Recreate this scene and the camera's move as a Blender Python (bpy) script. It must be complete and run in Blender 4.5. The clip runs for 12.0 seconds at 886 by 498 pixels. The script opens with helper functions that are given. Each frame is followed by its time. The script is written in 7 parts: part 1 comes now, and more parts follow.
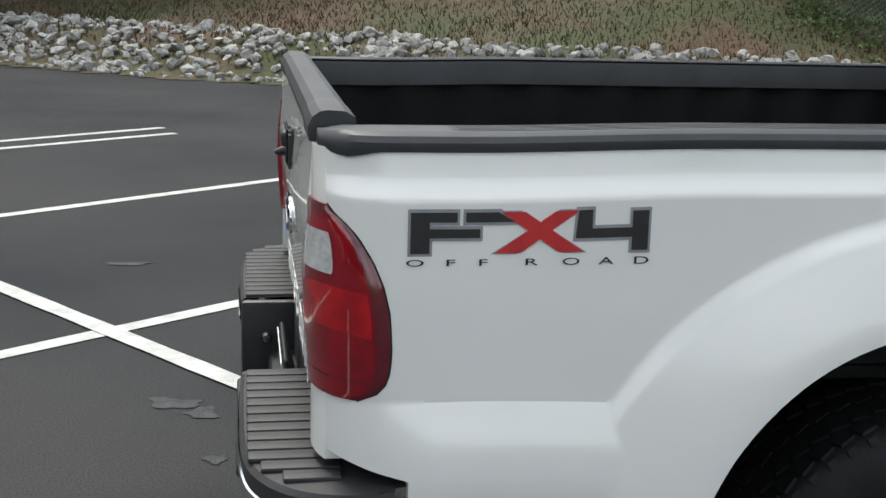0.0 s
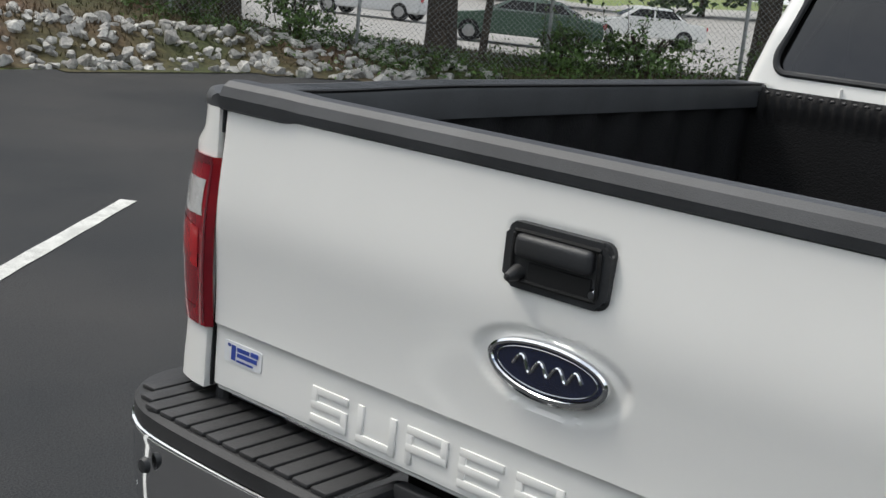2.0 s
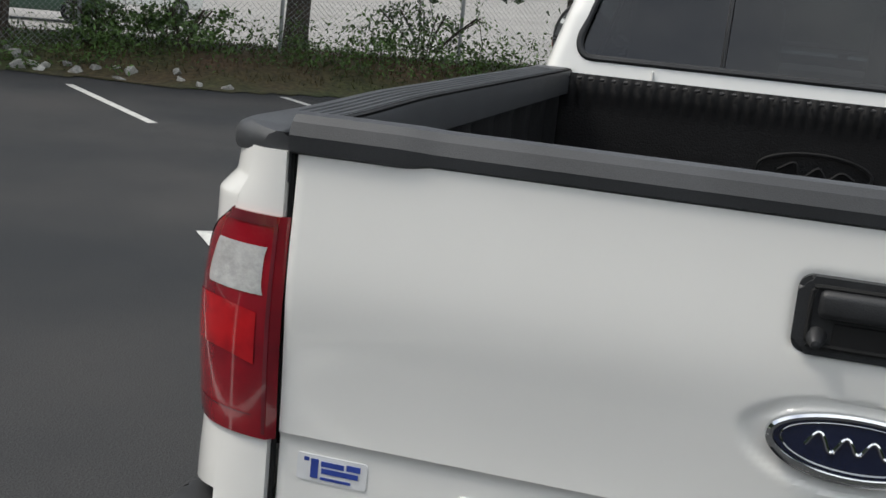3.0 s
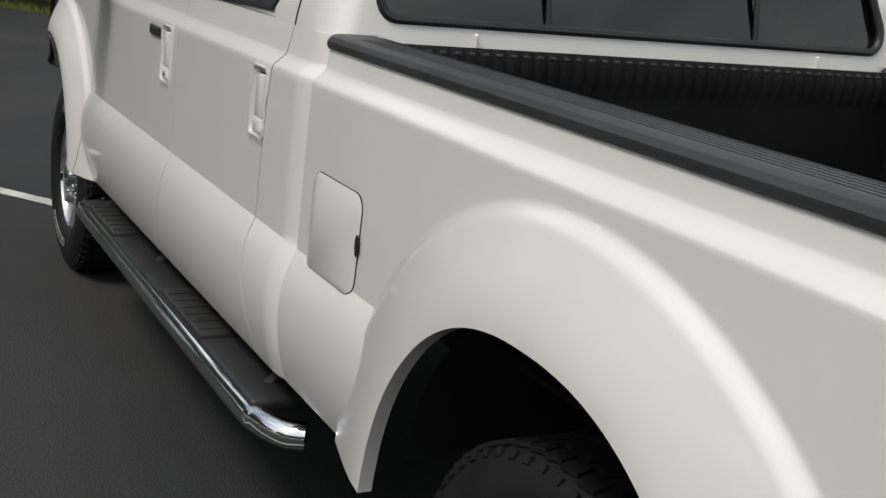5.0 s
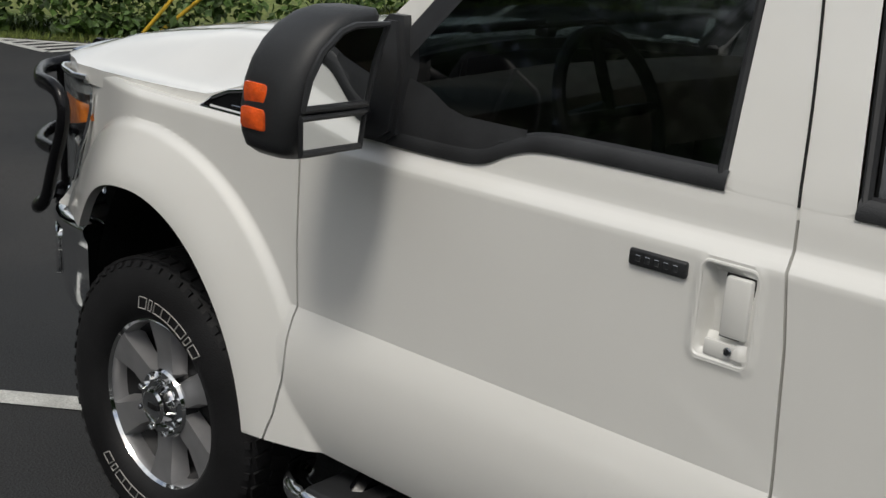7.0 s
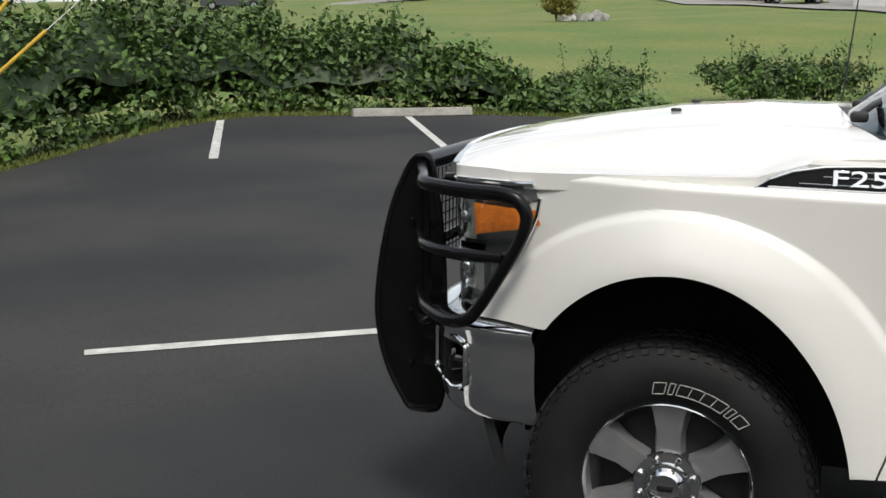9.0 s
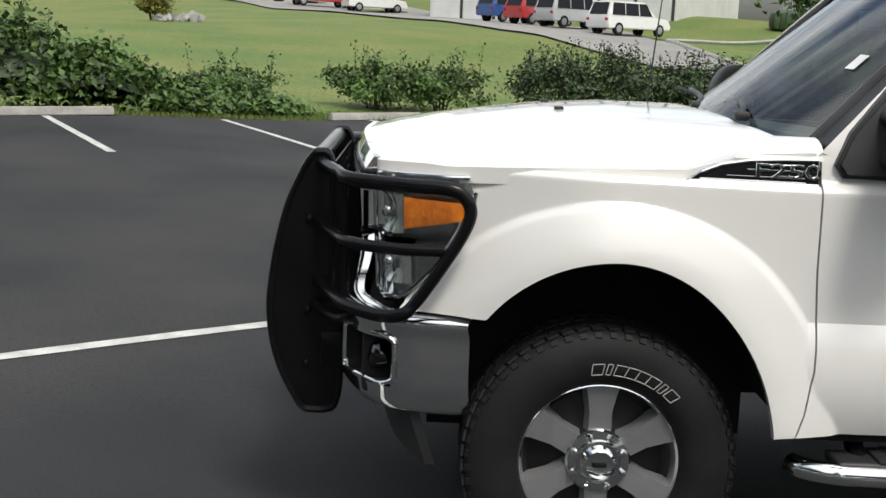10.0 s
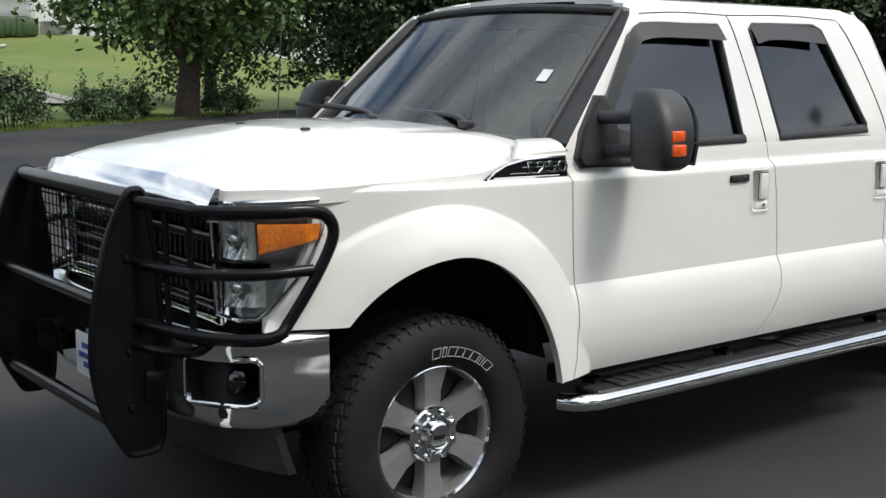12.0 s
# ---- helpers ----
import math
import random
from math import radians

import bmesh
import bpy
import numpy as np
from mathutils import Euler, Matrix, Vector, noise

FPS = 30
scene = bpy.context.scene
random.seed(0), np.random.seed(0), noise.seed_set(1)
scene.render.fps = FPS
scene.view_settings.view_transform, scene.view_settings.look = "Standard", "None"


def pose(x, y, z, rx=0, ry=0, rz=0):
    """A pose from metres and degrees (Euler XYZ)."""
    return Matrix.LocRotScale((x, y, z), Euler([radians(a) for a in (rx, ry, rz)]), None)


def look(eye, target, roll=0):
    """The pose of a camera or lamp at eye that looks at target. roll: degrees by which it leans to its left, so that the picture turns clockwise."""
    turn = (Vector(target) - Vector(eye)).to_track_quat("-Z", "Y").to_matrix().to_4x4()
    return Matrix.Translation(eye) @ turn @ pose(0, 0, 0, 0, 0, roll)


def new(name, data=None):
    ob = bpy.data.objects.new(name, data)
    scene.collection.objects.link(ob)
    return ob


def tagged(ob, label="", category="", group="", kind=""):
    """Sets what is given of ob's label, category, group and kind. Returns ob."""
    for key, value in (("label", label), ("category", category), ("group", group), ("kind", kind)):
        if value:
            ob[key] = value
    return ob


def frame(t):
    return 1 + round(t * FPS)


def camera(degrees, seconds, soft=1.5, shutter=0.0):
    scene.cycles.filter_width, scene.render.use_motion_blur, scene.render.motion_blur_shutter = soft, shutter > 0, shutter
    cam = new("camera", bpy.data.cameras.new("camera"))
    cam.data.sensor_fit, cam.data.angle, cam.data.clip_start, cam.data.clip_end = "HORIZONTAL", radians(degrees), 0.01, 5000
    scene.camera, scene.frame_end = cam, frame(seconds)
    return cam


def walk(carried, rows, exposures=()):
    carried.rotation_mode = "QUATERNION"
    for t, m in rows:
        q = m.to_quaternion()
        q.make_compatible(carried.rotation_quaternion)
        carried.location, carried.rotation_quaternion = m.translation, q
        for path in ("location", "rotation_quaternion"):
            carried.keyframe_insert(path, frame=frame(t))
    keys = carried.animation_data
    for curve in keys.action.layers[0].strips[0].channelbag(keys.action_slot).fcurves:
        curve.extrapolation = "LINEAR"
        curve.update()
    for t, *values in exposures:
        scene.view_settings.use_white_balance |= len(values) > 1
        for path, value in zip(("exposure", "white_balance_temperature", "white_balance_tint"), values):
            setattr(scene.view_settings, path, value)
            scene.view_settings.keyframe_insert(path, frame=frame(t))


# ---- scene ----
cam = camera(40.60, 12.0)
EXPOSURES = [(0, 0.88, 6400, 7), (1.0, 0.9, 6400, 8), (2.0, 0.70, 6400, 8), (2.5, 0.64, 6400, 8), (4.5, 0.28, 6600, 9), (5.2, 0.10, 6600, 9), (6.0, -0.18, 6600, 8), (6.8, -0.10, 6600, 8), (7.5, 0.02, 6600, 8), (9.3, 0.50, 6600, 8), (10.5, 0.6, 6500, 8), (12, 0.65, 6400, 8)]
PATH = [
    (0, (-1.336, -2.900, 1.631), (-1.010, -0.978, 1.184), 1.7),
    (0.5, (-1.765, -2.463, 1.625), (-1.155, -0.614, 1.168), 2.8),
    (1, (-2.153, -2.056, 1.627), (-1.224, -0.344, 1.173), 3.0),
    (1.5, (-2.457, -1.508, 1.631), (-1.210, -0.013, 1.173), 5.2),
    (2, (-2.676, -0.983, 1.628), (-1.172, 0.257, 1.181), 5.9),
    (2.5, (-2.765, -0.407, 1.618), (-1.034, 0.492, 1.177), 5.9),
    (2.7, (-2.786, -0.189, 1.589), (-0.978, 0.553, 1.165), 5.6),
    (4.3, (-2.130, 1.331, 1.560), (-0.248, 0.863, 1.071), 6.5),
    (4.5, (-1.878, 1.444, 1.539), (-0.036, 0.841, 1.047), 5.5),
    (5, (-1.413, 1.925, 1.602), (0.288, 0.998, 1.105), 6.1),
    (5.5, (-0.749, 2.318, 1.699), (0.810, 1.180, 1.174), 5.3),
    (6, (0.022, 2.501, 1.820), (1.448, 1.227, 1.234), 2.8),
    (6.5, (0.529, 2.517, 1.747), (1.937, 1.187, 1.248), 4.2),
    (7, (1.406, 2.720, 1.828), (2.658, 1.268, 1.258), 3.8),
    (7.5, (1.927, 2.751, 1.726), (3.229, 1.324, 1.208), 2.0),
    (7.7, (2.108, 2.793, 1.722), (3.402, 1.358, 1.207), 1.6),
    (9.3, (3.898, 4.385, 1.700), (4.303, 2.458, 1.347), 1.8),
    (9.5, (4.145, 4.421, 1.690), (4.403, 2.469, 1.338), 3.0),
    (10, (4.537, 4.361, 1.661), (4.496, 2.391, 1.316), 2.5),
    (10.5, (5.014, 4.340, 1.717), (4.651, 2.410, 1.339), 2.1),
    (11, (5.559, 4.375, 1.712), (4.885, 2.527, 1.354), 2.4),
    (11.5, (5.972, 4.283, 1.699), (5.018, 2.556, 1.369), 1.1),
    (12, (6.406, 4.066, 1.691), (5.190, 2.508, 1.384), 0.4),
]
walk(cam, [(t, look(eye, target, roll)) for t, eye, target, roll in PATH], EXPOSURES)

# ---- world, sun, exposure ----
SUN_AZ, SUN_EL = 112.0, 57.0          # degrees: azimuth from +x towards +y, elevation
world = bpy.data.worlds.new("world")
scene.world = world
world.use_nodes = True
wn, wl = world.node_tree.nodes, world.node_tree.links
sky = wn.new("ShaderNodeTexSky")
sky.sky_type, sky.sun_disc = "NISHITA", False
sky.sun_elevation, sky.sun_rotation = radians(SUN_EL), radians(90 - SUN_AZ)
sky.air_density, sky.dust_density, sky.ozone_density = 1.0, 4.0, 1.0
# broken white cloud over the whole dome
wco = wn.new("ShaderNodeTexCoord")
wmap = wn.new("ShaderNodeMapping")
wmap.inputs["Scale"].default_value = (1.0, 1.0, 2.4)
wnoise = wn.new("ShaderNodeTexNoise")
wnoise.inputs["Scale"].default_value, wnoise.inputs["Detail"].default_value, wnoise.inputs["Roughness"].default_value = 2.3, 7, 0.55
wramp = wn.new("ShaderNodeValToRGB")
wramp.color_ramp.elements[0].position, wramp.color_ramp.elements[1].position = 0.36, 0.62
wmix = wn.new("ShaderNodeMixRGB")
wmix.inputs[2].default_value = (9.6, 9.8, 10.0, 1)
wl.new(wco.outputs["Generated"], wmap.inputs["Vector"])
wl.new(wmap.outputs["Vector"], wnoise.inputs["Vector"])
wl.new(wnoise.outputs["Fac"], wramp.inputs["Fac"])
wl.new(wramp.outputs["Color"], wmix.inputs[0])
wl.new(sky.outputs["Color"], wmix.inputs[1])
wl.new(wmix.outputs["Color"], wn["Background"].inputs["Color"])
wn["Background"].inputs["Strength"].default_value = 0.10

sun = new("sun", bpy.data.lights.new("sun", "SUN"))
sun.data.energy, sun.data.angle, sun.data.color = 1.5, radians(14), (1.0, 0.95, 0.88)
sd = Vector((math.cos(radians(SUN_AZ)) * math.cos(radians(SUN_EL)), math.sin(radians(SUN_AZ)) * math.cos(radians(SUN_EL)), math.sin(radians(SUN_EL))))
sun.matrix_world = look(sd * 60, (0, 0, 0))

# ---- materials ----


def mat(name, color, rough=0.5, metal=0.0, var=0.0, scale=8.0, bump=0.0, bscale=60.0, coat=0.0, fine=0.0, spec=0.5, second=None, obj=False, island=0.0):
    """A principled material with colour variation at two scales and a fine relief."""
    m = bpy.data.materials.new(name)
    m.use_nodes = True
    n, l = m.node_tree.nodes, m.node_tree.links
    b = n["Principled BSDF"]
    b.inputs["Base Color"].default_value = (*color, 1)
    b.inputs["Roughness"].default_value, b.inputs["Metallic"].default_value = rough, metal
    b.inputs["Coat Weight"].default_value, b.inputs["Coat Roughness"].default_value = coat, 0.04
    b.inputs["Specular IOR Level"].default_value = spec
    co = n.new("ShaderNodeTexCoord")
    if var or fine or second:
        big = n.new("ShaderNodeTexNoise")
        big.inputs["Scale"].default_value, big.inputs["Detail"].default_value = scale, 5
        l.new(co.outputs["Object"], big.inputs["Vector"])
        mix = n.new("ShaderNodeMixRGB")
        a = second or tuple(min(1, c * (1 + var)) for c in color)
        z = color if second else tuple(c * (1 - var) for c in color)
        mix.inputs[1].default_value, mix.inputs[2].default_value = (*z, 1), (*a, 1)
        ramp = n.new("ShaderNodeValToRGB")
        ramp.color_ramp.elements[0].position, ramp.color_ramp.elements[1].position = 0.35, 0.65
        l.new(big.outputs["Fac"], ramp.inputs["Fac"])
        l.new(ramp.outputs["Color"], mix.inputs[0])
        last = mix.outputs["Color"]
        if fine:
            sm = n.new("ShaderNodeTexNoise")
            sm.inputs["Scale"].default_value, sm.inputs["Detail"].default_value = bscale, 4
            l.new(co.outputs["Object"], sm.inputs["Vector"])
            mr = n.new("ShaderNodeMapRange")
            mr.inputs[1].default_value, mr.inputs[2].default_value = 0.3, 0.7
            mr.inputs[3].default_value, mr.inputs[4].default_value = 1 - fine, 1 + fine
            l.new(sm.outputs["Fac"], mr.inputs["Value"])
            vm = n.new("ShaderNodeVectorMath")
            vm.operation = "SCALE"
            l.new(last, vm.inputs[0])
            l.new(mr.outputs["Result"], vm.inputs["Scale"])
            last = vm.outputs["Vector"]
        if obj or island:
            src = n.new("ShaderNodeNewGeometry").outputs["Random Per Island"] if island else n.new("ShaderNodeObjectInfo").outputs["Random"]
            mr2 = n.new("ShaderNodeMapRange")
            amt = island or 0.35
            mr2.inputs[3].default_value, mr2.inputs[4].default_value = 1 - amt, 1 + amt
            l.new(src, mr2.inputs["Value"])
            vm2 = n.new("ShaderNodeVectorMath")
            vm2.operation = "SCALE"
            l.new(last, vm2.inputs[0])
            l.new(mr2.outputs["Result"], vm2.inputs["Scale"])
            last = vm2.outputs["Vector"]
        l.new(last, b.inputs["Base Color"])
    if bump:
        bn = n.new("ShaderNodeTexNoise")
        bn.inputs["Scale"].default_value, bn.inputs["Detail"].default_value = bscale, 5
        l.new(co.outputs["Object"], bn.inputs["Vector"])
        bp = n.new("ShaderNodeBump")
        bp.inputs["Strength"].default_value, bp.inputs["Distance"].default_value = bump, 0.02
        l.new(bn.outputs["Fac"], bp.inputs["Height"])
        l.new(bp.outputs["Normal"], b.inputs["Normal"])
    return m


def glass(name, tint, rough=0.0, ior=1.5):
    """A thin tinted pane: clear through, mirror-like by its Fresnel gloss."""
    m = bpy.data.materials.new(name)
    m.use_nodes = True
    n, l = m.node_tree.nodes, m.node_tree.links
    n.remove(n["Principled BSDF"])
    tr, gl, lw, mx = n.new("ShaderNodeBsdfTransparent"), n.new("ShaderNodeBsdfGlossy"), n.new("ShaderNodeLayerWeight"), n.new("ShaderNodeMixShader")
    tr.inputs["Color"].default_value = (*tint, 1)
    gl.inputs["Roughness"].default_value = rough
    lw.inputs["Blend"].default_value = 0.5
    pw, mr = n.new("ShaderNodeMath"), n.new("ShaderNodeMapRange")
    pw.operation = "POWER"
    pw.inputs[1].default_value = 5.0
    mr.inputs[3].default_value, mr.inputs[4].default_value = 2 * ((ior - 1) / (ior + 1)) ** 2, 1.0
    l.new(lw.outputs["Facing"], pw.inputs[0])
    l.new(pw.outputs[0], mr.inputs["Value"])
    l.new(mr.outputs["Result"], mx.inputs[0])
    l.new(tr.outputs[0], mx.inputs[1])
    l.new(gl.outputs[0], mx.inputs[2])
    l.new(mx.outputs[0], n["Material Output"].inputs["Surface"])
    return m


PAINT = mat("pearl_white_paint", (0.80, 0.795, 0.765), 0.30, 0.0, var=0.015, scale=3, coat=1.0, spec=0.5)
BLACK_PLASTIC = mat("black_plastic", (0.022, 0.023, 0.025), 0.48, var=0.25, scale=9, bump=0.12, bscale=420, fine=0.2)
RAIL_PLASTIC = mat("rail_plastic", (0.035, 0.037, 0.04), 0.5, var=0.2, scale=6, bump=0.1, bscale=500, fine=0.15)
STEP_PLASTIC = mat("step_pad", (0.022, 0.022, 0.023), 0.55, var=0.3, scale=7, bump=0.15, bscale=300, fine=0.2)
LINER = mat("bed_liner", (0.005, 0.005, 0.0055), 0.65, spec=0.25, var=0.3, scale=5, bump=0.2, bscale=160, fine=0.2)
BLACK_GLOSS = mat("black_powder_coat", (0.005, 0.005, 0.006), 0.24, var=0.2, scale=12, spec=0.22, coat=0.05)
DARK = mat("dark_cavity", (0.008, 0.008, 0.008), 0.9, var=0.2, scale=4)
CHROME = mat("chrome", (0.78, 0.79, 0.80), 0.07, 1.0, var=0.04, scale=5)
CHROME_DULL = mat("smoked_chrome", (0.30, 0.31, 0.32), 0.12, 1.0, var=0.06, scale=5)
ALLOY = mat("grey_alloy", (0.40, 0.40, 0.41), 0.36, 0.7, var=0.08, scale=14)
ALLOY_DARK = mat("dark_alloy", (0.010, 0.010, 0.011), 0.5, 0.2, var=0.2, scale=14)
RUBBER = mat("tyre_rubber", (0.010, 0.010, 0.011), 0.66, spec=0.3, var=0.35, scale=6, bump=0.12, bscale=200, fine=0.25)
LETTER_WHITE = mat("white_letter_rubber", (0.36, 0.355, 0.34), 0.6, var=0.15, scale=40)
RED_LENS = mat("red_lens", (0.27, 0.004, 0.012), 0.14, scale=9, coat=1.0, second=(0.15, 0.002, 0.009))
RED_BRIGHT = mat("red_reflector", (0.46, 0.006, 0.010), 0.12, scale=22, coat=1.0, second=(0.30, 0.004, 0.009))
# dark red, its base colour lightened to carry the bevel's pinkish reflections
RED_RIM = mat("dark_red_lens", (0.13, 0.012, 0.020), 0.2, var=0.2, scale=10, coat=1.0)
CLEAR_LENS = mat("clear_lens", (0.74, 0.74, 0.73), 0.18, 0.45, var=0.12, scale=40, bump=0.18, bscale=90, coat=1.0)
RED_AMBER = mat("orange_lens", (0.85, 0.105, 0.012), 0.25, var=0.25, scale=35, coat=1.0, bump=0.2, bscale=90)
AMBER = mat("amber_lens", (0.95, 0.23, 0.015), 0.28, var=0.25, scale=35, coat=1.0, bump=0.25, bscale=90)
NAVY = mat("navy_badge", (0.008, 0.012, 0.035), 0.2, var=0.1, scale=20, coat=1.0)
DECAL_BLACK = mat("black_decal", (0.018, 0.018, 0.02), 0.35, var=0.2, scale=30, coat=0.6)
DECAL_RED = mat("red_decal", (0.50, 0.022, 0.026), 0.35, var=0.12, scale=30, coat=0.6)
DECAL_GREY = mat("grey_decal", (0.27, 0.28, 0.29), 0.35, var=0.1, scale=30, coat=0.6)
PLATE_WHITE = mat("white_plate", (0.72, 0.73, 0.74), 0.4, var=0.06, scale=20)
PLATE_BLUE = mat("blue_print", (0.03, 0.06, 0.30), 0.4, var=0.15, scale=30)
SEAT = mat("tan_leather", (0.20, 0.165, 0.125), 0.5, var=0.2, scale=12, bump=0.1, bscale=150)
TRIM_DARK = mat("dark_trim", (0.03, 0.03, 0.032), 0.6, var=0.2, scale=10)
GLASS_TINT = glass("tinted_glass", (0.07, 0.075, 0.08), rough=0.045, ior=1.72)
GLASS_BACK = glass("back_glass", (0.06, 0.065, 0.07), rough=0.04, ior=1.45)
GLASS_FRONT = glass("door_glass", (0.13, 0.135, 0.135), rough=0.045, ior=1.72)
GLASS_WS = glass("windshield_glass", (0.52, 0.66, 0.68), ior=1.65)
MIRROR = mat("mirror_glass", (0.75, 0.77, 0.78), 0.02, 1.0)
ASPHALT = mat("asphalt", (0.0325, 0.035, 0.0375), 0.93, spec=0.15, second=(0.054, 0.0535, 0.0535), scale=0.42, bump=0.5, bscale=130, fine=0.35)
LINE_PAINT = mat("worn_line_paint", (0.60, 0.60, 0.57), 0.7, second=(0.42, 0.42, 0.40), scale=9, bump=0.3, bscale=130, fine=0.22)
GRASS = mat("grass_ground", (0.085, 0.140, 0.024), 0.9, second=(0.15, 0.170, 0.040), scale=0.22, bump=0.7, bscale=14, fine=0.45)
GRASS_DRY = mat("dry_bank_grass", (0.044, 0.052, 0.015), 0.9, second=(0.080, 0.048, 0.026), scale=0.55, bump=0.8, bscale=12, fine=0.5)
ROCK = mat("limestone_rock", (0.40, 0.39, 0.36), 0.85, second=(0.27, 0.265, 0.25), scale=7, bump=0.7, bscale=24, fine=0.3, obj=True)
ROCK_JOINED = mat("limestone_rubble", (0.40, 0.39, 0.36), 0.85, second=(0.27, 0.265, 0.25), scale=7, bump=0.7, bscale=24, fine=0.3, island=0.35)
CONCRETE = mat("concrete", (0.36, 0.35, 0.32), 0.8, var=0.15, scale=4, bump=0.4, bscale=60, fine=0.2)
ROAD = mat("light_road", (0.25, 0.242, 0.225), 0.85, var=0.10, scale=0.3, bump=0.3, bscale=60, fine=0.12)
LEAF = mat("leaf_green", (0.060, 0.112, 0.022), 0.55, var=0.3, scale=1.2, island=0.5, fine=0.1, bscale=30)
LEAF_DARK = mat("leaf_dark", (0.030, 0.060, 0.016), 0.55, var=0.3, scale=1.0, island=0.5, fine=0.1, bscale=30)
LEAF_YELLOW = mat("leaf_yellow", (0.17, 0.16, 0.025), 0.55, var=0.3, scale=2.0, island=0.45, fine=0.1, bscale=30)
BARK = mat("bark", (0.055, 0.042, 0.032), 0.9, var=0.3, scale=10, bump=1.0, bscale=35, fine=0.35)
GALV = mat("galvanised_steel", (0.32, 0.33, 0.33), 0.45, 0.7, var=0.15, scale=12)
WALL_WHITE = mat("white_metal_wall", (0.62, 0.62, 0.60), 0.5, var=0.08, scale=0.8, bump=0.1, bscale=30)
YELLOW_GUARD = mat("yellow_guy_guard", (0.62, 0.40, 0.03), 0.4, var=0.12, scale=6)

# ---- mesh helpers ----


def part(name, bm, material, parent=None, label="", smooth=35):
    me = bpy.data.meshes.new(name)
    bmesh.ops.recalc_face_normals(bm, faces=bm.faces)
    bm.to_mesh(me)
    bm.free()
    if smooth:
        me.shade_smooth()
        me.set_sharp_from_angle(angle=radians(smooth))
    me.materials.append(material)
    ob = new(name, me)
    if parent:
        ob.parent = parent
    if label:
        tagged(ob, label)
    return ob


def thing(name, label, category, at=(0, 0, 0), rz=0.0, group="", kind=""):
    ob = new(name)
    ob.matrix_world = pose(*at, 0, 0, rz)
    return tagged(ob, label, category, group, kind)


def rbox(bm, c, s, bev=0.0, seg=2, m=None):
    """A box with rounded edges, centre c, size s, turned by m."""
    g = bmesh.ops.create_cube(bm, size=1.0)
    vs = g["verts"]
    bmesh.ops.scale(bm, vec=s, verts=vs)
    if bev:
        es = list({e for v in vs for e in v.link_edges})
        r = bmesh.ops.bevel(bm, geom=es, offset=bev, segments=seg, profile=0.5, affect="EDGES")
        vs = list({v for f in r["faces"] for v in f.verts} | {v for v in vs if v.is_valid})
    if m is not None:
        bmesh.ops.transform(bm, matrix=m, verts=vs)
    bmesh.ops.translate(bm, vec=c, verts=vs)
    return bm


def box(c, s, bev=0.0, seg=2, m=None):
    return rbox(bmesh.new(), c, s, bev, seg, m)


def smooth_line(pts, per=6, closed=False):
    """A rounded polyline through the points (Catmull-Rom)."""
    p = [Vector(q) for q in pts]
    out, n = [], len(p)
    for i in range(n if closed else n - 1):
        a, b = p[i], p[(i + 1) % n]
        z = p[i - 1] if (closed or i) else a * 2 - b
        d = p[(i + 2) % n] if (closed or i + 2 < n) else b * 2 - a
        for k in range(per):
            t = k / per
            out.append(0.5 * (2 * a + (b - z) * t + (2 * z - 5 * a + 4 * b - d) * t * t + (3 * a - z - 3 * b + d) * t ** 3))
    if not closed:
        out.append(p[-1])
    return out


def tube(bm, pts, r, n=10, closed=False, squash=1.0, caps=True):
    """A tube of radius r (a number or one for each point) along the points."""
    p = [Vector(q) for q in pts]
    k = len(p)
    rad = r if hasattr(r, "__len__") else [r] * k
    rings, side = [], None
    for i in range(k):
        a = p[i - 1] if (i or closed) else p[i]
        b = p[(i + 1) % k] if (i + 1 < k or closed) else p[i]
        d = (b - a).normalized()
        if side is None:
            side = d.orthogonal().normalized()
            if abs(d.z) < 0.9:
                side = d.cross(Vector((0, 0, 1))).normalized()
        side = (side - d * side.dot(d)).normalized()
        up = d.cross(side)
        rings.append([bm.verts.new(p[i] + rad[i] * (math.cos(2 * math.pi * j / n) * side + squash * math.sin(2 * math.pi * j / n) * up)) for j in range(n)])
    for i in range(k if closed else k - 1):
        a, b = rings[i], rings[(i + 1) % k]
        for j in range(n):
            bm.faces.new((a[j], a[(j + 1) % n], b[(j + 1) % n], b[j]))
    if caps and not closed:
        bm.faces.new(rings[0])
        bm.faces.new(rings[-1])
    return bm


def prism(bm, poly, fn, a, b):
    """Extrudes a 2D outline: fn(u, v, w) gives the place; w runs from a to b."""
    lo = [bm.verts.new(fn(u, v, a)) for u, v in poly]
    hi = [bm.verts.new(fn(u, v, b)) for u, v in poly]
    n = len(poly)
    bm.faces.new(lo)
    bm.faces.new(hi)
    for i in range(n):
        bm.faces.new((lo[i], lo[(i + 1) % n], hi[(i + 1) % n], hi[i]))
    return bm


def lathe(bm, prof, n=48, m=None, closed=False):
    """Turns a profile of (radius, height) round z."""
    rings = []
    vs = []
    for r, h in prof:
        ring = [bm.verts.new((r * math.cos(2 * math.pi * j / n), r * math.sin(2 * math.pi * j / n), h)) for j in range(n)]
        rings.append(ring)
        vs += ring
    k = len(rings)
    for i in range(k if closed else k - 1):
        a, b = rings[i], rings[(i + 1) % k]
        for j in range(n):
            bm.faces.new((a[j], a[(j + 1) % n], b[(j + 1) % n], b[j]))
    if m is not None:
        bmesh.ops.transform(bm, matrix=m, verts=vs)
    return bm


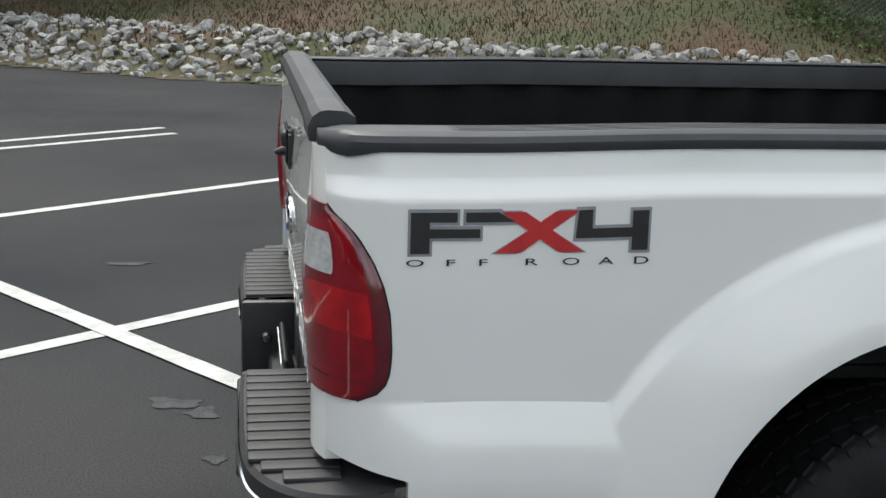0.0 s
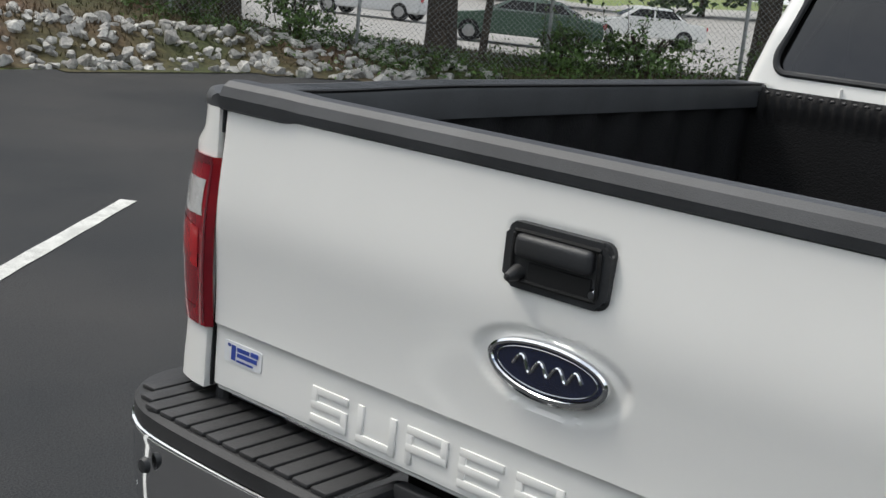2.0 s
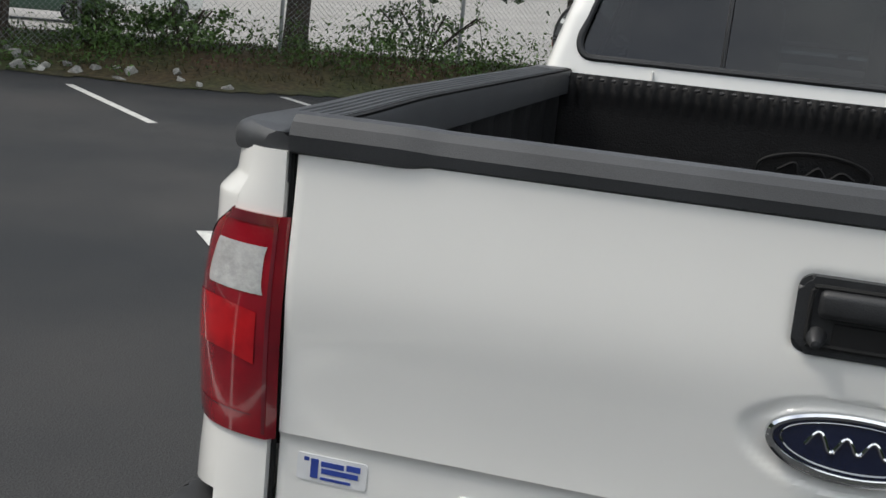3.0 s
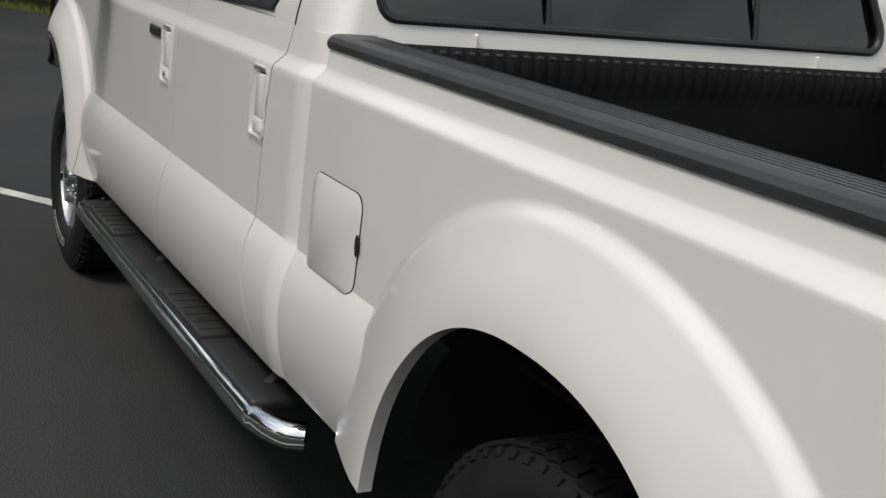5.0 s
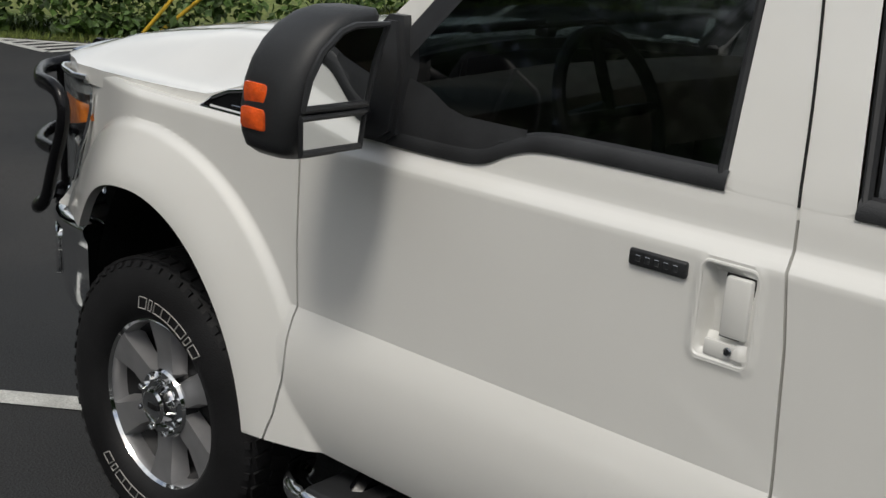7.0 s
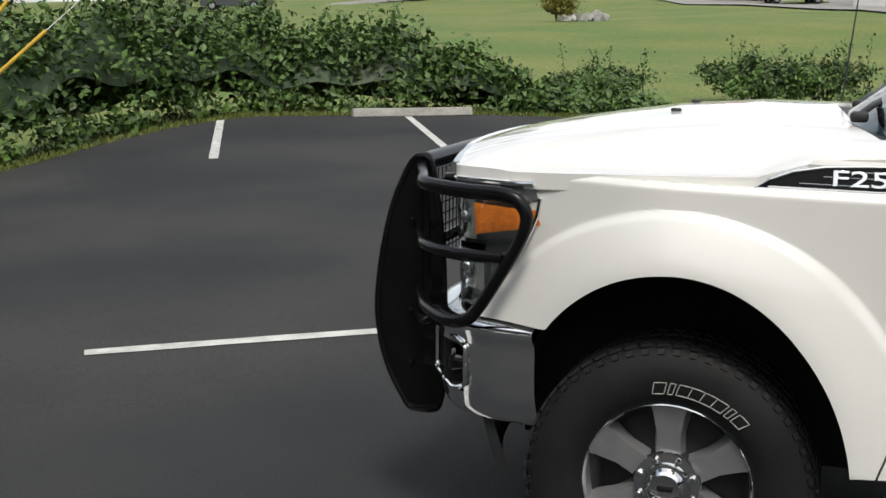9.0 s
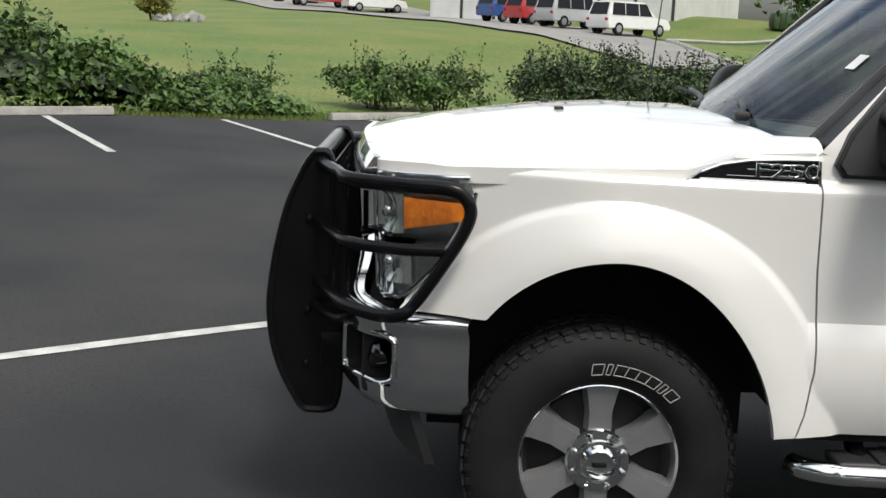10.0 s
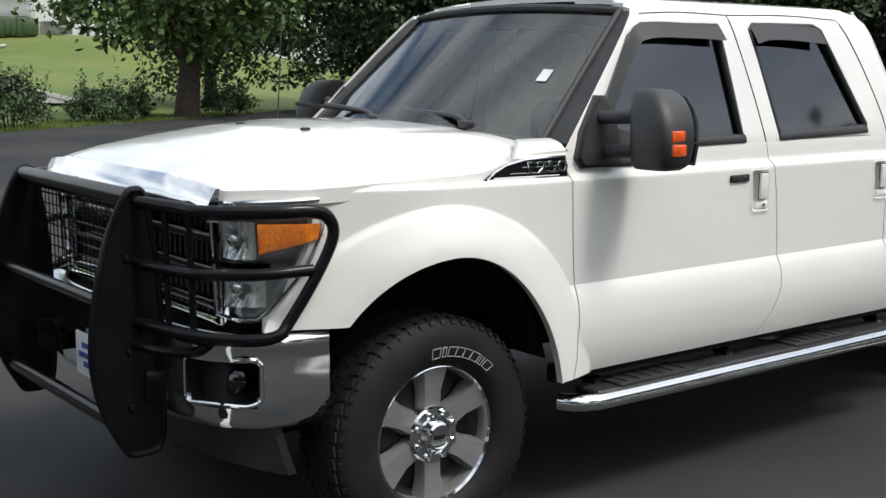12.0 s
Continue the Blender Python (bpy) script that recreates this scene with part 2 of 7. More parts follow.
def sheet(bm, nu, nv, fn, keep=None, thick=None):
    """A grid of places fn(s, t), s and t from 0 to 1. keep(p) < 0 trims it; thick: a vector that turns the rim inward."""
    vs = [[bm.verts.new(fn(i / nu, j / nv)) for j in range(nv + 1)] for i in range(nu + 1)]
    for i in range(nu):
        for j in range(nv):
            bm.faces.new((vs[i][j], vs[i + 1][j], vs[i + 1][j + 1], vs[i][j + 1]))
    return vs


def trim(bm, sdf, put):
    """Removes what lies where sdf(x, z) < 0 and draws the cut edge onto the line sdf = 0; put(x, z) gives y."""
    gone = [f for f in bm.faces if sdf(*f.calc_center_median().xz) < 0]
    bmesh.ops.delete(bm, geom=gone, context="FACES")
    e = 1e-3
    for v in bm.verts:
        if not v.is_boundary:
            continue
        x, z = v.co.x, v.co.z
        if abs(sdf(x, z)) > 0.022:
            continue
        for _ in range(4):
            d = sdf(x, z)
            gx, gz = (sdf(x + e, z) - d) / e, (sdf(x, z + e) - d) / e
            g2 = gx * gx + gz * gz + 1e-9
            x, z = x - d * gx / g2, z - d * gz / g2
        v.co = Vector((x, put(x, z) if put else v.co.y, z))
    return bm


def rim_in(bm, vec):
    """Turns the open edges of a shell inward by vec, so that it shows a thickness."""
    es = [e for e in bm.edges if e.is_boundary]
    r = bmesh.ops.extrude_edge_only(bm, edges=es)
    bmesh.ops.translate(bm, vec=vec, verts=[v for v in r["geom"] if isinstance(v, bmesh.types.BMVert)])
    return bm


def lerp_table(tab, v):
    if v <= tab[0][0]:
        return tab[0][1]
    for (a, p), (b, q) in zip(tab, tab[1:]):
        if v <= b:
            t = (v - a) / (b - a)
            return p + (q - p) * t
    return tab[-1][1]


def sstep(a, b, v):
    t = min(1.0, max(0.0, (v - a) / (b - a)))
    return t * t * (3 - 2 * t)


def rrect(cu, cv, hu, hv, r, seg=6):
    """Outline of a rounded rectangle."""
    out = []
    for k, (su, sv) in enumerate(((1, 1), (-1, 1), (-1, -1), (1, -1))):
        for j in range(seg + 1):
            a = math.pi / 2 * (k + j / seg)
            out.append((cu + su * (hu - r) + r * math.cos(a), cv + sv * (hv - r) + r * math.sin(a)))
    return out


def rrect_sdf(u, v, cu, cv, hu, hv, r):
    qx, qz = abs(u - cu) - hu + r, abs(v - cv) - hv + r
    return math.hypot(max(qx, 0), max(qz, 0)) + min(max(qx, qz), 0) - r


def poly_sdf(u, v, pts, r=0.0):
    """Signed distance to a polygon, negative inside; r rounds it outward."""
    d, s, n = 1e9, 1.0, len(pts)
    j = n - 1
    for i in range(n):
        (ax, az), (bx, bz) = pts[i], pts[j]
        ex, ez, wx, wz = bx - ax, bz - az, u - ax, v - az
        t = min(1, max(0, (wx * ex + wz * ez) / (ex * ex + ez * ez)))
        d = min(d, math.hypot(wx - ex * t, wz - ez * t))
        c1, c2, c3 = v >= az, v < bz, ex * wz > ez * wx
        if (c1 and c2 and c3) or not (c1 or c2 or c3):
            s = -s
        j = i
    return s * d - r


def text_mesh(name, body, size, depth, material, m, parent, label="", bevel=0.0, spacing=1.0, shear=0.0, wide=1.0):
    """Lettering in the built-in font, as a mesh, centred and laid by the matrix m."""
    cu = bpy.data.curves.new(name, "FONT")
    cu.body, cu.size, cu.extrude, cu.bevel_depth, cu.space_character, cu.shear = body, size, depth, bevel, spacing, shear
    cu.align_x, cu.align_y = "CENTER", "CENTER"
    tmp = bpy.data.objects.new(name, cu)
    scene.collection.objects.link(tmp)
    me = bpy.data.meshes.new_from_object(tmp.evaluated_get(bpy.context.evaluated_depsgraph_get()))
    bpy.data.objects.remove(tmp)
    me.transform(m @ Matrix.Diagonal((wide, 1, 1, 1)))
    me.materials.clear()
    me.materials.append(material)
    ob = new(name, me)
    ob.parent = parent
    if label:
        tagged(ob, label)
    return ob


# ---- the lot and the land round it ----
LOT_TURN = radians(37.4)              # the stall lines run 37 degrees off the truck's length
CU, SU = math.cos(LOT_TURN), math.sin(LOT_TURN)


def lot(u, n):
    return u * CU - n * SU, u * SU + n * CU


def to_lot(x, y):
    return x * CU + y * SU, -x * SU + y * CU


EDGE_N = [(-70, -13.0), (-21, -14.7), (-10, -15.7), (-3, -16.0), (2.5, -16.2), (4.5, -14.6), (7, -11.75), (9.2, -11.5), (13, -11.0), (70, -9)]     # the verge along the wheel stops
EDGE_U = [(-20, 14.0), (-9, 13.9), (-1.5, 14.0), (0.1, 14.5), (1.95, 15.2), (4.5, 13.7), (6.6, 11.5), (8.3, 9.5), (9.4, 8.6), (10.7, 8.2), (12.15, 8.2), (14.3, 7.3), (16.9, 6.4), (25, 5.5), (60, 5.0)]   # the foot of the rocks
LAND_Z = [(0, 0.0), (3, -0.2), (8, 0.15), (14, 0.55), (19, 0.95), (25, 1.55), (30, 1.75), (36, 2.25), (50, 2.75), (61, 2.95), (72, 3.75), (80, 3.9), (140, 5.0), (260, 8.0), (2000, 9.0)]   # the rise beyond the verge
FENCE_U = 16.0


def edge_n(u):
    return lerp_table(EDGE_N, u)


def edge_u(n):
    return lerp_table(EDGE_U, n) + 0.10 * math.sin(n * 1.7)


def height(x, y):
    """The lie of the land: a level lot, a grass bank with a foot of rocks, a road below it, a swale and green mounds."""
    u, n = to_lot(x, y)
    # the lot itself climbs gently towards the wheel stops
    z = 0.42 * min(1.0, max(0.0, (-4 - n) / 13.0)) * (1 - sstep(3, 7, u)) * (0.72 + 0.28 * sstep(-4, 0, u))
    past = edge_n(u) - n
    if past > 0:
        z += lerp_table(LAND_Z, past) * (1 - 0.32 * sstep(-36, -20, u)) + 1.25 * sstep(-48, -58, u) * sstep(8, 27, past)
        z += 0.5 * math.exp(-(((x - 7) / 9) ** 2 + ((y + 50) / 8) ** 2))
    rise = u - edge_u(n)
    if rise > 0:
        bank = sstep(4.6, 8.6, n - 0.4 * max(0.0, u - 19))
        w = sstep(-15, -9, n)
        flat = 0.42 * sstep(0, 2.0, rise) - 0.75 * sstep(17.2, 23, u)
        z += w * ((1 - bank) * flat + bank * (0.56 * sstep(0, 1.7, rise) + 2.6 * sstep(1.0, 15, rise)))
    return z


def land_sheet(name, xs, ys, material, lift, keep=None, label="", category="ground"):
    bm = bmesh.new()
    vs = [[bm.verts.new((x, y, height(x, y) + lift)) for y in ys] for x in xs]
    for i in range(len(xs) - 1):
        for j in range(len(ys) - 1):
            cx, cy = (xs[i] + xs[i + 1]) / 2, (ys[j] + ys[j + 1]) / 2
            if keep is None or keep(cx, cy):
                bm.faces.new((vs[i][j], vs[i + 1][j], vs[i + 1][j + 1], vs[i][j + 1]))
    bmesh.ops.delete(bm, geom=[v for v in bm.verts if not v.link_faces], context="VERTS")
    return tagged(part(name, bm, material, smooth=60), label, category, kind="structure")


def steps(a, b, fine, lo, hi):
    """Grid lines: fine between a and b, then growing out to lo and hi."""
    out = list(np.arange(a, b + 1e-6, fine))
    d, v = fine, b
    while v < hi:
        d *= 1.25
        v += d
        out.append(v)
    d, v = fine, a
    while v > lo:
        d *= 1.25
        v -= d
        out.insert(0, v)
    return [float(v) for v in out]


def in_lot(x, y):
    u, n = to_lot(x, y)
    return n > edge_n(u) and u < edge_u(n) and u > -48 and n < 45


def on_bank(x, y):
    u, n = to_lot(x, y)
    return -0.1 < u - edge_u(n) and n > -13 and (u < 18 or n > 7) and u < 40


land_sheet("ground", steps(-14, 34, 0.5, -1500, 1500), steps(-62, 34, 0.5, -1500, 1500), GRASS, -0.03, None, "mown green grass reaching away over low mounds")
land_sheet("parking_lot", steps(-20, 24, 0.25, -48, 48), steps(-30, 24, 0.25, -60, 50), ASPHALT, 0.0, in_lot, "worn dark grey asphalt parking lot with pale scuffs", "pavement")
land_sheet("grass_bank", steps(-14, 26, 0.3, -40, 40), steps(-4, 30, 0.3, -10, 50), GRASS_DRY, 0.012, on_bank, "rough bank of dry brown and green grass", "bank")


def stripe(a, b, w=0.105, lift=0.005):
    """A painted stall line between two places of the lot, draped on it."""
    bm = bmesh.new()
    (ax, ay), (bx, by) = a, b
    d = Vector((bx - ax, by - ay))
    k = max(2, int(d.length / 0.25))
    s = Vector((-d.y, d.x)).normalized() * w / 2
    rows = []
    for i in range(k + 1):
        p = Vector((ax, ay)) + d * (i / k)
        wob = 1 + 0.05 * math.sin(i * 2.3 + ax)
        l, r = p + s * wob, p - s * wob
        rows.append((bm.verts.new((l.x, l.y, height(l.x, l.y) + lift)), bm.verts.new((r.x, r.y, height(r.x, r.y) + lift))))
    for (a0, a1), (b0, b1) in zip(rows, rows[1:]):
        bm.faces.new((a0, a1, b1, b0))
    return tagged(part("stall_line", bm, LINE_PAINT, smooth=0), "worn white painted stall line on asphalt", "road marking", "stall lines", "structure")


for n0, u0, u1 in ((9.05, -0.02, 4.2), (8.62, -0.02, 4.05), (5.88, -0.02, 4.3), (3.17, -5.2, 4.75), (0.40, -5.2, 5.1), (-2.52, 3.9, 5.88)):
    stripe(lot(u0, n0), lot(u1, n0))
stripe(lot(-5.2, -4.72), lot(5.2, -5.12))
for n0 in (2.74, 0.0, -2.74):
    stripe(lot(10.2, n0), lot(13.6, n0 + 0.55))
stripe(lot(-0.03, 16), lot(-0.03, -5.0), lift=0.009)
for k in range(-4, 1):
    u0 = 3.0 + 2.74 * k
    stripe(lot(u0 + 0.6, -12.05), lot(u0, -15.75))


def wheel_stop(u, n):
    x, y = lot(u, n)
    b = bmesh.new()
    prism(b, [(-0.075, 0), (0.075, 0), (0.05, 0.12), (-0.05, 0.12)], lambda p, q, w: (w, p, q), -0.92, 0.92)
    bmesh.ops.bevel(b, geom=list(b.edges), offset=0.012, segments=2, affect="EDGES")
    ob = part("wheel_stop", b, CONCRETE)
    ob.matrix_world = pose(x, y, height(x, y), 0, 0, math.degrees(LOT_TURN))
    return tagged(ob, "weathered pale concrete wheel stop at the lot's edge", "wheel stop", "wheel stops")


for u0 in (0.16, -5.4):
    wheel_stop(u0, -15.85)

# ---- the pickup truck: x ahead, y to its left, origin under the rear axle ----
truck = thing("pickup_truck", "pearl white crew-cab pickup truck with a black grille guard", "pickup truck")
FRONT_AXLE = 3.967
PROFILE = [(0.50, 0.925), (0.53, 0.948), (0.58, 0.968), (0.64, 0.982), (0.70, 0.988), (0.75, 0.986), (0.79, 0.980), (0.825, 0.969), (0.850, 0.958), (0.860, 0.9525), (0.90, 0.952),
           (1.0, 0.951), (1.1, 0.949), (1.18, 0.947), (1.219, 0.946), (1.223, 0.944), (1.250, 0.9175), (1.255, 0.9155), (1.30, 0.9095), (1.32, 0.905), (1.345, 0.900)]
PROFILE = [(p.x, p.y) for p in smooth_line([(z, y, 0) for z, y in PROFILE[:10]], 6)] + PROFILE[10:]
BREAKS = (0.850, 0.860, 1.219, 1.223, 1.250, 1.255)
ARCHES = ((FRONT_AXLE - 0.008, 0.43, 0.475, 0.585, 2.0, 0.685, 0.742), (-0.018, 0.425, 0.520, 0.572, 2.3, 0.80, 0.765))


def arch_in(x, z, arch, grow=0.0):
    ax, az, a, b, p = arch[:5]
    a, b = a + grow, b + grow
    return (abs((x - ax) / a) ** p + abs(max(z - az, -0.35 * b) / b) ** p) ** (1 / p)


def flare(x, z):
    """How far a wheel arch stands out from the side."""
    out = 0.0
    for arch in ARCHES:
        ax, az, a, b, p, ao, bo = arch
        if abs(x - ax) > ao or z > az + bo:
            continue
        zz = max(z - az, 0.0)
        ro = math.hypot((x - ax) / ao, zz / bo)
        ri = arch_in(x, z, arch)
        if ro < 1:
            q = (1 - ro) / ((1 - ro) + max(ri - 1, 0) + 1e-6)
            edge = sstep(0, 0.12, q) * 0.011
            out = max(out, edge + 0.058 * (1 - (1 - q) ** 1.8))
    return out


def side_y(x, z):
    y = lerp_table(PROFILE, z)
    if x < -0.95 and z < 0.87:
        y -= max(0.0, y - 0.951) * sstep(-0.98, -1.15, x)
    f = flare(x, z)
    base = min(y, 0.951) if z < 1.2 else y
    y = max(y, base + f) if f else y
    # the nose and the tail draw in a little in plan
    y -= 0.138 * sstep(3.96, 4.50, x)
    y -= (y - 0.797) * (1 - math.sqrt(1 - min(1.0, max(0.0, (-1.07 - x) / 0.125)) ** 2))
    # the corner of the cab rounds in towards the bed
    if 1.064 < x < 1.18:
        y -= 0.06 * (1 - math.sqrt(1 - ((1.18 - x) / 0.12) ** 2))
    return y


def curve_x(tab):
    return lambda z: lerp_table(tab, z)


def side_panel(name, side, x0, x1, z0, z1, parent, mats, nx, nz, cut=None, dent=None, label="", grow=0.0):
    """One pressed outer panel of the body's side. x0, x1: its edges as tables over z; cut: where it is trimmed away."""
    f0, f1 = curve_x(x0), curve_x(x1)
    put = lambda x, z: side * (side_y(x, z) + (dent(x, z) if dent else 0.0) + grow)
    bm = bmesh.new()
    even = [z0 + (z1 - z0) * k / nz for k in range(nz + 1)]
    zs = sorted([z for z in even if z in (z0, z1) or all(abs(z - q) > 0.0045 for q in BREAKS)] + [q for q in BREAKS if z0 < q < z1])
    nz = len(zs) - 1

    def place(s, t):
        z = zs[int(round(t * nz))]
        x = f0(z) + (f1(z) - f0(z)) * s
        return Vector((x, put(x, z), z))

    sheet(bm, nx, nz, place)
    if cut:
        trim(bm, cut, put)
    rim_in(bm, (0, -side * 0.03, 0))
    return part(name, bm, mats, parent, label, smooth=28)


SEAM_C = [(0.5, 1.30), (0.60, 1.315), (0.70, 1.355), (0.80, 1.378), (0.86, 1.382), (1.0, 1.378), (1.2, 1.355), (1.24, 1.338), (1.34, 1.315)]
SEAM_B = [(0.5, 2.34), (0.56, 2.30), (0.64, 2.235), (0.72, 2.195), (0.80, 2.185), (0.90, 2.19), (1.1, 2.205), (1.22, 2.222), (1.25, 2.228), (1.34, 2.236)]
SEAM_A = [(0.5, 3.44), (0.60, 3.405), (0.72, 3.385), (0.86, 3.382), (1.0, 3.392), (1.2, 3.395), (1.34, 3.40)]
FENDER_FRONT = [(0.5, 4.46), (0.78, 4.46), (0.84, 4.56), (0.92, 4.47), (1.0, 4.43), (1.06, 4.395), (1.20, 4.37), (1.24, 4.37)]


def shift(tab, d):
    return [(z, x + d) for z, x in tab]


def handle_dent(cx, cz):
    def dent(x, z):
        d = rrect_sdf(x, z, cx, cz, 0.052, 0.080, 0.014)
        bead = 0.0045 * math.exp(-((d - 0.006) / 0.006) ** 2)
        dish = -0.030 * sstep(0.0, -0.018, d) * sstep(cx - 0.040, cx + 0.02, x)
        low = 0.010 * sstep(cz - 0.045, cz - 0.055, z) * sstep(0.0, -0.012, d)
        return bead + dish + low
    return dent


HANDLES = {"front": (2.318, 1.127), "rear": (1.427, 1.125)}


for side in (1, -1):
    # bed side, fender, doors, cab corner
    side_panel("bed_side", side, [(0.5, -1.175)], [(0.5, 1.062)], 0.55, 1.298, truck, PAINT, 380, 130, cut=lambda x, z: min((arch_in(x, z, ARCHES[1]) - 1) * 0.5, max(x + 1.035, z - 0.742 + 0.25 * (x + 1.12))))
    side_panel("cab_corner", side, [(0.5, 1.074)], shift(SEAM_C, -0.0035), 0.535, 1.32, truck, PAINT, 44, 60)
    rd = side_panel("rear_door", side, shift(SEAM_C, 0.0035), shift(SEAM_B, -0.003), 0.535, 1.32, truck, PAINT, 150, 90, dent=handle_dent(*HANDLES["rear"]))
    fd = side_panel("front_door", side, shift(SEAM_B, 0.003), shift(SEAM_A, -0.003), 0.535, 1.32, truck, PAINT, 190, 90, dent=handle_dent(*HANDLES["front"]))
    side_panel("front_fender", side, shift(SEAM_A, 0.003), FENDER_FRONT, 0.535, 1.236, truck, PAINT, 230, 140, cut=lambda x, z: min((arch_in(x, z, ARCHES[0]) - 1) * 0.5, z - 0.83 if x > 4.2 else 1.0))
    for door, (hx, hz) in ((fd, HANDLES["front"]), (rd, HANDLES["rear"])):
        b = bmesh.new()
        y = side_y(hx, hz)
        rbox(b, (hx - 0.021, side * (y + 0.001), hz + 0.016), (0.050, 0.018, 0.104), 0.006, 2)
        part("door_handle", b, PAINT, door, "pearl white flap handle")
        b = bmesh.new()
        tube(b, [(u, side * (side_y(u, v) + 0.0005), v) for u, v in rrect(hx, hz, 0.055, 0.083, 0.016, 5)], 0.0042, 8, True)
        part("handle_bezel", b, PAINT, door)
        part("handle_foot", box((hx - 0.006, side * (y - 0.001), hz - 0.062), (0.076, 0.012, 0.030), 0.005, 2), PAINT, door)
        b = bmesh.new()
        tube(b, smooth_line([(u, side * (y - 0.002), v) for u, v in rrect(hx - 0.021, hz + 0.016, 0.0265, 0.0535, 0.006, 3)], 2, True), 0.0018, 6, True)
        part("handle_gap", b, DARK, door)
    b = bmesh.new()
    lathe(b, [(0.0001, 0.003), (0.006, 0.003), (0.008, 0.0)], 16, pose(2.300, side * (side_y(2.300, 1.069) + 0.009), 1.069, -90 * side))
    part("key_lock", b, CHROME_DULL, fd)
    # keypad badge on the front door
    b = box((2.456, side * (side_y(2.456, 1.182) + 0.004), 1.182), (0.118, 0.012, 0.030), 0.0055, 3)
    pad = part("keypad", b, BLACK_PLASTIC, fd, "small black keypad strip")
    for k in range(5):
        part("key_button", box((2.418 + 0.019 * k, side * (side_y(2.456, 1.182) + 0.0105), 1.182), (0.011, 0.003, 0.012), 0.001, 1), CHROME_DULL, pad)
    # inner dark shell behind the gaps
    b = bmesh.new()
    sheet(b, 40, 8, lambda s, t: Vector((0.95 + 2.5 * s, side * (side_y(1.9, 0.56 + 0.74 * t) - 0.034), 0.56 + 0.74 * t)))
    part("inner_side", b, DARK, truck)
    # wheel wells
    for arch, x_lim in ((ARCHES[0], 0), (ARCHES[1], 0)):
        ax, az, a, bb, p = arch[:5]
        b = bmesh.new()

        def well_place(s, t):
            c, d = math.cos(math.pi * (1.04 * s - 0.02)), math.sin(math.pi * (1.04 * s - 0.02))
            x = ax + (a + 0.015) * math.copysign(abs(c) ** (2 / p), c)
            return Vector((x, side * (0.925 - 0.138 * sstep(3.96, 4.50, x) - 0.42 * t), max(0.60, az + (bb + 0.012) * math.copysign(abs(d) ** (2 / p), d))))

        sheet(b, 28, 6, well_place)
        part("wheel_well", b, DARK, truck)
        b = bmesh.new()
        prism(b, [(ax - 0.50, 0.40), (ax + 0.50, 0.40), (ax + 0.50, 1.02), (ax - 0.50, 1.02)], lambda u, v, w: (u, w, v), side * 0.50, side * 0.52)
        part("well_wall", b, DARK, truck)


# upper cab: one shell over the belt, trimmed for the windows
A_BASE, A_TOP = (3.395, 1.335), (2.90, 1.842)


def cab_section(s):
    """A cross-section from the left belt over the roof to the right belt: (y, z)."""
    half = [(0.905, 1.32), (0.900, 1.345), (0.855, 1.50), (0.807, 1.66), (0.770, 1.77), (0.745, 1.825), (0.705, 1.868), (0.64, 1.892), (0.5, 1.910), (0.25, 1.922), (0.0, 1.926)]
    u = (1 - abs(2 * s - 1)) * (len(half) - 1)
    k = min(int(u), len(half) - 2)
    (ya, za), (yb, zb) = half[k], half[k + 1]
    y, z = ya + (yb - ya) * (u - k), za + (zb - za) * (u - k)
    return (y if s < 0.5 else -y), z


def upper_y(z):
    return lerp_table([(1.32, 0.905), (1.345, 0.900), (1.50, 0.855), (1.66, 0.807), (1.77, 0.770), (1.825, 0.745), (1.868, 0.705)], z)


FRONT_WIN = [(2.385, 1.335), (2.78, 1.330), (2.86, 1.315), (2.90, 1.285), (3.22, 1.285), (3.275, 1.335), (3.235, 1.39), (2.96, 1.735), (2.87, 1.785), (2.41, 1.793)]
def belt_y(x, z):
    return max(upper_y(max(z, 1.30)), side_y(x, z) + 0.001) if z < 1.335 else upper_y(z)


REAR_WIN = [(1.482, 1.372), (1.505, 1.346), (2.13, 1.335), (2.20, 1.78), (2.17, 1.80), (1.74, 1.805), (1.69, 1.785)]


def cab_end(z):
    """Where the cab's side turns into its back."""
    return lerp_table([(1.3, 1.108), (1.5, 1.143), (1.8, 1.258), (1.86, 1.302), (1.93, 1.33)], z)


def cab_cut(x, z):
    d = A_BASE[0] + (A_TOP[0] - A_BASE[0]) * (z - A_BASE[1]) / (A_TOP[1] - A_BASE[1]) - x
    d *= 0.72
    back = x - cab_end(z)
    d = min(d, back)
    return min(d, poly_sdf(x, z, FRONT_WIN, 0.012), poly_sdf(x, z, REAR_WIN, 0.012)) if z < 1.84 else min(d, back)


bm = bmesh.new()
SEC = [cab_section(i / 100) for i in range(101)]
vs = [[bm.verts.new((1.02 + 2.40 * i / 160, y, z)) for y, z in SEC] for i in range(161)]
for i in range(160):
    for j in range(100):
        bm.faces.new((vs[i][j], vs[i + 1][j], vs[i + 1][j + 1], vs[i][j + 1]))
trim(bm, cab_cut, None)
for v in bm.verts:
    if v.co.z < 1.868:
        k = min(0.75, max(0.0, (cab_end(v.co.z) + 0.10 - v.co.x) / 0.1333))
        v.co.y = math.copysign(upper_y(v.co.z) - 0.06 * (1 - math.sqrt(1 - k * k)), v.co.y)
    # the roof's front and back edges round down
    f = sstep(2.70, 2.93, v.co.x) + sstep(1.42, 1.25, v.co.x)
    if v.co.z > 1.86:
        v.co.z -= 0.035 * f * f
rim_in(bm, (0, 0, -0.02))
cab = part("cab_shell", bm, PAINT, truck, smooth=32)

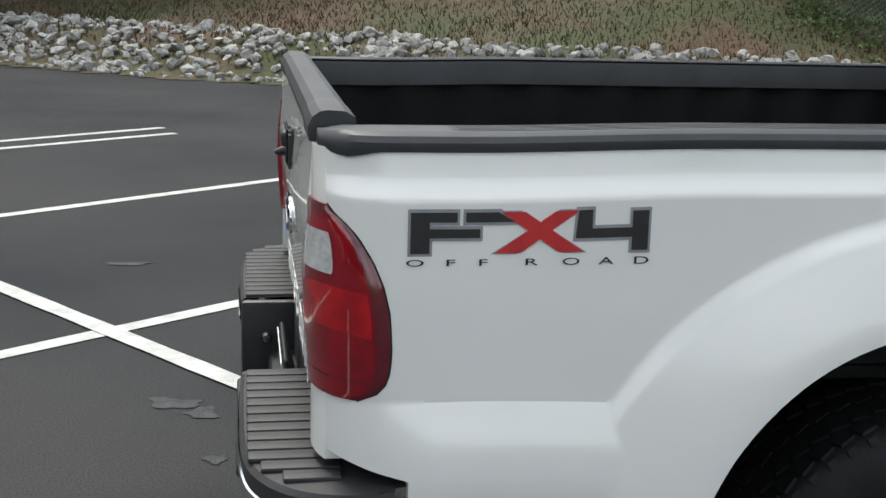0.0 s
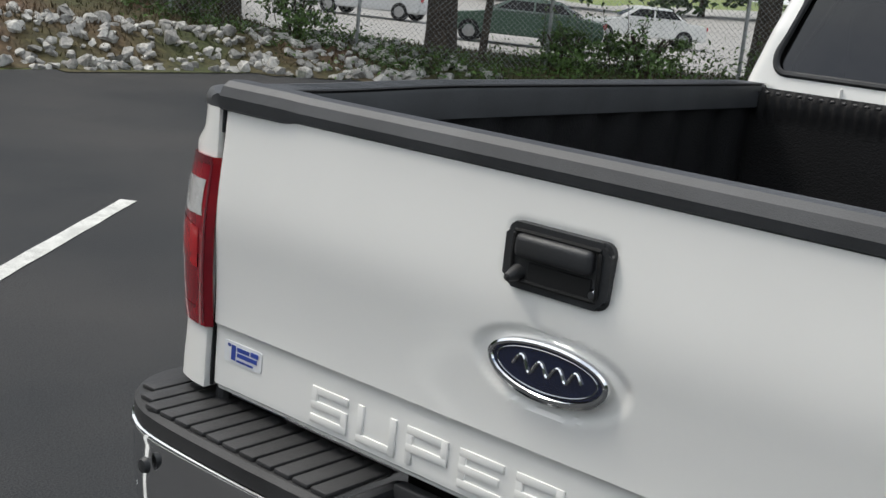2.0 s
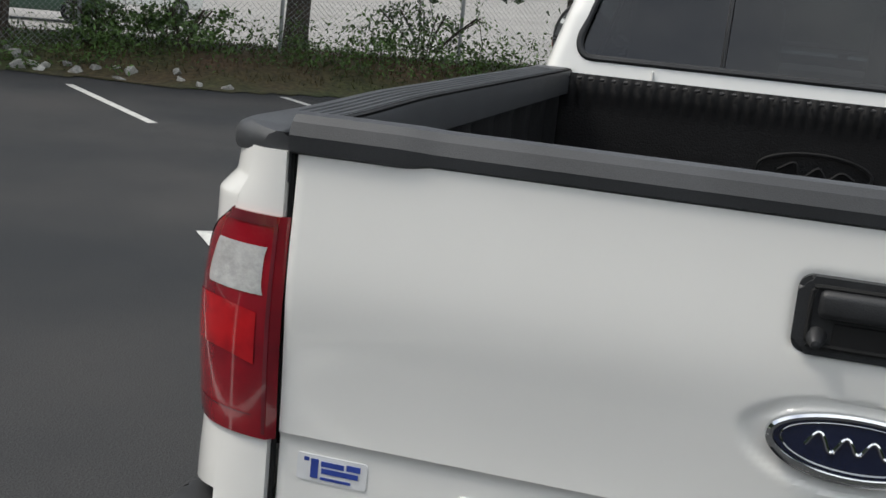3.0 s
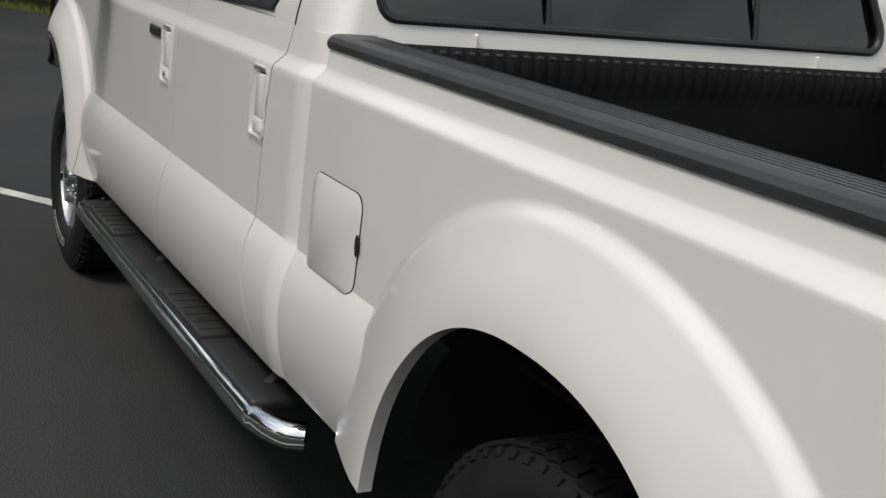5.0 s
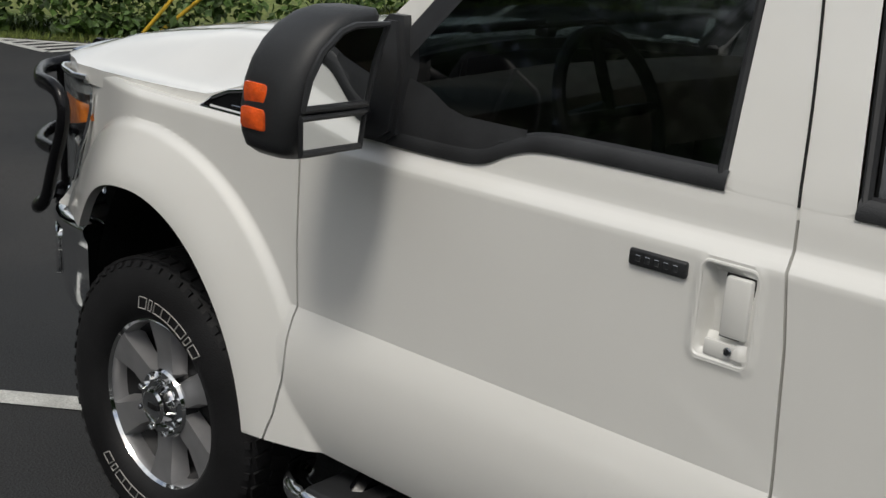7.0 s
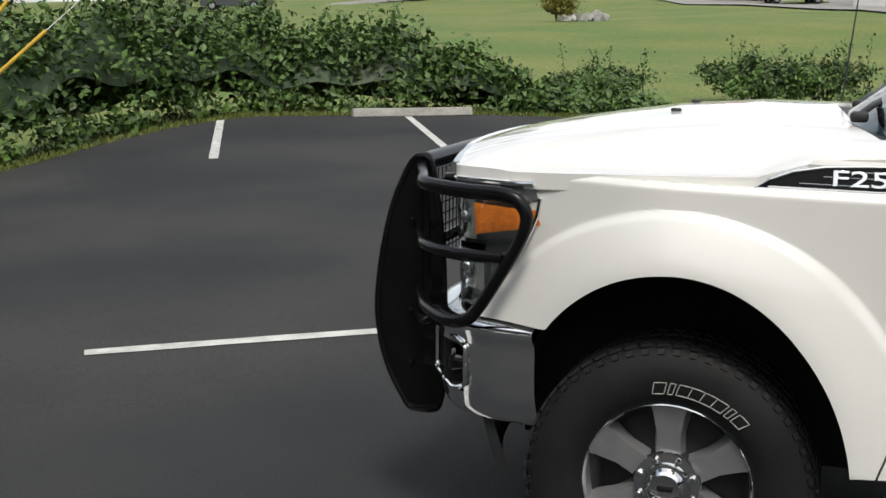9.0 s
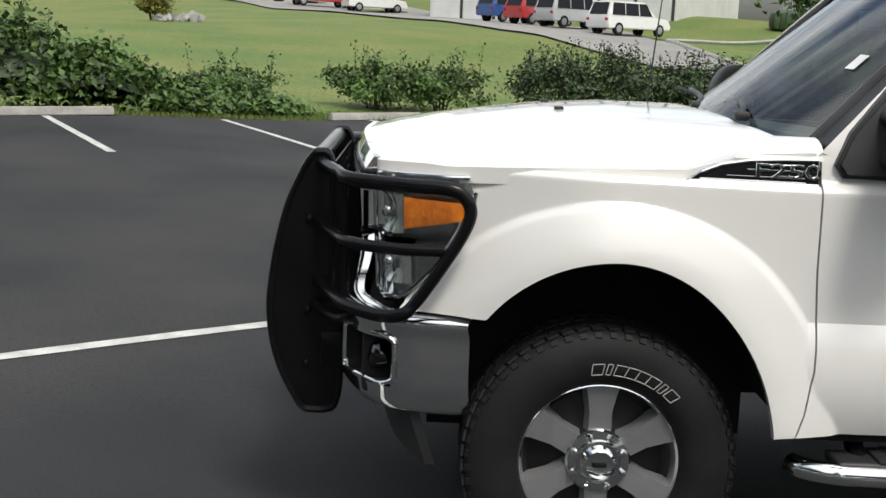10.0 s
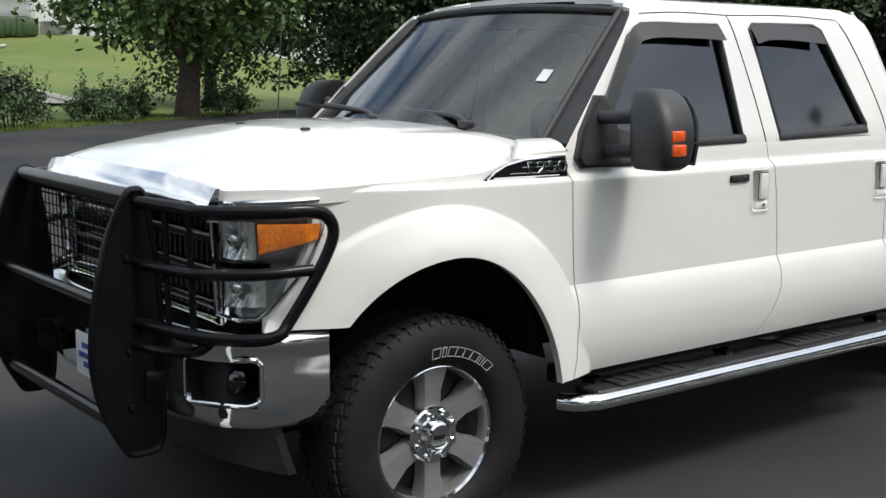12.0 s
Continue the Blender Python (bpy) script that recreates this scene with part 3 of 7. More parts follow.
# door seams over the belt
for side in (1, -1):
    for pts in ([(2.236, 1.32), (2.262, 1.50), (2.30, 1.70), (2.325, 1.835)], [(1.318, 1.32), (1.35, 1.45), (1.46, 1.70), (1.535, 1.835)], [(2.325, 1.838), (2.62, 1.842), (2.86, 1.830)], [(2.325, 1.838), (1.9, 1.848), (1.535, 1.838)]):
        b = bmesh.new()
        tube(b, [(x, side * (upper_y(z) + 0.0005), z) for x, z in [(p.x, p.y) for p in smooth_line([(u, v, 0) for u, v in pts], 6)]], 0.003, 6)
        part("door_seam", b, DARK, truck)
    for win, g, name in ((FRONT_WIN, GLASS_FRONT, "front_side_window"), (REAR_WIN, GLASS_TINT, "rear_side_window")):
        b = bmesh.new()
        vs = [b.verts.new((x, side * (upper_y(max(z, 1.32)) - 0.018), z)) for x, z in win]
        b.faces.new(vs)
        w = part(name, b, g, truck, "dark tinted side window")
        w.visible_shadow = False
        b = bmesh.new()
        cx, cz = sum(p[0] for p in win) / len(win), sum(p[1] for p in win) / len(win)
        ring = smooth_line([(x, side * (upper_y(max(z, 1.32)) - 0.006), z) for x, z in win], 1, True)
        tube(b, ring, 0.013, 8, True)
        part("window_seal", b, BLACK_PLASTIC, w)
        b = bmesh.new()
        line = [(1.484, 1.352), (1.80, 1.345), (2.14, 1.338)] if name[0] == "r" else [(2.37, 1.336), (2.62, 1.334), (2.76, 1.329), (2.83, 1.312), (2.89, 1.284), (2.96, 1.275), (3.12, 1.274), (3.30, 1.278)]
        for q in (smooth_line([(u, v, 0) for u, v in line], 5),):
            rows = [[b.verts.new((p.x, side * (belt_y(p.x, p.y + dz) + dy), p.y + dz)) for dy, dz in ((-0.01, -0.018), (0.004, -0.016), (0.007, -0.008), (0.006, 0.010), (0.002, 0.017), (-0.012, 0.020))] for p in q]
            for ra, rb in zip(rows, rows[1:]):
                for k in range(5):
                    b.faces.new((ra[k], ra[k + 1], rb[k + 1], rb[k]))
        part("belt_strip", b, BLACK_PLASTIC, w)
        if name[0] == "f":
            # black sail panel under the mirror's arms
            low = [(2.80, 1.322), (2.88, 1.282), (2.96, 1.268), (3.26, 1.268)]
            b = bmesh.new()
            rows = [[b.verts.new((p.x, side * (belt_y(p.x, z) + 0.004), z)) for z in [p.y + (1.348 + 0.052 * sstep(2.96, 3.12, p.x) - p.y) * k / 8 for k in range(9)]] for p in smooth_line([(u, v, 0) for u, v in low], 5)]
            for ra, rb in zip(rows, rows[1:]):
                for k in range(8):
                    b.faces.new((ra[k], ra[k + 1], rb[k + 1], rb[k]))
            part("sail_panel", b, BLACK_PLASTIC, w)
        # rain deflector over the window
        top = [p for p in win if p[1] > 1.7]
        b = bmesh.new()
        if name[0] == "f":
            line = [(2.40, 1.795), (2.62, 1.80), (2.86, 1.795), (2.96, 1.745), (3.10, 1.57), (3.225, 1.405)]
        else:
            line = [(1.70, 1.80), (1.95, 1.812), (2.10, 1.812), (2.195, 1.795)]
        line = [(p.x, p.y) for p in smooth_line([(u, v, 0) for u, v in line], 5)]
        deep = 0.062 if name[0] == "f" else 0.072
        rows = []
        for i, (x, z) in enumerate(line):
            e = deep * (1 - 0.15 * sstep(0.55, 1.0, i / (len(line) - 1)) if name[0] == "f" else 1)
            y = upper_y(z)
            dn = Vector((0, 0, -1)) if name[0] == "r" else Vector((-0.55 * sstep(2.85, 3.0, x), 0, -1)).normalized()
            q = Vector((x, side * (y + 0.008), z)) + dn * e
            rows.append((b.verts.new((x, side * (y + 0.006), z)), b.verts.new((q.x, side * (upper_y(q.z) + 0.028 - 0.020 * sstep(2.84, 2.98, x)), q.z)), b.verts.new((q.x, side * (upper_y(q.z) + 0.018 - 0.014 * sstep(2.84, 2.98, x)), q.z + 0.006))))
        for (a0, a1, a2), (b0, b1, b2) in zip(rows, rows[1:]):
            b.faces.new((a0, b0, b1, a1))
            b.faces.new((a1, b1, b2, a2))
        part("rain_deflector", b, BLACK_PLASTIC, w, "smoked black rain deflector")

# cab back wall with the rear window
BACK_WIN = (0.0, 1.570, 0.922, 0.208)


def back_x(z):
    return lerp_table([(0.9, 1.085), (1.3, 1.09), (1.5, 1.125), (1.8, 1.24), (1.87, 1.30)], z)


bm = bmesh.new()
sheet(bm, 120, 60, lambda s, t: Vector((s * 2 - 1, 0, 1.0 + 0.885 * t)))
trim(bm, lambda y, z: rrect_sdf(y, z, *BACK_WIN, 0.07), None)
for v in bm.verts:
    y, z = v.co.x, v.co.z
    y = y * (upper_y(z) - 0.0203)
    q = min(1.0, (upper_y(z) - abs(y)) / 0.06)
    v.co = Vector((cab_end(z) + 0.10 - 0.1333 * math.sqrt(1 - (1 - q) ** 2), y, z))
rim_in(bm, (0.03, 0, 0))
part("cab_back", bm, PAINT, truck, smooth=32)
b = bmesh.new()
b.faces.new([b.verts.new((back_x(v) - 0.001, u * (upper_y(v) - 0.018), v)) for u, v in rrect(BACK_WIN[0], BACK_WIN[1], 0.935, 0.222, 0.07)])
w = part("back_window", b, GLASS_BACK, truck, "dark tinted rear window")
w.visible_shadow = False
b = bmesh.new()
tube(b, [(back_x(v) - 0.012, u * (upper_y(v) - 0.0203), v) for u, v in rrect(BACK_WIN[0], BACK_WIN[1], 0.918, 0.206, 0.07)], 0.012, 8, True)
part("window_seal", b, BLACK_PLASTIC, w)
for y in (0.33, -0.33):
    b = bmesh.new()
    tube(b, [(back_x(v) - 0.003, y, v) for v in (1.372, 1.44, 1.50, 1.60, 1.70, 1.768)], 0.008, 6)
    part("slider_bar", b, BLACK_PLASTIC, w)
for y in (0.54, -0.54):
    part("back_clip", box((1.073, y, 1.325), (0.012, 0.010, 0.04), 0.004, 1), PAINT, truck)

# windshield, cowl and hood
def ws_place(s, t):
    y0 = 0.775 + (0.665 - 0.775) * t
    y = y0 * (2 * s - 1)
    bow = 0.20 * (1 - 0.1 * t) * (y / y0) ** 2
    x, z = 3.585 - 0.635 * t - bow * (1 - 0.62 * t), 1.375 + 0.488 * t - 0.025 * (y / y0) ** 2
    return Vector((x, y, z))


b = bmesh.new()
sheet(b, 30, 20, ws_place)
ws = part("windshield", b, GLASS_WS, truck, "clear curved windshield")
ws.visible_shadow = False
b = bmesh.new()
edge = [ws_place(0, i / 20) for i in range(21)] + [ws_place(i / 30, 1) for i in range(31)] + [ws_place(1, 1 - i / 20) for i in range(21)]
tube(b, [p + Vector((0.004, 0, 0.004)) for p in edge], 0.016, 8)
part("windshield_seal", b, BLACK_PLASTIC, ws)
for side in (1, -1):
    b = bmesh.new()

    def pillar_place(s, t):
        a = ws_place(0.0 if side < 0 else 1.0, t)
        z = a.z
        c = Vector((A_BASE[0] + (A_TOP[0] - A_BASE[0]) * (z - A_BASE[1]) / (A_TOP[1] - A_BASE[1]) - 0.012, side * (upper_y(z) - 0.012), z))
        return a.lerp(c, s) + Vector((0.003, 0, 0.003)) * (1 - s)

    sheet(b, 4, 20, pillar_place)
    part("pillar_trim", b, BLACK_PLASTIC, ws)
for (s, t), nm in (((0.885, 0.42), "inspection_sticker"),):
    b = bmesh.new()
    sheet(b, 1, 1, lambda u, v: ws_place(s + 0.03 * u, t + 0.09 * v) + Vector((0.004, 0, 0.004)))
    part(nm, b, PLATE_WHITE, ws, "small white windshield sticker")


def hood_z(x, y):
    """The hood's crown: a raised centre between two shoulders."""
    mid = lerp_table([(3.36, 1.392), (3.6, 1.403), (3.86, 1.402), (4.1, 1.382), (4.29, 1.354), (4.48, 1.322), (4.60, 1.298), (4.72, 1.264), (4.78, 1.246)], x)
    edge = lerp_table([(3.36, 1.312), (3.55, 1.302), (3.66, 1.280), (3.77, 1.243), (3.9, 1.236), (4.2, 1.222), (4.40, 1.208), (4.68, 1.200)], x)
    a = abs(y) / 0.88
    k = sstep(0.50, 0.62, a)
    return mid - 0.016 * (a / 0.6) ** 2 * (1 - k) - 0.022 * k - (mid - edge - 0.038) * sstep(0.60, 1.0, a) ** 1.15 + 0.004 - 0.010 * sstep(4.46, 4.66, x) * sstep(0.45, 0.76, a)


bm = bmesh.new()


def lamp_x(y):
    """The head lamp's upper edge in plan."""
    s = min(1.0, max(0.0, (y - 0.655) / 0.183) ** (1 / 0.92) / 1.25)
    return 4.645 - 0.045 * s - 0.235 * sstep(0.35, 1.0, s) ** 1.15


def hood_place(s, t):
    y = 0.905 * (2 * s - 1)
    back = lerp_table([(0, 3.60), (0.55, 3.545), (0.70, 3.47), (0.80, 3.42), (0.91, 3.41)], abs(y))
    ya = abs(y) * (0.885 + 0.045 * sstep(0.70, 0.905, abs(y)))
    front = 4.712 - 0.060 * (ya / 0.70) ** 2 if ya < 0.66 else lamp_x(ya) + 0.012
    x = back + (front - back) * t
    w = lerp_table([(3.36, 0.905), (3.9, 0.905), (4.1, 0.893), (4.25, 0.868), (4.36, 0.842), (4.5, 0.82), (4.7, 0.79)], x)
    y *= w / 0.905
    return Vector((x, y, hood_z(x, y)))


sheet(bm, 90, 70, hood_place)
rim_in(bm, (0, 0, -0.046))
hood = part("hood", bm, PAINT, truck, smooth=40)
for y in (0.25, -0.25):
    b = box((4.07, y, hood_z(4.07, y) + 0.004), (0.03, 0.025, 0.012), 0.004)
    part("washer_nozzle", b, BLACK_PLASTIC, hood)
# chrome lip along the hood's front
bm = bmesh.new()


def lip_place(s, t):
    y = 0.71 * (2 * s - 1)
    x0 = 4.715 - 0.060 * (y / 0.70) ** 2
    z0 = hood_z(x0, y) + 0.006
    low = 1.150 + 0.025 * (1 - (y / 0.71) ** 2)
    return Vector((x0 + 0.045 * math.sin(math.pi * 0.55 * t) - 0.010 * t, y, z0 + (low - z0) * t - 0.004 * math.sin(math.pi * t)))


sheet(bm, 50, 12, lip_place)
rim_in(bm, (-0.04, 0, -0.004))
part("hood_chrome_lip", bm, CHROME, truck, "polished chrome hood lip")
# cowl panel and wipers
bm = bmesh.new()
sheet(bm, 40, 6, lambda s, t: Vector((lerp_table([(0, 3.61), (0.55, 3.56), (0.78, 3.43)], abs(0.78 * (2 * s - 1))) - t * 0.10, 0.78 * (2 * s - 1), 1.392 - 0.045 * abs(2 * s - 1) ** 2 - 0.012 * math.sin(math.pi * t))))
rim_in(bm, (0, 0, -0.03))
part("cowl", bm, BLACK_PLASTIC, truck, "black plastic cowl under the windshield")
for y in (0.50, -0.12):
    b = bmesh.new()
    arm = smooth_line([(3.53, y, 1.41), (3.50, y - 0.10, 1.43), (3.47, y - 0.30, 1.438), (3.455, y - 0.5, 1.445)], 5)
    tube(b, arm, 0.010, 8)
    rbox(b, (3.53, y, 1.405), (0.05, 0.05, 0.03), 0.01)
    part("wiper_arm", b, BLACK_PLASTIC, truck)
    b = bmesh.new()
    tube(b, [(3.475, y - 0.22, 1.430), (3.44, y - 0.78, 1.440)], 0.009, 6)
    part("wiper_blade", b, RUBBER, truck)
b = bmesh.new()
tube(b, [(3.60, -0.80, 1.33), (3.54, -0.83, 2.02)], [0.004, 0.0018], 8)
lathe(b, [(0.012, 0.0), (0.012, 0.03), (0.004, 0.04)], 12, pose(3.60, -0.80, 1.30))
part("radio_antenna", b, BLACK_PLASTIC, truck)
# black body core so that no light leaks through
b = box((2.25, 0, 0.80), (2.2, 1.70, 0.30), 0.02)
part("floor_pan", b, DARK, truck)
b = box((1.75, 0, 0.58), (5.6, 0.75, 0.20), 0.02)
part("chassis", b, DARK, truck)

# ---- bed: floor, walls, liner, rails ----
bed = part("cargo_bed", box((-0.06, 0, 0.865), (2.2, 1.64, 0.05), 0.01), LINER, truck, "black plastic bed liner")
for side in (1, -1):
    b = bmesh.new()
    sheet(b, 60, 12, lambda s, t: Vector((-1.13 + 2.17 * s, side * (0.815 + 0.012 * math.cos(s * 60 * math.pi / 3.0) * (t < 0.9) - 0.02 * sstep(0.9, 1.0, t)), 0.88 + 0.445 * t)))
    rim_in(b, (0, side * 0.03, 0))
    part("liner_side", b, LINER, bed)
    b = box((0.0, side * 0.70, 0.98), (0.86, 0.24, 0.22), 0.05, 3)
    part("wheel_hump", b, LINER, bed)
b = bmesh.new()
# ribbed front wall of the liner
sheet(b, 300, 14, lambda s, t: Vector((1.035 - 0.010 * (0.5 + 0.5 * math.cos(s * 2 * math.pi * 44)) * sstep(0.80, 0.86, t) * (1 - sstep(0.95, 1.0, t)) + 0.012 * sstep(0.96, 1.0, t), 0.83 * (1 - 2 * s), 0.88 + 0.435 * t)))
front_wall = part("liner_front", b, LINER, bed)
b = bmesh.new()
for k in range(44):
    rbox(b, (1.022, 0.80 - 1.60 * k / 43, 1.302), (0.012, 0.016, 0.010), 0.003, 1)
tagged(part("liner_bead", b, STEP_PLASTIC, front_wall), kind="stuff")
b = bmesh.new()
tube(b, [(1.022, 0.012 + 0.17 * math.cos(a), 1.10 + 0.055 * math.sin(a)) for a in [2 * math.pi * i / 40 for i in range(40)]], 0.006, 6, True)
part("moulded_oval", b, LINER, front_wall)
b = bmesh.new()
tube(b, smooth_line([(1.022, 0.12, 1.10), (1.022, 0.07, 1.125), (1.022, 0.05, 1.08), (1.022, 0.0, 1.115), (1.022, -0.03, 1.085), (1.022, -0.07, 1.11), (1.022, -0.11, 1.09)], 5), 0.005, 6)
part("moulded_script", b, LINER, front_wall)


def rail_cap(side):
    """The plastic cap on the bed's side wall; it dips over the corner behind."""
    b = bmesh.new()

    def sec(x):
        dip = sstep(-1.080, -1.150, x)
        end = sstep(-1.14, -1.185, x)
        lo = 1.294 - 0.010 * dip + 0.006 * end
        out = 0.006 + 0.003 * dip
        yo = side_y(x, 1.30) + out - 0.012 * end
        yi = 0.795 + 0.0 * end
        top = 1.326 - 0.006 * end
        r = 0.016
        pts = [(yo, lo), (yo + 0.004, lo + 0.008), (yo + 0.004, top - r), (yo - 0.003, top - 0.006), (yo - r, top)]
        for k in range(5):
            y = yo - 0.035 - k * 0.017
            g = 0.0035 * (1 - sstep(-0.93, -0.96, x)) * (1 - sstep(0.95, 0.98, x))
            pts += [(y + 0.0045, top), (y + 0.003, top - g), (y - 0.003, top - g), (y - 0.0045, top)]
        pts += [(yi + r, top), (yi + 0.003, top - 0.006), (yi, top - r), (yi, 1.25)]
        return pts

    n = 150
    rows = [[b.verts.new((-1.187 + 2.262 * i / n, side * y, z)) for y, z in sec(-1.187 + 2.262 * i / n)] for i in range(n + 1)]
    for ra, rb in zip(rows, rows[1:]):
        for j in range(len(ra) - 1):
            b.faces.new((ra[j], ra[j + 1], rb[j + 1], rb[j]))
    b.faces.new(rows[0])
    b.faces.new(rows[-1])
    part("rail_cap", b, RAIL_PLASTIC, truck, "dark grey ribbed plastic rail cap", smooth=30)


for side in (1, -1):
    rail_cap(side)
    # body post behind the wheel that carries the tail lamp
    b = bmesh.new()

    def post_place(s, t):
        z = 0.735 + 0.56 * t
        a = 0.574 * s
        return Vector((-1.07 - 0.125 * math.cos(a), side * (0.797 + (side_y(-1.07, z) - 0.797) * math.sin(a)), z))

    sheet(b, 10, 24, post_place)
    rim_in(b, (0.03, 0, 0))
    part("rear_post", b, PAINT, truck)

# ---- tailgate ----
gate = part("tailgate", bmesh.new(), PAINT, truck, "pearl white tailgate with embossed lettering")


def gate_x(y, z):
    x = -1.186
    x -= 0.007 * sstep(0.866, 0.874, z) + 0.012 * sstep(0.88, 1.1, z) * (1 - sstep(1.1, 1.30, z))
    x += 0.010 * sstep(0.752, 0.742, z)
    x += 0.02 * sstep(0.775, 0.79, abs(y)) ** 2
    e = math.hypot((y + 0.017) / 0.142, (z - 1.0) / 0.066)
    x += 0.006 * sstep(1.06, 0.94, e)
    h = rrect_sdf(y, z, -0.012, 1.183, 0.098, 0.052, 0.02)
    x += 0.004 * sstep(0.004, -0.004, h)
    return x


bm = bmesh.new()
sheet(bm, 200, 90, lambda s, t: Vector((gate_x(0.790 - 1.58 * s, 0.738 + 0.560 * t), 0.790 - 1.58 * s, 0.738 + 0.560 * t)))
rim_in(bm, (0.03, 0, 0))
bm.to_mesh(gate.data)
bm.free()
gate.data.shade_smooth()
gate.data.set_sharp_from_angle(angle=radians(30))
part("gate_inner", box((-1.13, 0, 1.03), (0.03, 1.56, 0.54), 0.006), LINER, gate)
# cap along the top: thicker ends, a slimmer middle
bm = bmesh.new()


def cap_row(s):
    y = 0.793 - 1.586 * s
    e = sstep(0.57, 0.63, abs(y))
    xo, lo, top = -1.197 - 0.003 * e, 1.298 - 0.005 * e, 1.347 + 0.002 * e
    return [(xo + 0.006, y, lo), (xo, y, lo + 0.004), (xo - 0.002, y, top - 0.030), (xo + 0.006, y, top - 0.012), (xo + 0.020, y, top - 0.002), (xo + 0.035, y, top), (-1.135, y, top - 0.002), (-1.118, y, top - 0.012), (-1.112, y, top - 0.05)]


rows = [[bm.verts.new(p) for p in cap_row(i / 120)] for i in range(121)]
for ra, rb in zip(rows, rows[1:]):
    for j in range(8):
        bm.faces.new((ra[j], ra[j + 1], rb[j + 1], rb[j]))
bm.faces.new(rows[0])
bm.faces.new(rows[-1])
part("gate_cap", bm, RAIL_PLASTIC, gate, "dark grey plastic tailgate cap", smooth=25)
for side in (1, -1):
    b = bmesh.new()
    tube(b, [(-1.178, side * 0.7935, 0.74), (-1.178, side * 0.7935, 1.30)], 0.0045, 6)
    part("gate_gap", b, DARK, gate)
# handle
HX = -1.196
b = bmesh.new()
prism(b, rrect(-0.012, 1.183, 0.096, 0.051, 0.019), lambda u, v, w: (w, u, v), HX - 0.014, HX + 0.01)
bmesh.ops.bevel(b, geom=[e for e in b.edges if abs(e.verts[0].co.x - e.verts[1].co.x) < 1e-5 and e.verts[0].co.x < HX - 0.01], offset=0.006, segments=2, affect="EDGES")
handle = part("gate_handle", b, BLACK_PLASTIC, gate, "black plastic latch handle with a camera")
b = bmesh.new()
tube(b, smooth_line([(HX - 0.016, u, v) for u, v in rrect(-0.012, 1.184, 0.078, 0.038, 0.012, 3)], 2, True), 0.0035, 6, True)
part("handle_recess", b, DARK, handle)
part("handle_paddle", box((HX - 0.020, -0.012, 1.202), (0.022, 0.138, 0.036), 0.009, 3), BLACK_PLASTIC, handle)
# thin raised dark plate: the hollow's shade given as colour
part("handle_hollow", box((HX - 0.0145, -0.022, 1.160), (0.004, 0.115, 0.036), 0.0015, 1), DARK, handle)
b = bmesh.new()
lathe(b, [(0.0001, 0.004), (0.006, 0.004), (0.009, 0.001), (0.010, 0.0)], 18, pose(HX - 0.014, -0.083, 1.155, 0, -90, 0))
part("gate_lock", b, CHROME_DULL, handle)
b = bmesh.new()
lathe(b, [(0.0001, 0.030), (0.006, 0.028), (0.010, 0.016), (0.014, 0.0)], 18, pose(HX - 0.013, 0.054, 1.157, 0, -100, 0))
part("rear_camera", b, BLACK_PLASTIC, handle)
# oval badge
b = bmesh.new()
ELL = [(math.cos(2 * math.pi * i / 48), math.sin(2 * math.pi * i / 48)) for i in range(48)]
prism(b, [(-0.017 + 0.104 * u, 1.0 + 0.0395 * v) for u, v in ELL], lambda u, v, w: (w, u, v), -1.207, -1.19)
badge = part("oval_badge", b, NAVY, gate, "dark navy oval badge in a chrome ring")
b = bmesh.new()
tube(b, [(-1.204, -0.017 + 0.108 * u, 1.0 + 0.0425 * v) for u, v in ELL], 0.0065, 8, True)
part("badge_ring", b, CHROME, badge)
b = bmesh.new()
tube(b, [(-1.2075, -0.017 + 0.094 * u, 1.0 + 0.0325 * v) for u, v in ELL], 0.0012, 5, True)
part("badge_line", b, CHROME_DULL, badge)
b = bmesh.new()
for pts in ([(0.062, -0.006), (0.046, 0.014), (0.030, -0.012), (0.012, 0.010), (-0.004, -0.010), (-0.022, 0.010), (-0.038, -0.010), (-0.054, 0.012), (-0.066, -0.004)],):
    tube(b, smooth_line([(-1.208, -0.017 + u, 1.0 + v) for u, v in pts], 6), 0.0026, 6)
part("badge_script", b, CHROME, badge)


# block letters out of raised bars, on a grid one wide and one high
BARS = {"S": ((0, 1, 1, 1), (0, 1, 0, 0.5), (0, 0.5, 1, 0.5), (1, 0.5, 1, 0), (1, 0, 0, 0)), "U": ((0, 1, 0, 0), (0, 0, 1, 0), (1, 0, 1, 1)), "P": ((0, 0, 0, 1), (0, 1, 1, 1), (1, 1, 1, 0.42), (1, 0.42, 0, 0.42)),
        "E": ((0, 0, 0, 1), (0, 1, 1, 1), (0, 0.5, 0.9, 0.5), (0, 0, 1, 0)), "R": ((0, 0, 0, 1), (0, 1, 1, 1), (1, 1, 1, 0.45), (1, 0.45, 0, 0.45), (0.6, 0.45, 1, 0)), "D": ((0, 0, 0, 1), (0, 1, 0.85, 1), (1, 0.85, 1, 0.15), (0.85, 0, 0, 0)),
        "T": ((0, 1, 1, 1), (0.5, 1, 0.5, 0)), "Y": ((0, 1, 0.5, 0.45), (1, 1, 0.5, 0.45), (0.5, 0.45, 0.5, 0))}
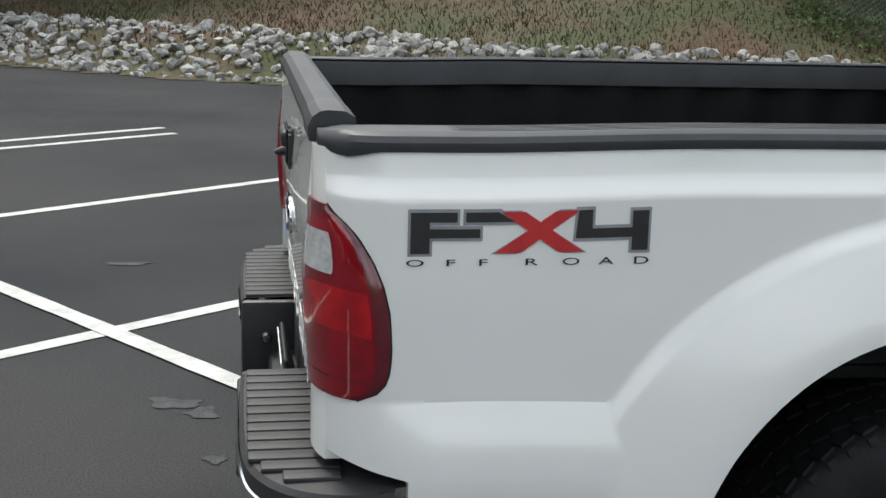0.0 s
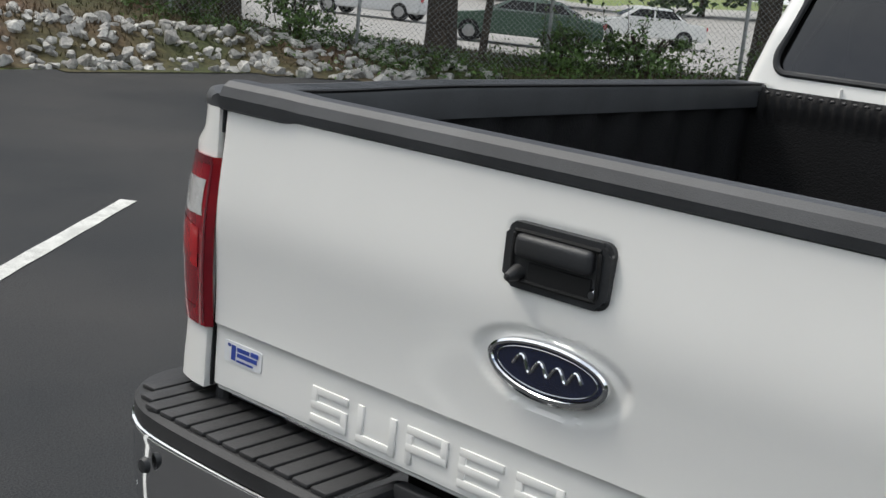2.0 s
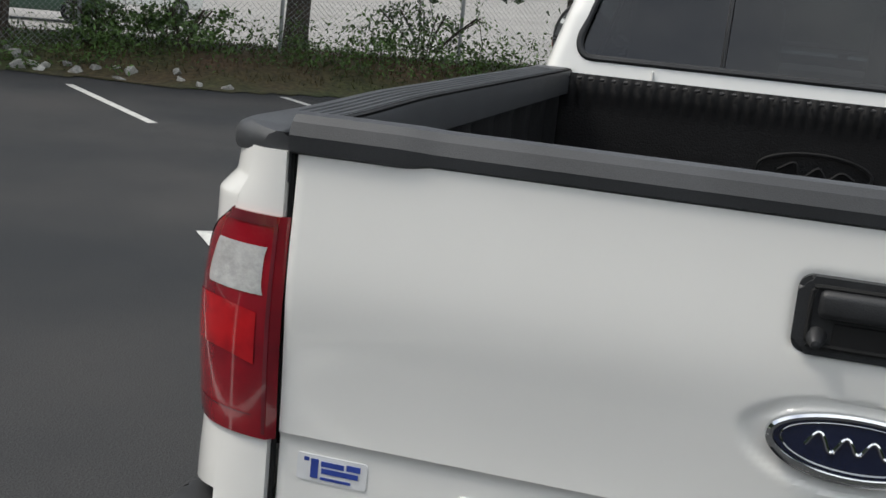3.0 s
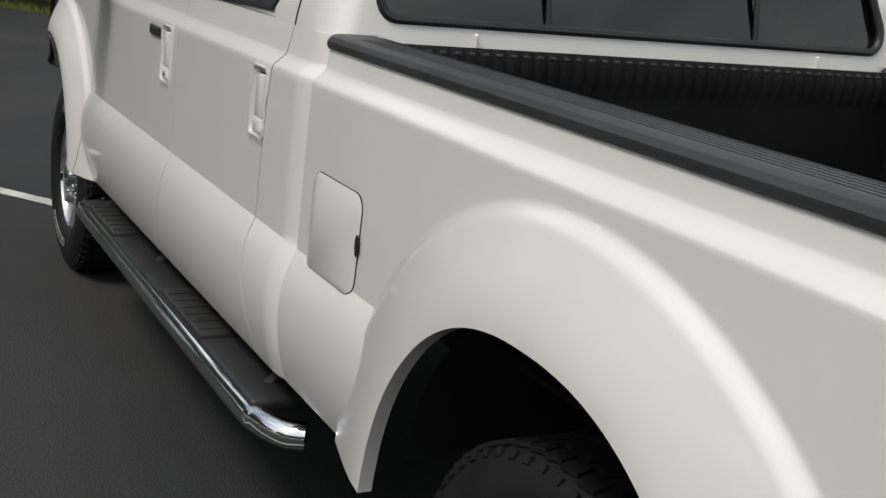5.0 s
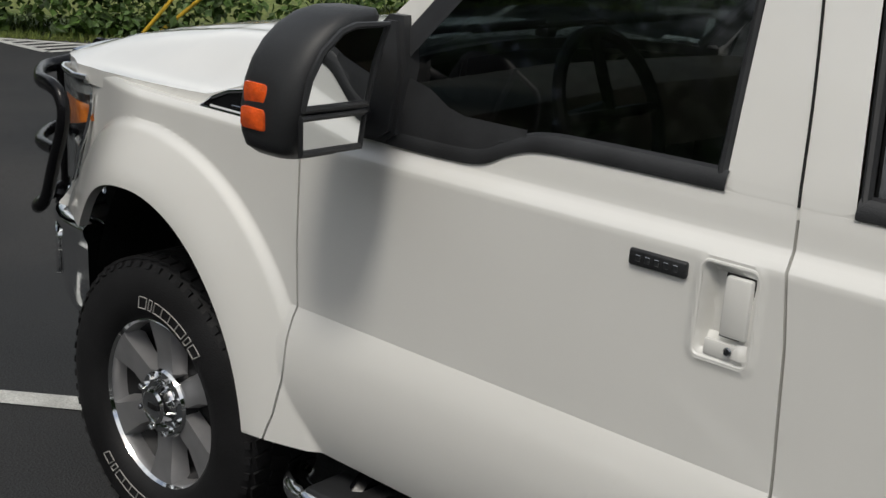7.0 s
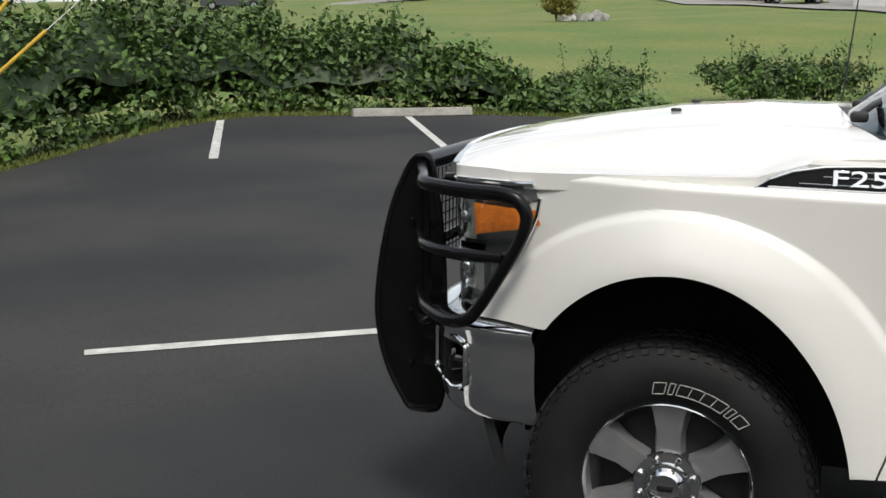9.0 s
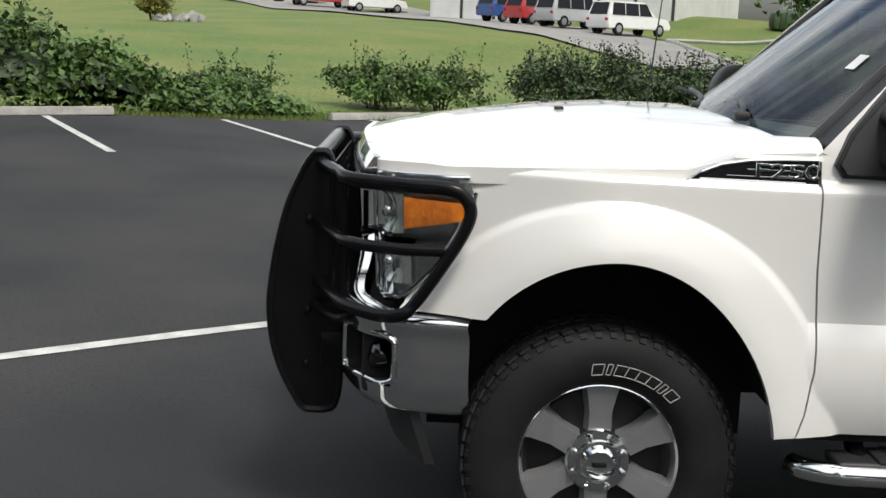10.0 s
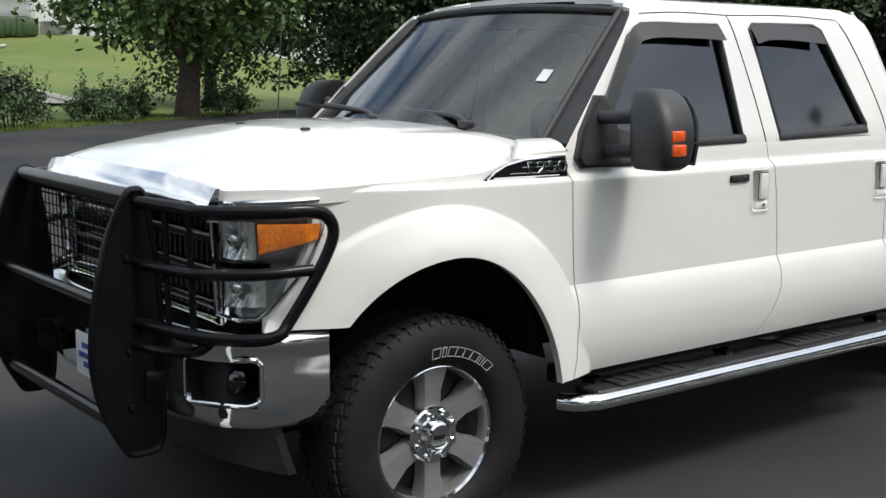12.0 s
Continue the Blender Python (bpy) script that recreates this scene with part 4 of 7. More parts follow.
for word, ya, yb in (("SUPER", 0.505, -0.085), ("DUTY", -0.175, -0.600)):
    n = len(word)
    for k, ch in enumerate(word):
        b = bmesh.new()
        y0, w, h, th = ya + (yb - ya) * (k + 0.12) / n, 0.078, 0.054, 0.0155
        for i, (ua, va, ub, vb) in enumerate(BARS[ch]):
            pa, pb = Vector((0, y0 - w * ua, 0.770 + h * va)), Vector((0, y0 - w * ub, 0.770 + h * vb))
            ang = math.degrees(math.atan2(pb.z - pa.z, pb.y - pa.y))
            rbox(b, (pa + pb) / 2 + Vector((-1.1866 - 0.0002 * i, 0, 0)), (0.0042, (pb - pa).length + th, th), 0.0016, 2, pose(0, 0, 0, ang, 0, 0))
        part("embossed_letter", b, PAINT, gate, smooth=40)
# dealer sticker with unreadable blue print
b = bmesh.new()
prism(b, rrect(0.695, 0.829, 0.055, 0.021, 0.005), lambda u, v, w: (w, u, v), -1.1875, -1.184)
st = part("dealer_sticker", b, PLATE_WHITE, gate, "white and blue dealer sticker")
for cu, cv, w, h in ((0.722, 0.829, 0.012, 0.030), (0.735, 0.842, 0.008, 0.006), (0.694, 0.838, 0.036, 0.008), (0.682, 0.827, 0.058, 0.008), (0.688, 0.815, 0.048, 0.004), (0.661, 0.839, 0.022, 0.009)):
    part("print_bar", box((-1.188, cu, cv), (0.001, w, h)), PLATE_BLUE, st)
# small badge low on the right
b = bmesh.new()
prism(b, rrect(-0.735, 0.812, 0.048, 0.020, 0.005), lambda u, v, w: (w, u, v), -1.192, -1.182)
eb = part("engine_badge", b, CHROME, gate, "small chrome and black badge")
part("badge_face", box((-1.193, -0.735, 0.812), (0.002, 0.080, 0.026), 0.0008, 1), NAVY, eb)


# ---- tail lamps ----
def tail_lamp(side):
    Z0, Z1 = 0.862, 1.203

    RUN = [(0.0, 74), (0.025, 104), (0.07, 128), (0.14, 139), (0.24, 142), (0.41, 137), (0.58, 123), (0.72, 103), (0.82, 82), (0.89, 60), (0.94, 38), (0.98, 16), (1.0, 4)]

    def outline(z):
        """How far the lamp runs along the side, from the corner ahead."""
        return 0.00084 * lerp_table(RUN, (z - Z0) / (Z1 - Z0))

    def place(s, t, off=0.0):
        z = Z0 + (Z1 - Z0) * t
        run = max(outline(z), 0.012)
        proud = 0.005 + 0.011 * math.sin(math.pi * t)
        # s: 0 at the gate, 0.45 round the corner, 1 at the front end on the side
        if s < 0.45:
            a = 0.01 + 0.564 * s / 0.45
            return Vector((-1.07 - 0.125 * math.cos(a) - (proud + off) * math.cos(a), side * (0.797 + (side_y(-1.07, z) - 0.797) * math.sin(a) + (proud + off) * math.sin(a)), z))
        k = (s - 0.45) / 0.55
        x = -1.175 + max(run - 0.010, 0.001) * k
        a = 0.574 + 0.9 * k
        p = Vector((x, side_y(x, z), 0)) + Vector((-math.cos(a), math.sin(a), 0)) * (proud + off - proud * k ** 4)
        return Vector((p.x, side * p.y, z))

    b = bmesh.new()
    sheet(b, 44, 36, place)
    rim_in(b, (0.012, -side * 0.012, 0))
    lamp = part("tail_lamp", b, RED_LENS, truck, "red tail lamp with a clear reversing lens", smooth=40)
    # darker rim along the top and the side edge
    b = bmesh.new()
    sheet(b, 14, 36, lambda s, t: place(0.88 + 0.12 * s, t, 0.0016))
    part("lamp_rim", b, RED_RIM, lamp)
    b = bmesh.new()
    sheet(b, 30, 5, lambda s, t: place(0.02 + 0.9 * s, 0.955 + 0.045 * t, 0.0016))
    part("lamp_brow", b, RED_RIM, lamp)
    b = bmesh.new()
    sheet(b, 20, 14, lambda s, t: place(0.09 + 0.50 * s - 0.02 * (2 * t - 1) ** 4, 0.635 + 0.23 * t, 0.0014))
    part("reversing_lens", b, CLEAR_LENS, lamp)
    b = bmesh.new()
    sheet(b, 20, 14, lambda s, t: place(0.11 + 0.74 * s, 0.30 + 0.24 * t + 0.03 * math.sin(math.pi * s), 0.0013))
    part("reflector", b, RED_BRIGHT, lamp)
    b = bmesh.new()
    sheet(b, 6, 30, lambda s, t: place(0.004 + 0.03 * s, 0.02 + 0.95 * t, 0.0016))
    part("lamp_inner_edge", b, RED_RIM, lamp)
    b = bmesh.new()
    sheet(b, 24, 2, lambda s, t: place(0.12 + 0.72 * s, 0.09 + 0.006 * t, 0.0014))
    part("lamp_step", b, RED_RIM, lamp)
    b = bmesh.new()
    ring = [place(1, i / 24) for i in range(25)]
    tube(b, ring, 0.0026, 6)
    part("lamp_gap", b, DARK, lamp)


for side in (1, -1):
    tail_lamp(side)

# ---- rear bumper ----
PLAN = [(-1.06, 0.985), (-1.16, 0.985), (-1.235, 0.955), (-1.29, 0.885), (-1.318, 0.78), (-1.325, 0.55), (-1.322, 0.315)]
bumper = part("rear_bumper", box((-1.20, 0, 0.50), (0.10, 1.1, 0.14), 0.02), BLACK_PLASTIC, truck, "chrome step bumper with black ribbed treads")
for side in (1, -1):
    pl = smooth_line([(x, side * y, 0) for x, y in PLAN], 5)
    b = bmesh.new()
    rows = []
    for p in pl:
        o = Vector((p.x, p.y, 0))
        inn = Vector((max(p.x + 0.17, -1.135) if p.x < -1.1 else p.x + 0.02, p.y * 0.93 if abs(p.y) > 0.7 else p.y, 0))
        rows.append([b.verts.new(o + Vector((0.0, 0, 0.660))), b.verts.new(o + Vector((0.0, 0, 0.690))), b.verts.new(o + (inn - o) * 0.05 + Vector((0, 0, 0.700))), b.verts.new(inn + Vector((0, 0, 0.705)))])
    for ra, rb in zip(rows, rows[1:]):
        for j in range(3):
            b.faces.new((ra[j], ra[j + 1], rb[j + 1], rb[j]))
    part("bumper_top", b, STEP_PLASTIC, bumper, "black plastic bumper tread", smooth=25)
    k = 0
    y = 0.34
    while y < 0.93:
        xo = -1.318 + 0.10 * sstep(0.80, 0.98, y)
        b = bmesh.new()
        rbox(b, ((xo + 0.008 - 1.145) / 2, side * y, 0.704), (abs(xo + 0.008 + 1.145), 0.040, 0.013), 0.004, 2)
        part("tread_rib", b, STEP_PLASTIC, bumper)
        y += 0.047
    # chrome face below, with a rolled edge
    b = bmesh.new()
    rows = []
    for p in pl:
        c = Vector((-1.0, p.y * 0.6, 0))
        d = (Vector((p.x, p.y, 0)) - c).normalized()
        rows.append([b.verts.new(Vector((p.x, p.y, 0)) + d * o + Vector((0, 0, z))) for o, z in ((-0.012, 0.662), (0.004, 0.656), (0.006, 0.645), (0.0, 0.632), (-0.004, 0.56), (-0.014, 0.50), (-0.035, 0.452), (-0.06, 0.44))])
    for ra, rb in zip(rows, rows[1:]):
        for j in range(7):
            b.faces.new((ra[j], ra[j + 1], rb[j + 1], rb[j]))
    part("bumper_face", b, CHROME, bumper, "polished chrome bumper face", smooth=40)
    part("notch_wall", box((-1.23, side * 0.300, 0.575), (0.185, 0.03, 0.245), 0.012, 2), BLACK_PLASTIC, bumper)
    b = bmesh.new()
    lathe(b, [(0.0001, 0.012), (0.010, 0.010), (0.016, 0.0)], 16, pose(-1.255, side * 0.282, 0.60, 90 * side))
    part("notch_bolt", b, CHROME_DULL, bumper)
    b = bmesh.new()
    lathe(b, [(0.0001, 0.012), (0.012, 0.010), (0.016, 0.0)], 16, pose(-1.322, side * 0.80, 0.60, 0, -90, 0))
    part("parking_sensor", b, BLACK_PLASTIC, bumper)
    b = bmesh.new()
    tube(b, [(-1.16, side * 0.775, 0.70), (-1.16, side * 0.775, 0.74)], 0.016, 10)
    part("gate_bumper_stop", b, BLACK_PLASTIC, bumper)
part("lower_step", box((-1.27, 0, 0.475), (0.13, 0.62, 0.035), 0.012, 2), STEP_PLASTIC, bumper)
part("plate_recess", box((-1.165, 0, 0.60), (0.03, 0.58, 0.21), 0.006), BLACK_PLASTIC, bumper)
b = bmesh.new()
rbox(b, (0, 0, 0), (0.010, 0.325, 0.170), 0.004, 1, pose(0, 0, 0, 0, -14, 0))
plate = part("plate_frame", b, BLACK_PLASTIC, bumper, "white dealer plate with blue print")
plate.matrix_local = pose(-1.200, -0.02, 0.605)
tilt = pose(0, 0, 0, 0, -14, 0)
for nm, c, s, m_ in [("plate_sheet", (-0.006, 0, 0), (0.003, 0.305, 0.150), PLATE_WHITE), ("plate_holder", (-0.0085, 0.0, -0.079), (0.003, 0.30, 0.012), DECAL_BLACK)] + \
        [("plate_bar", (-0.0085, -0.035, 0.030), (0.002, 0.12, 0.026), PLATE_BLUE), ("plate_bar", (-0.0085, -0.050, -0.006), (0.002, 0.16, 0.028), PLATE_BLUE), ("plate_bar", (-0.0085, -0.055, -0.038), (0.002, 0.13, 0.014), DECAL_BLACK), ("plate_bar", (-0.0085, 0.02, 0.062), (0.002, 0.05, 0.018), DECAL_BLACK)]:
    b = bmesh.new()
    rbox(b, c, s, 0, 1)
    bmesh.ops.transform(b, matrix=tilt, verts=b.verts)
    part(nm, b, m_, plate)
text_mesh("plate_number_sign", "#1", 0.10, 0.001, PLATE_BLUE, tilt @ Matrix.Translation((-0.0085, 0.095, -0.01)) @ Matrix(((0, 0, -1, 0), (-1, 0, 0, 0), (0, 1, 0, 0), (0, 0, 0, 1))), plate)
b = bmesh.new()
rbox(b, (-1.22, 0, 0.44), (0.14, 0.075, 0.075), 0.008, 2)
part("hitch_receiver", b, BLACK_GLOSS, truck)


# ---- side decals ----
def decal(side):
    """The cut-out off-road lettering on the bed side; it reads from ahead to behind on the left, the other way on the right."""
    X0, X1, ZB = -1.037, -0.617, 1.128
    W = X1 - X0

    def place(u, v, w):
        x = X0 + W * u if side < 0 else X1 - W * u
        z = ZB + 0.072 * v
        return Vector((x, side * (side_y(x, z) + 0.0008 + w), z))

    def shape(name, quads, material, lift, grow=(0.0, 0.0), parent=None):
        """Convex pieces laid on the panel, each cut into short strips that follow its curve."""
        b = bmesh.new()
        for i, q in enumerate(quads):
            cu, cv = sum(p[0] for p in q) / 4, sum(p[1] for p in q) / 4
            g = [Vector((u + grow[0] * (1 if u > cu else -1), v + grow[1] * (1 if v > cv else -1), 0)) for u, v in q]
            sheet(b, 4, 4, lambda s, t: place(*(g[0].lerp(g[1], s)).lerp(g[3].lerp(g[2], s), t).xy, lift + 0.00015 * i))
        return part(name, b, material, parent or truck, smooth=0)

    F = [[(0.0, 0.0), (0.078, 0.0), (0.078, 1.0), (0.0, 1.0)], [(0.078, 0.76), (0.19, 0.76), (0.19, 1.0), (0.078, 1.0)], [(0.225, 0.76), (0.43, 0.76), (0.36, 1.0), (0.225, 1.0)], [(0.078, 0.38), (0.285, 0.38), (0.285, 0.60), (0.078, 0.60)]]
    X = [[(0.345, 0.0), (0.455, 0.0), (0.70, 1.0), (0.60, 1.0)], [(0.615, 0.0), (0.72, 0.0), (0.47, 1.0), (0.37, 1.0)]]
    D4 = [[(0.685, 0.32), (0.755, 0.32), (0.755, 1.0), (0.695, 1.0)], [(0.755, 0.32), (0.925, 0.32), (0.925, 0.55), (0.755, 0.55)], [(0.925, 0.0), (0.995, 0.0), (0.995, 0.95), (0.925, 0.95)]]
    back = shape("side_decal", F, DECAL_GREY, 0.0004, (0.011, 0.075))
    tagged(back, "black, red and grey cut-out lettering decal")
    shape("decal_edge", X, DECAL_GREY, 0.0009, (0.016, 0.03), back)
    shape("decal_edge", D4, DECAL_GREY, 0.0004, (0.011, 0.075), back)
    shape("decal_letter", F, DECAL_BLACK, 0.0016, (0, 0), back)
    shape("decal_letter", X, DECAL_RED, 0.0021, (0, 0), back)
    shape("decal_letter", D4, DECAL_BLACK, 0.0016, (0, 0), back)
    for ch, u in zip("OFFROAD", (0.02, 0.165, 0.30, 0.50, 0.67, 0.82, 0.97)):
        p = place(u, -0.27, 0.0015)
        sgn = -side
        m = Matrix.Translation(p) @ Matrix(((sgn, 0, 0, 0), (0, 0, side, 0), (0, 1, 0, 0), (0, 0, 0, 1)))
        text_mesh("decal_word_letter", ch, 0.0195, 0.0003, DECAL_BLACK, m, back, wide=2.1)


for side in (1, -1):
    decal(side)

# ---- fuel door on the left ----
b = bmesh.new()
FU = [(0.868 + (u - 0.868) - (v - 0.947) * 0.04, v) for u, v in rrect(0.868, 0.947, 0.128, 0.099, 0.034)]
n0 = [b.verts.new((u, side_y(u, v) + 0.0025, v)) for u, v in FU]
inner = [b.verts.new((0.868 + (u - 0.868) * 0.975, side_y(u, v) + 0.0045, 0.947 + (v - 0.947) * 0.97)) for u, v in FU]
for i in range(len(FU)):
    b.faces.new((n0[i], n0[(i + 1) % len(FU)], inner[(i + 1) % len(FU)], inner[i]))
b.faces.new(inner)
fuel = part("fuel_door", b, PAINT, truck, "pearl white fuel filler door")
b = bmesh.new()
tube(b, [(u, side_y(u, v) + 0.0008, v) for u, v in FU], 0.0017, 6, True)
part("fuel_gap", b, DARK, fuel)
# dark disc laid on the panel, painting in the notch's shade
b = bmesh.new()
lathe(b, [(0.0001, 0.0), (0.014, 0.0), (0.016, 0.002)], 16, pose(0.738, side_y(0.738, 0.952) + 0.005, 0.952, -90) @ Matrix.Diagonal((0.55, 1.4, 1, 1)))
part("finger_notch", b, DARK, fuel)


# ---- wheels ----
def wheel(x, side):
    top = new("wheel")
    top.parent = truck
    top.matrix_local = pose(x, side * 0.80, 0.42) @ Matrix.Rotation(radians(-90 * side), 4, "X")
    tagged(top, "six-spoke grey alloy wheel with a chunky tyre")
    # profile in (radius, axial), the outer face at +0.135
    T = [(0.245, -0.11), (0.255, -0.128), (0.30, -0.142), (0.36, -0.138), (0.395, -0.122), (0.410, -0.10), (0.414, -0.05), (0.416, 0.0), (0.414, 0.05), (0.410, 0.10), (0.395, 0.122), (0.385, 0.128), (0.36, 0.138), (0.335, 0.142), (0.30, 0.142), (0.262, 0.132), (0.247, 0.116), (0.243, 0.105)]
    b = bmesh.new()
    lathe(b, T, 64)
    tyre = part("tyre", b, RUBBER, top, "black all-terrain tyre with raised white outlines")
    b = bmesh.new()
    for k in range(56):
        for row, (za, zb, ph) in enumerate(((-0.110, -0.066, 0), (-0.058, -0.006, 0.5), (0.006, 0.058, 0.1), (0.066, 0.110, 0.6))):
            a = 2 * math.pi * (k + ph) / 56
            rbox(b, (0, 0, 0), (0.008, 0.036, zb - za - 0.006), 0, 1, Matrix.Translation((0.4145 * math.cos(a), 0.4145 * math.sin(a), (za + zb) / 2)) @ Matrix.Rotation(a, 4, "Z") @ Matrix.Rotation(0.25 * (1 if row % 2 else -1), 4, "X"))
    tagged(part("tread_block", b, RUBBER, tyre, smooth=0), kind="stuff")
    b = bmesh.new()
    for k in range(56):
        a = 2 * math.pi * (k + 0.6) / 56
        rbox(b, (0, 0, 0), (0.016, 0.020, 0.007), 0, 1, Matrix.Translation((0.399 * math.cos(a), 0.399 * math.sin(a), 0.121)) @ Matrix.Rotation(a, 4, "Z") @ Matrix.Rotation(0.55, 4, "Y"))
    tagged(part("shoulder_block", b, RUBBER, tyre, smooth=0), kind="stuff")
    # raised outlines on the sidewall: plain slanted boxes in two arcs
    for start in ((0.165, 0.165 + math.pi) if x > 2 else (1.0, 1.0 + math.pi)):
        for k in range(8):
            a0 = math.pi / 2 + side * (start - 0.25 + 0.115 * k) * -1
            w = 0.034 if k not in (1, 6) else 0.014
            b = bmesh.new()
            pts = [(-w / 2, -0.016), (w / 2, -0.016), (w / 2, 0.016), (-w / 2, 0.016)]
            loop = []
            for i in range(4):
                (pa, pb), (qa, qb) = pts[i], pts[(i + 1) % 4]
                for j in range(3):
                    u, v = pa + (qa - pa) * j / 3, pb + (qb - pb) * j / 3
                    r = 0.300 + v
                    a = a0 - (u + 0.25 * v) / 0.300
                    loop.append((r * math.cos(a), r * math.sin(a), 0.1425))
            tube(b, loop, 0.0018, 5, True)
            part("sidewall_outline", b, LETTER_WHITE, tyre)
    # rim
    b = bmesh.new()
    lathe(b, [(0.222, -0.10), (0.228, 0.04), (0.232, 0.085), (0.236, 0.104), (0.242, 0.112), (0.247, 0.110), (0.249, 0.100)], 64)
    rim = part("rim", b, ALLOY, top, "grey alloy rim with a bright lip")
    b = bmesh.new()
    lathe(b, [(0.2355, 0.1035), (0.2415, 0.1135), (0.2465, 0.1115)], 64)
    part("rim_lip", b, CHROME, rim)
    # near-black disc: the shade behind the spokes, put in as colour
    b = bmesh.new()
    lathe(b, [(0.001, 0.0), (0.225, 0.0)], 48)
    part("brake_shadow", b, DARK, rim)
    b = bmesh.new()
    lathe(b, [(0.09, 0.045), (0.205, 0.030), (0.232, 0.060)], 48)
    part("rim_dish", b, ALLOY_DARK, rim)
    for k in range(6):
        a = math.pi / 2 + k * math.pi / 3
        b = bmesh.new()
        poly = [(0.085, -0.040), (0.150, -0.039), (0.215, -0.052), (0.240, -0.064), (0.240, 0.064), (0.215, 0.052), (0.150, 0.039), (0.085, 0.040)]
        lo = [b.verts.new((u * math.cos(a) - v * 1.12 * math.sin(a), u * math.sin(a) + v * 1.12 * math.cos(a), 0.045)) for u, v in poly]
        hi = [b.verts.new((u * math.cos(a) - v * 0.86 * math.sin(a), u * math.sin(a) + v * 0.86 * math.cos(a), 0.088 + 0.016 * sstep(0.12, 0.24, u))) for u, v in poly]
        b.faces.new(hi)
        for i in range(8):
            b.faces.new((lo[i], lo[(i + 1) % 8], hi[(i + 1) % 8], hi[i]))
        part("spoke", b, ALLOY, rim, smooth=20)
    b = bmesh.new()
    lathe(b, [(0.100, 0.050), (0.100, 0.092), (0.094, 0.100), (0.070, 0.102), (0.062, 0.096), (0.056, 0.106), (0.050, 0.128), (0.042, 0.134), (0.036, 0.130), (0.020, 0.128), (0.0005, 0.128)], 40)
    part("hub_cover", b, CHROME, rim, "chrome hub cover")
    b = bmesh.new()
    rbox(b, (0, 0, 0.130), (0.044, 0.018, 0.006), 0.004, 2)
    part("hub_oval", b, ALLOY_DARK, rim)
    for k in range(8):
        a = math.pi / 8 + k * math.pi / 4
        b = bmesh.new()
        lathe(b, [(0.0105, 0.098), (0.0105, 0.115), (0.007, 0.121), (0.0005, 0.122)], 8, Matrix.Translation((0.082 * math.cos(a), 0.082 * math.sin(a), 0)))
        part("lug_nut", b, CHROME, rim)
    return top


for x in (FRONT_AXLE, 0.0):
    for side in (1, -1):
        wheel(x, side)

# ---- side steps ----
for side in (1, -1):
    b = bmesh.new()
    tube(b, smooth_line([(3.40, side * 0.905, 0.435), (3.37, side * 0.950, 0.435), (3.30, side * 0.980, 0.435), (3.15, side * 0.990, 0.433), (2.2, side * 0.990, 0.43), (1.30, side * 0.990, 0.43), (1.15, side * 0.980, 0.43), (1.065, side * 0.950, 0.43), (1.035, side * 0.905, 0.43)], 6), 0.034, 14, squash=0.9)
    step = part("side_step", b, CHROME, truck, "chrome tube side step with black pads")
    b = bmesh.new()
    rbox(b, (2.23, side * 0.934, 0.456), (2.12, 0.135, 0.030), 0.012, 3)
    part("step_board", b, BLACK_PLASTIC, step)
    for cx in (2.95, 1.86):
        b = bmesh.new()
        rbox(b, (cx, side * 0.934, 0.472), (0.44, 0.130, 0.018), 0.007, 2)
        pad = part("step_pad", b, STEP_PLASTIC, step, "black ribbed step pad")
        for k in range(6):
            b = bmesh.new()
            rbox(b, (cx - 0.165 + 0.066 * k, side * 0.934, 0.4825), (0.022, 0.11, 0.006), 0.002, 1)
            part("pad_rib", b, STEP_PLASTIC, pad)
    for cx in (1.30, 2.42, 3.20):
        b = bmesh.new()
        tube(b, [(cx, side * 0.925, 0.44), (cx, side * 0.75, 0.56)], 0.03, 8)
        part("step_bracket", b, BLACK_GLOSS, step)
    b = bmesh.new()
    rbox(b, (2.25, side * 0.88, 0.53), (2.35, 0.05, 0.06), 0.01)
    part("sill", b, DARK, truck)

# ---- front end: grille, head lamps, bumper ----
b = bmesh.new()
rbox(b, (4.50, 0, 1.00), (0.16, 1.32, 0.44), 0.02)
part("radiator_support", b, DARK, truck)
SMOKE = mat("dark_smoked_chrome", (0.07, 0.072, 0.075), 0.10, 1.0, var=0.08, scale=6)
grille = part("grille", box((4.585, 0, 1.17), (0.05, 1.28, 0.045), 0.012, 2), CHROME, truck, "chrome grille with three bars and black mesh")
part("grille_mesh", box((4.572, 0, 1.0), (0.02, 1.22, 0.36), 0.004, 1), BLACK_PLASTIC, grille)
for z in (1.085, 0.985, 0.885):
    part("grille_bar", box((4.600, 0, z), (0.045, 1.24, 0.034), 0.012, 2), SMOKE, grille)
part("grille_bar", box((4.590, 0, 0.832), (0.05, 1.28, 0.035), 0.012, 2), CHROME, grille)
for side in (1, -1):
    part("grille_side", box((4.575, side * 0.635, 1.0), (0.06, 0.035, 0.36), 0.012, 2), CHROME, grille)
for k in range(31):
    y = -0.60 + 0.04 * k
    part("mesh_wire", box((4.586, y, 1.0), (0.006, 0.006, 0.34)), BLACK_GLOSS, grille)


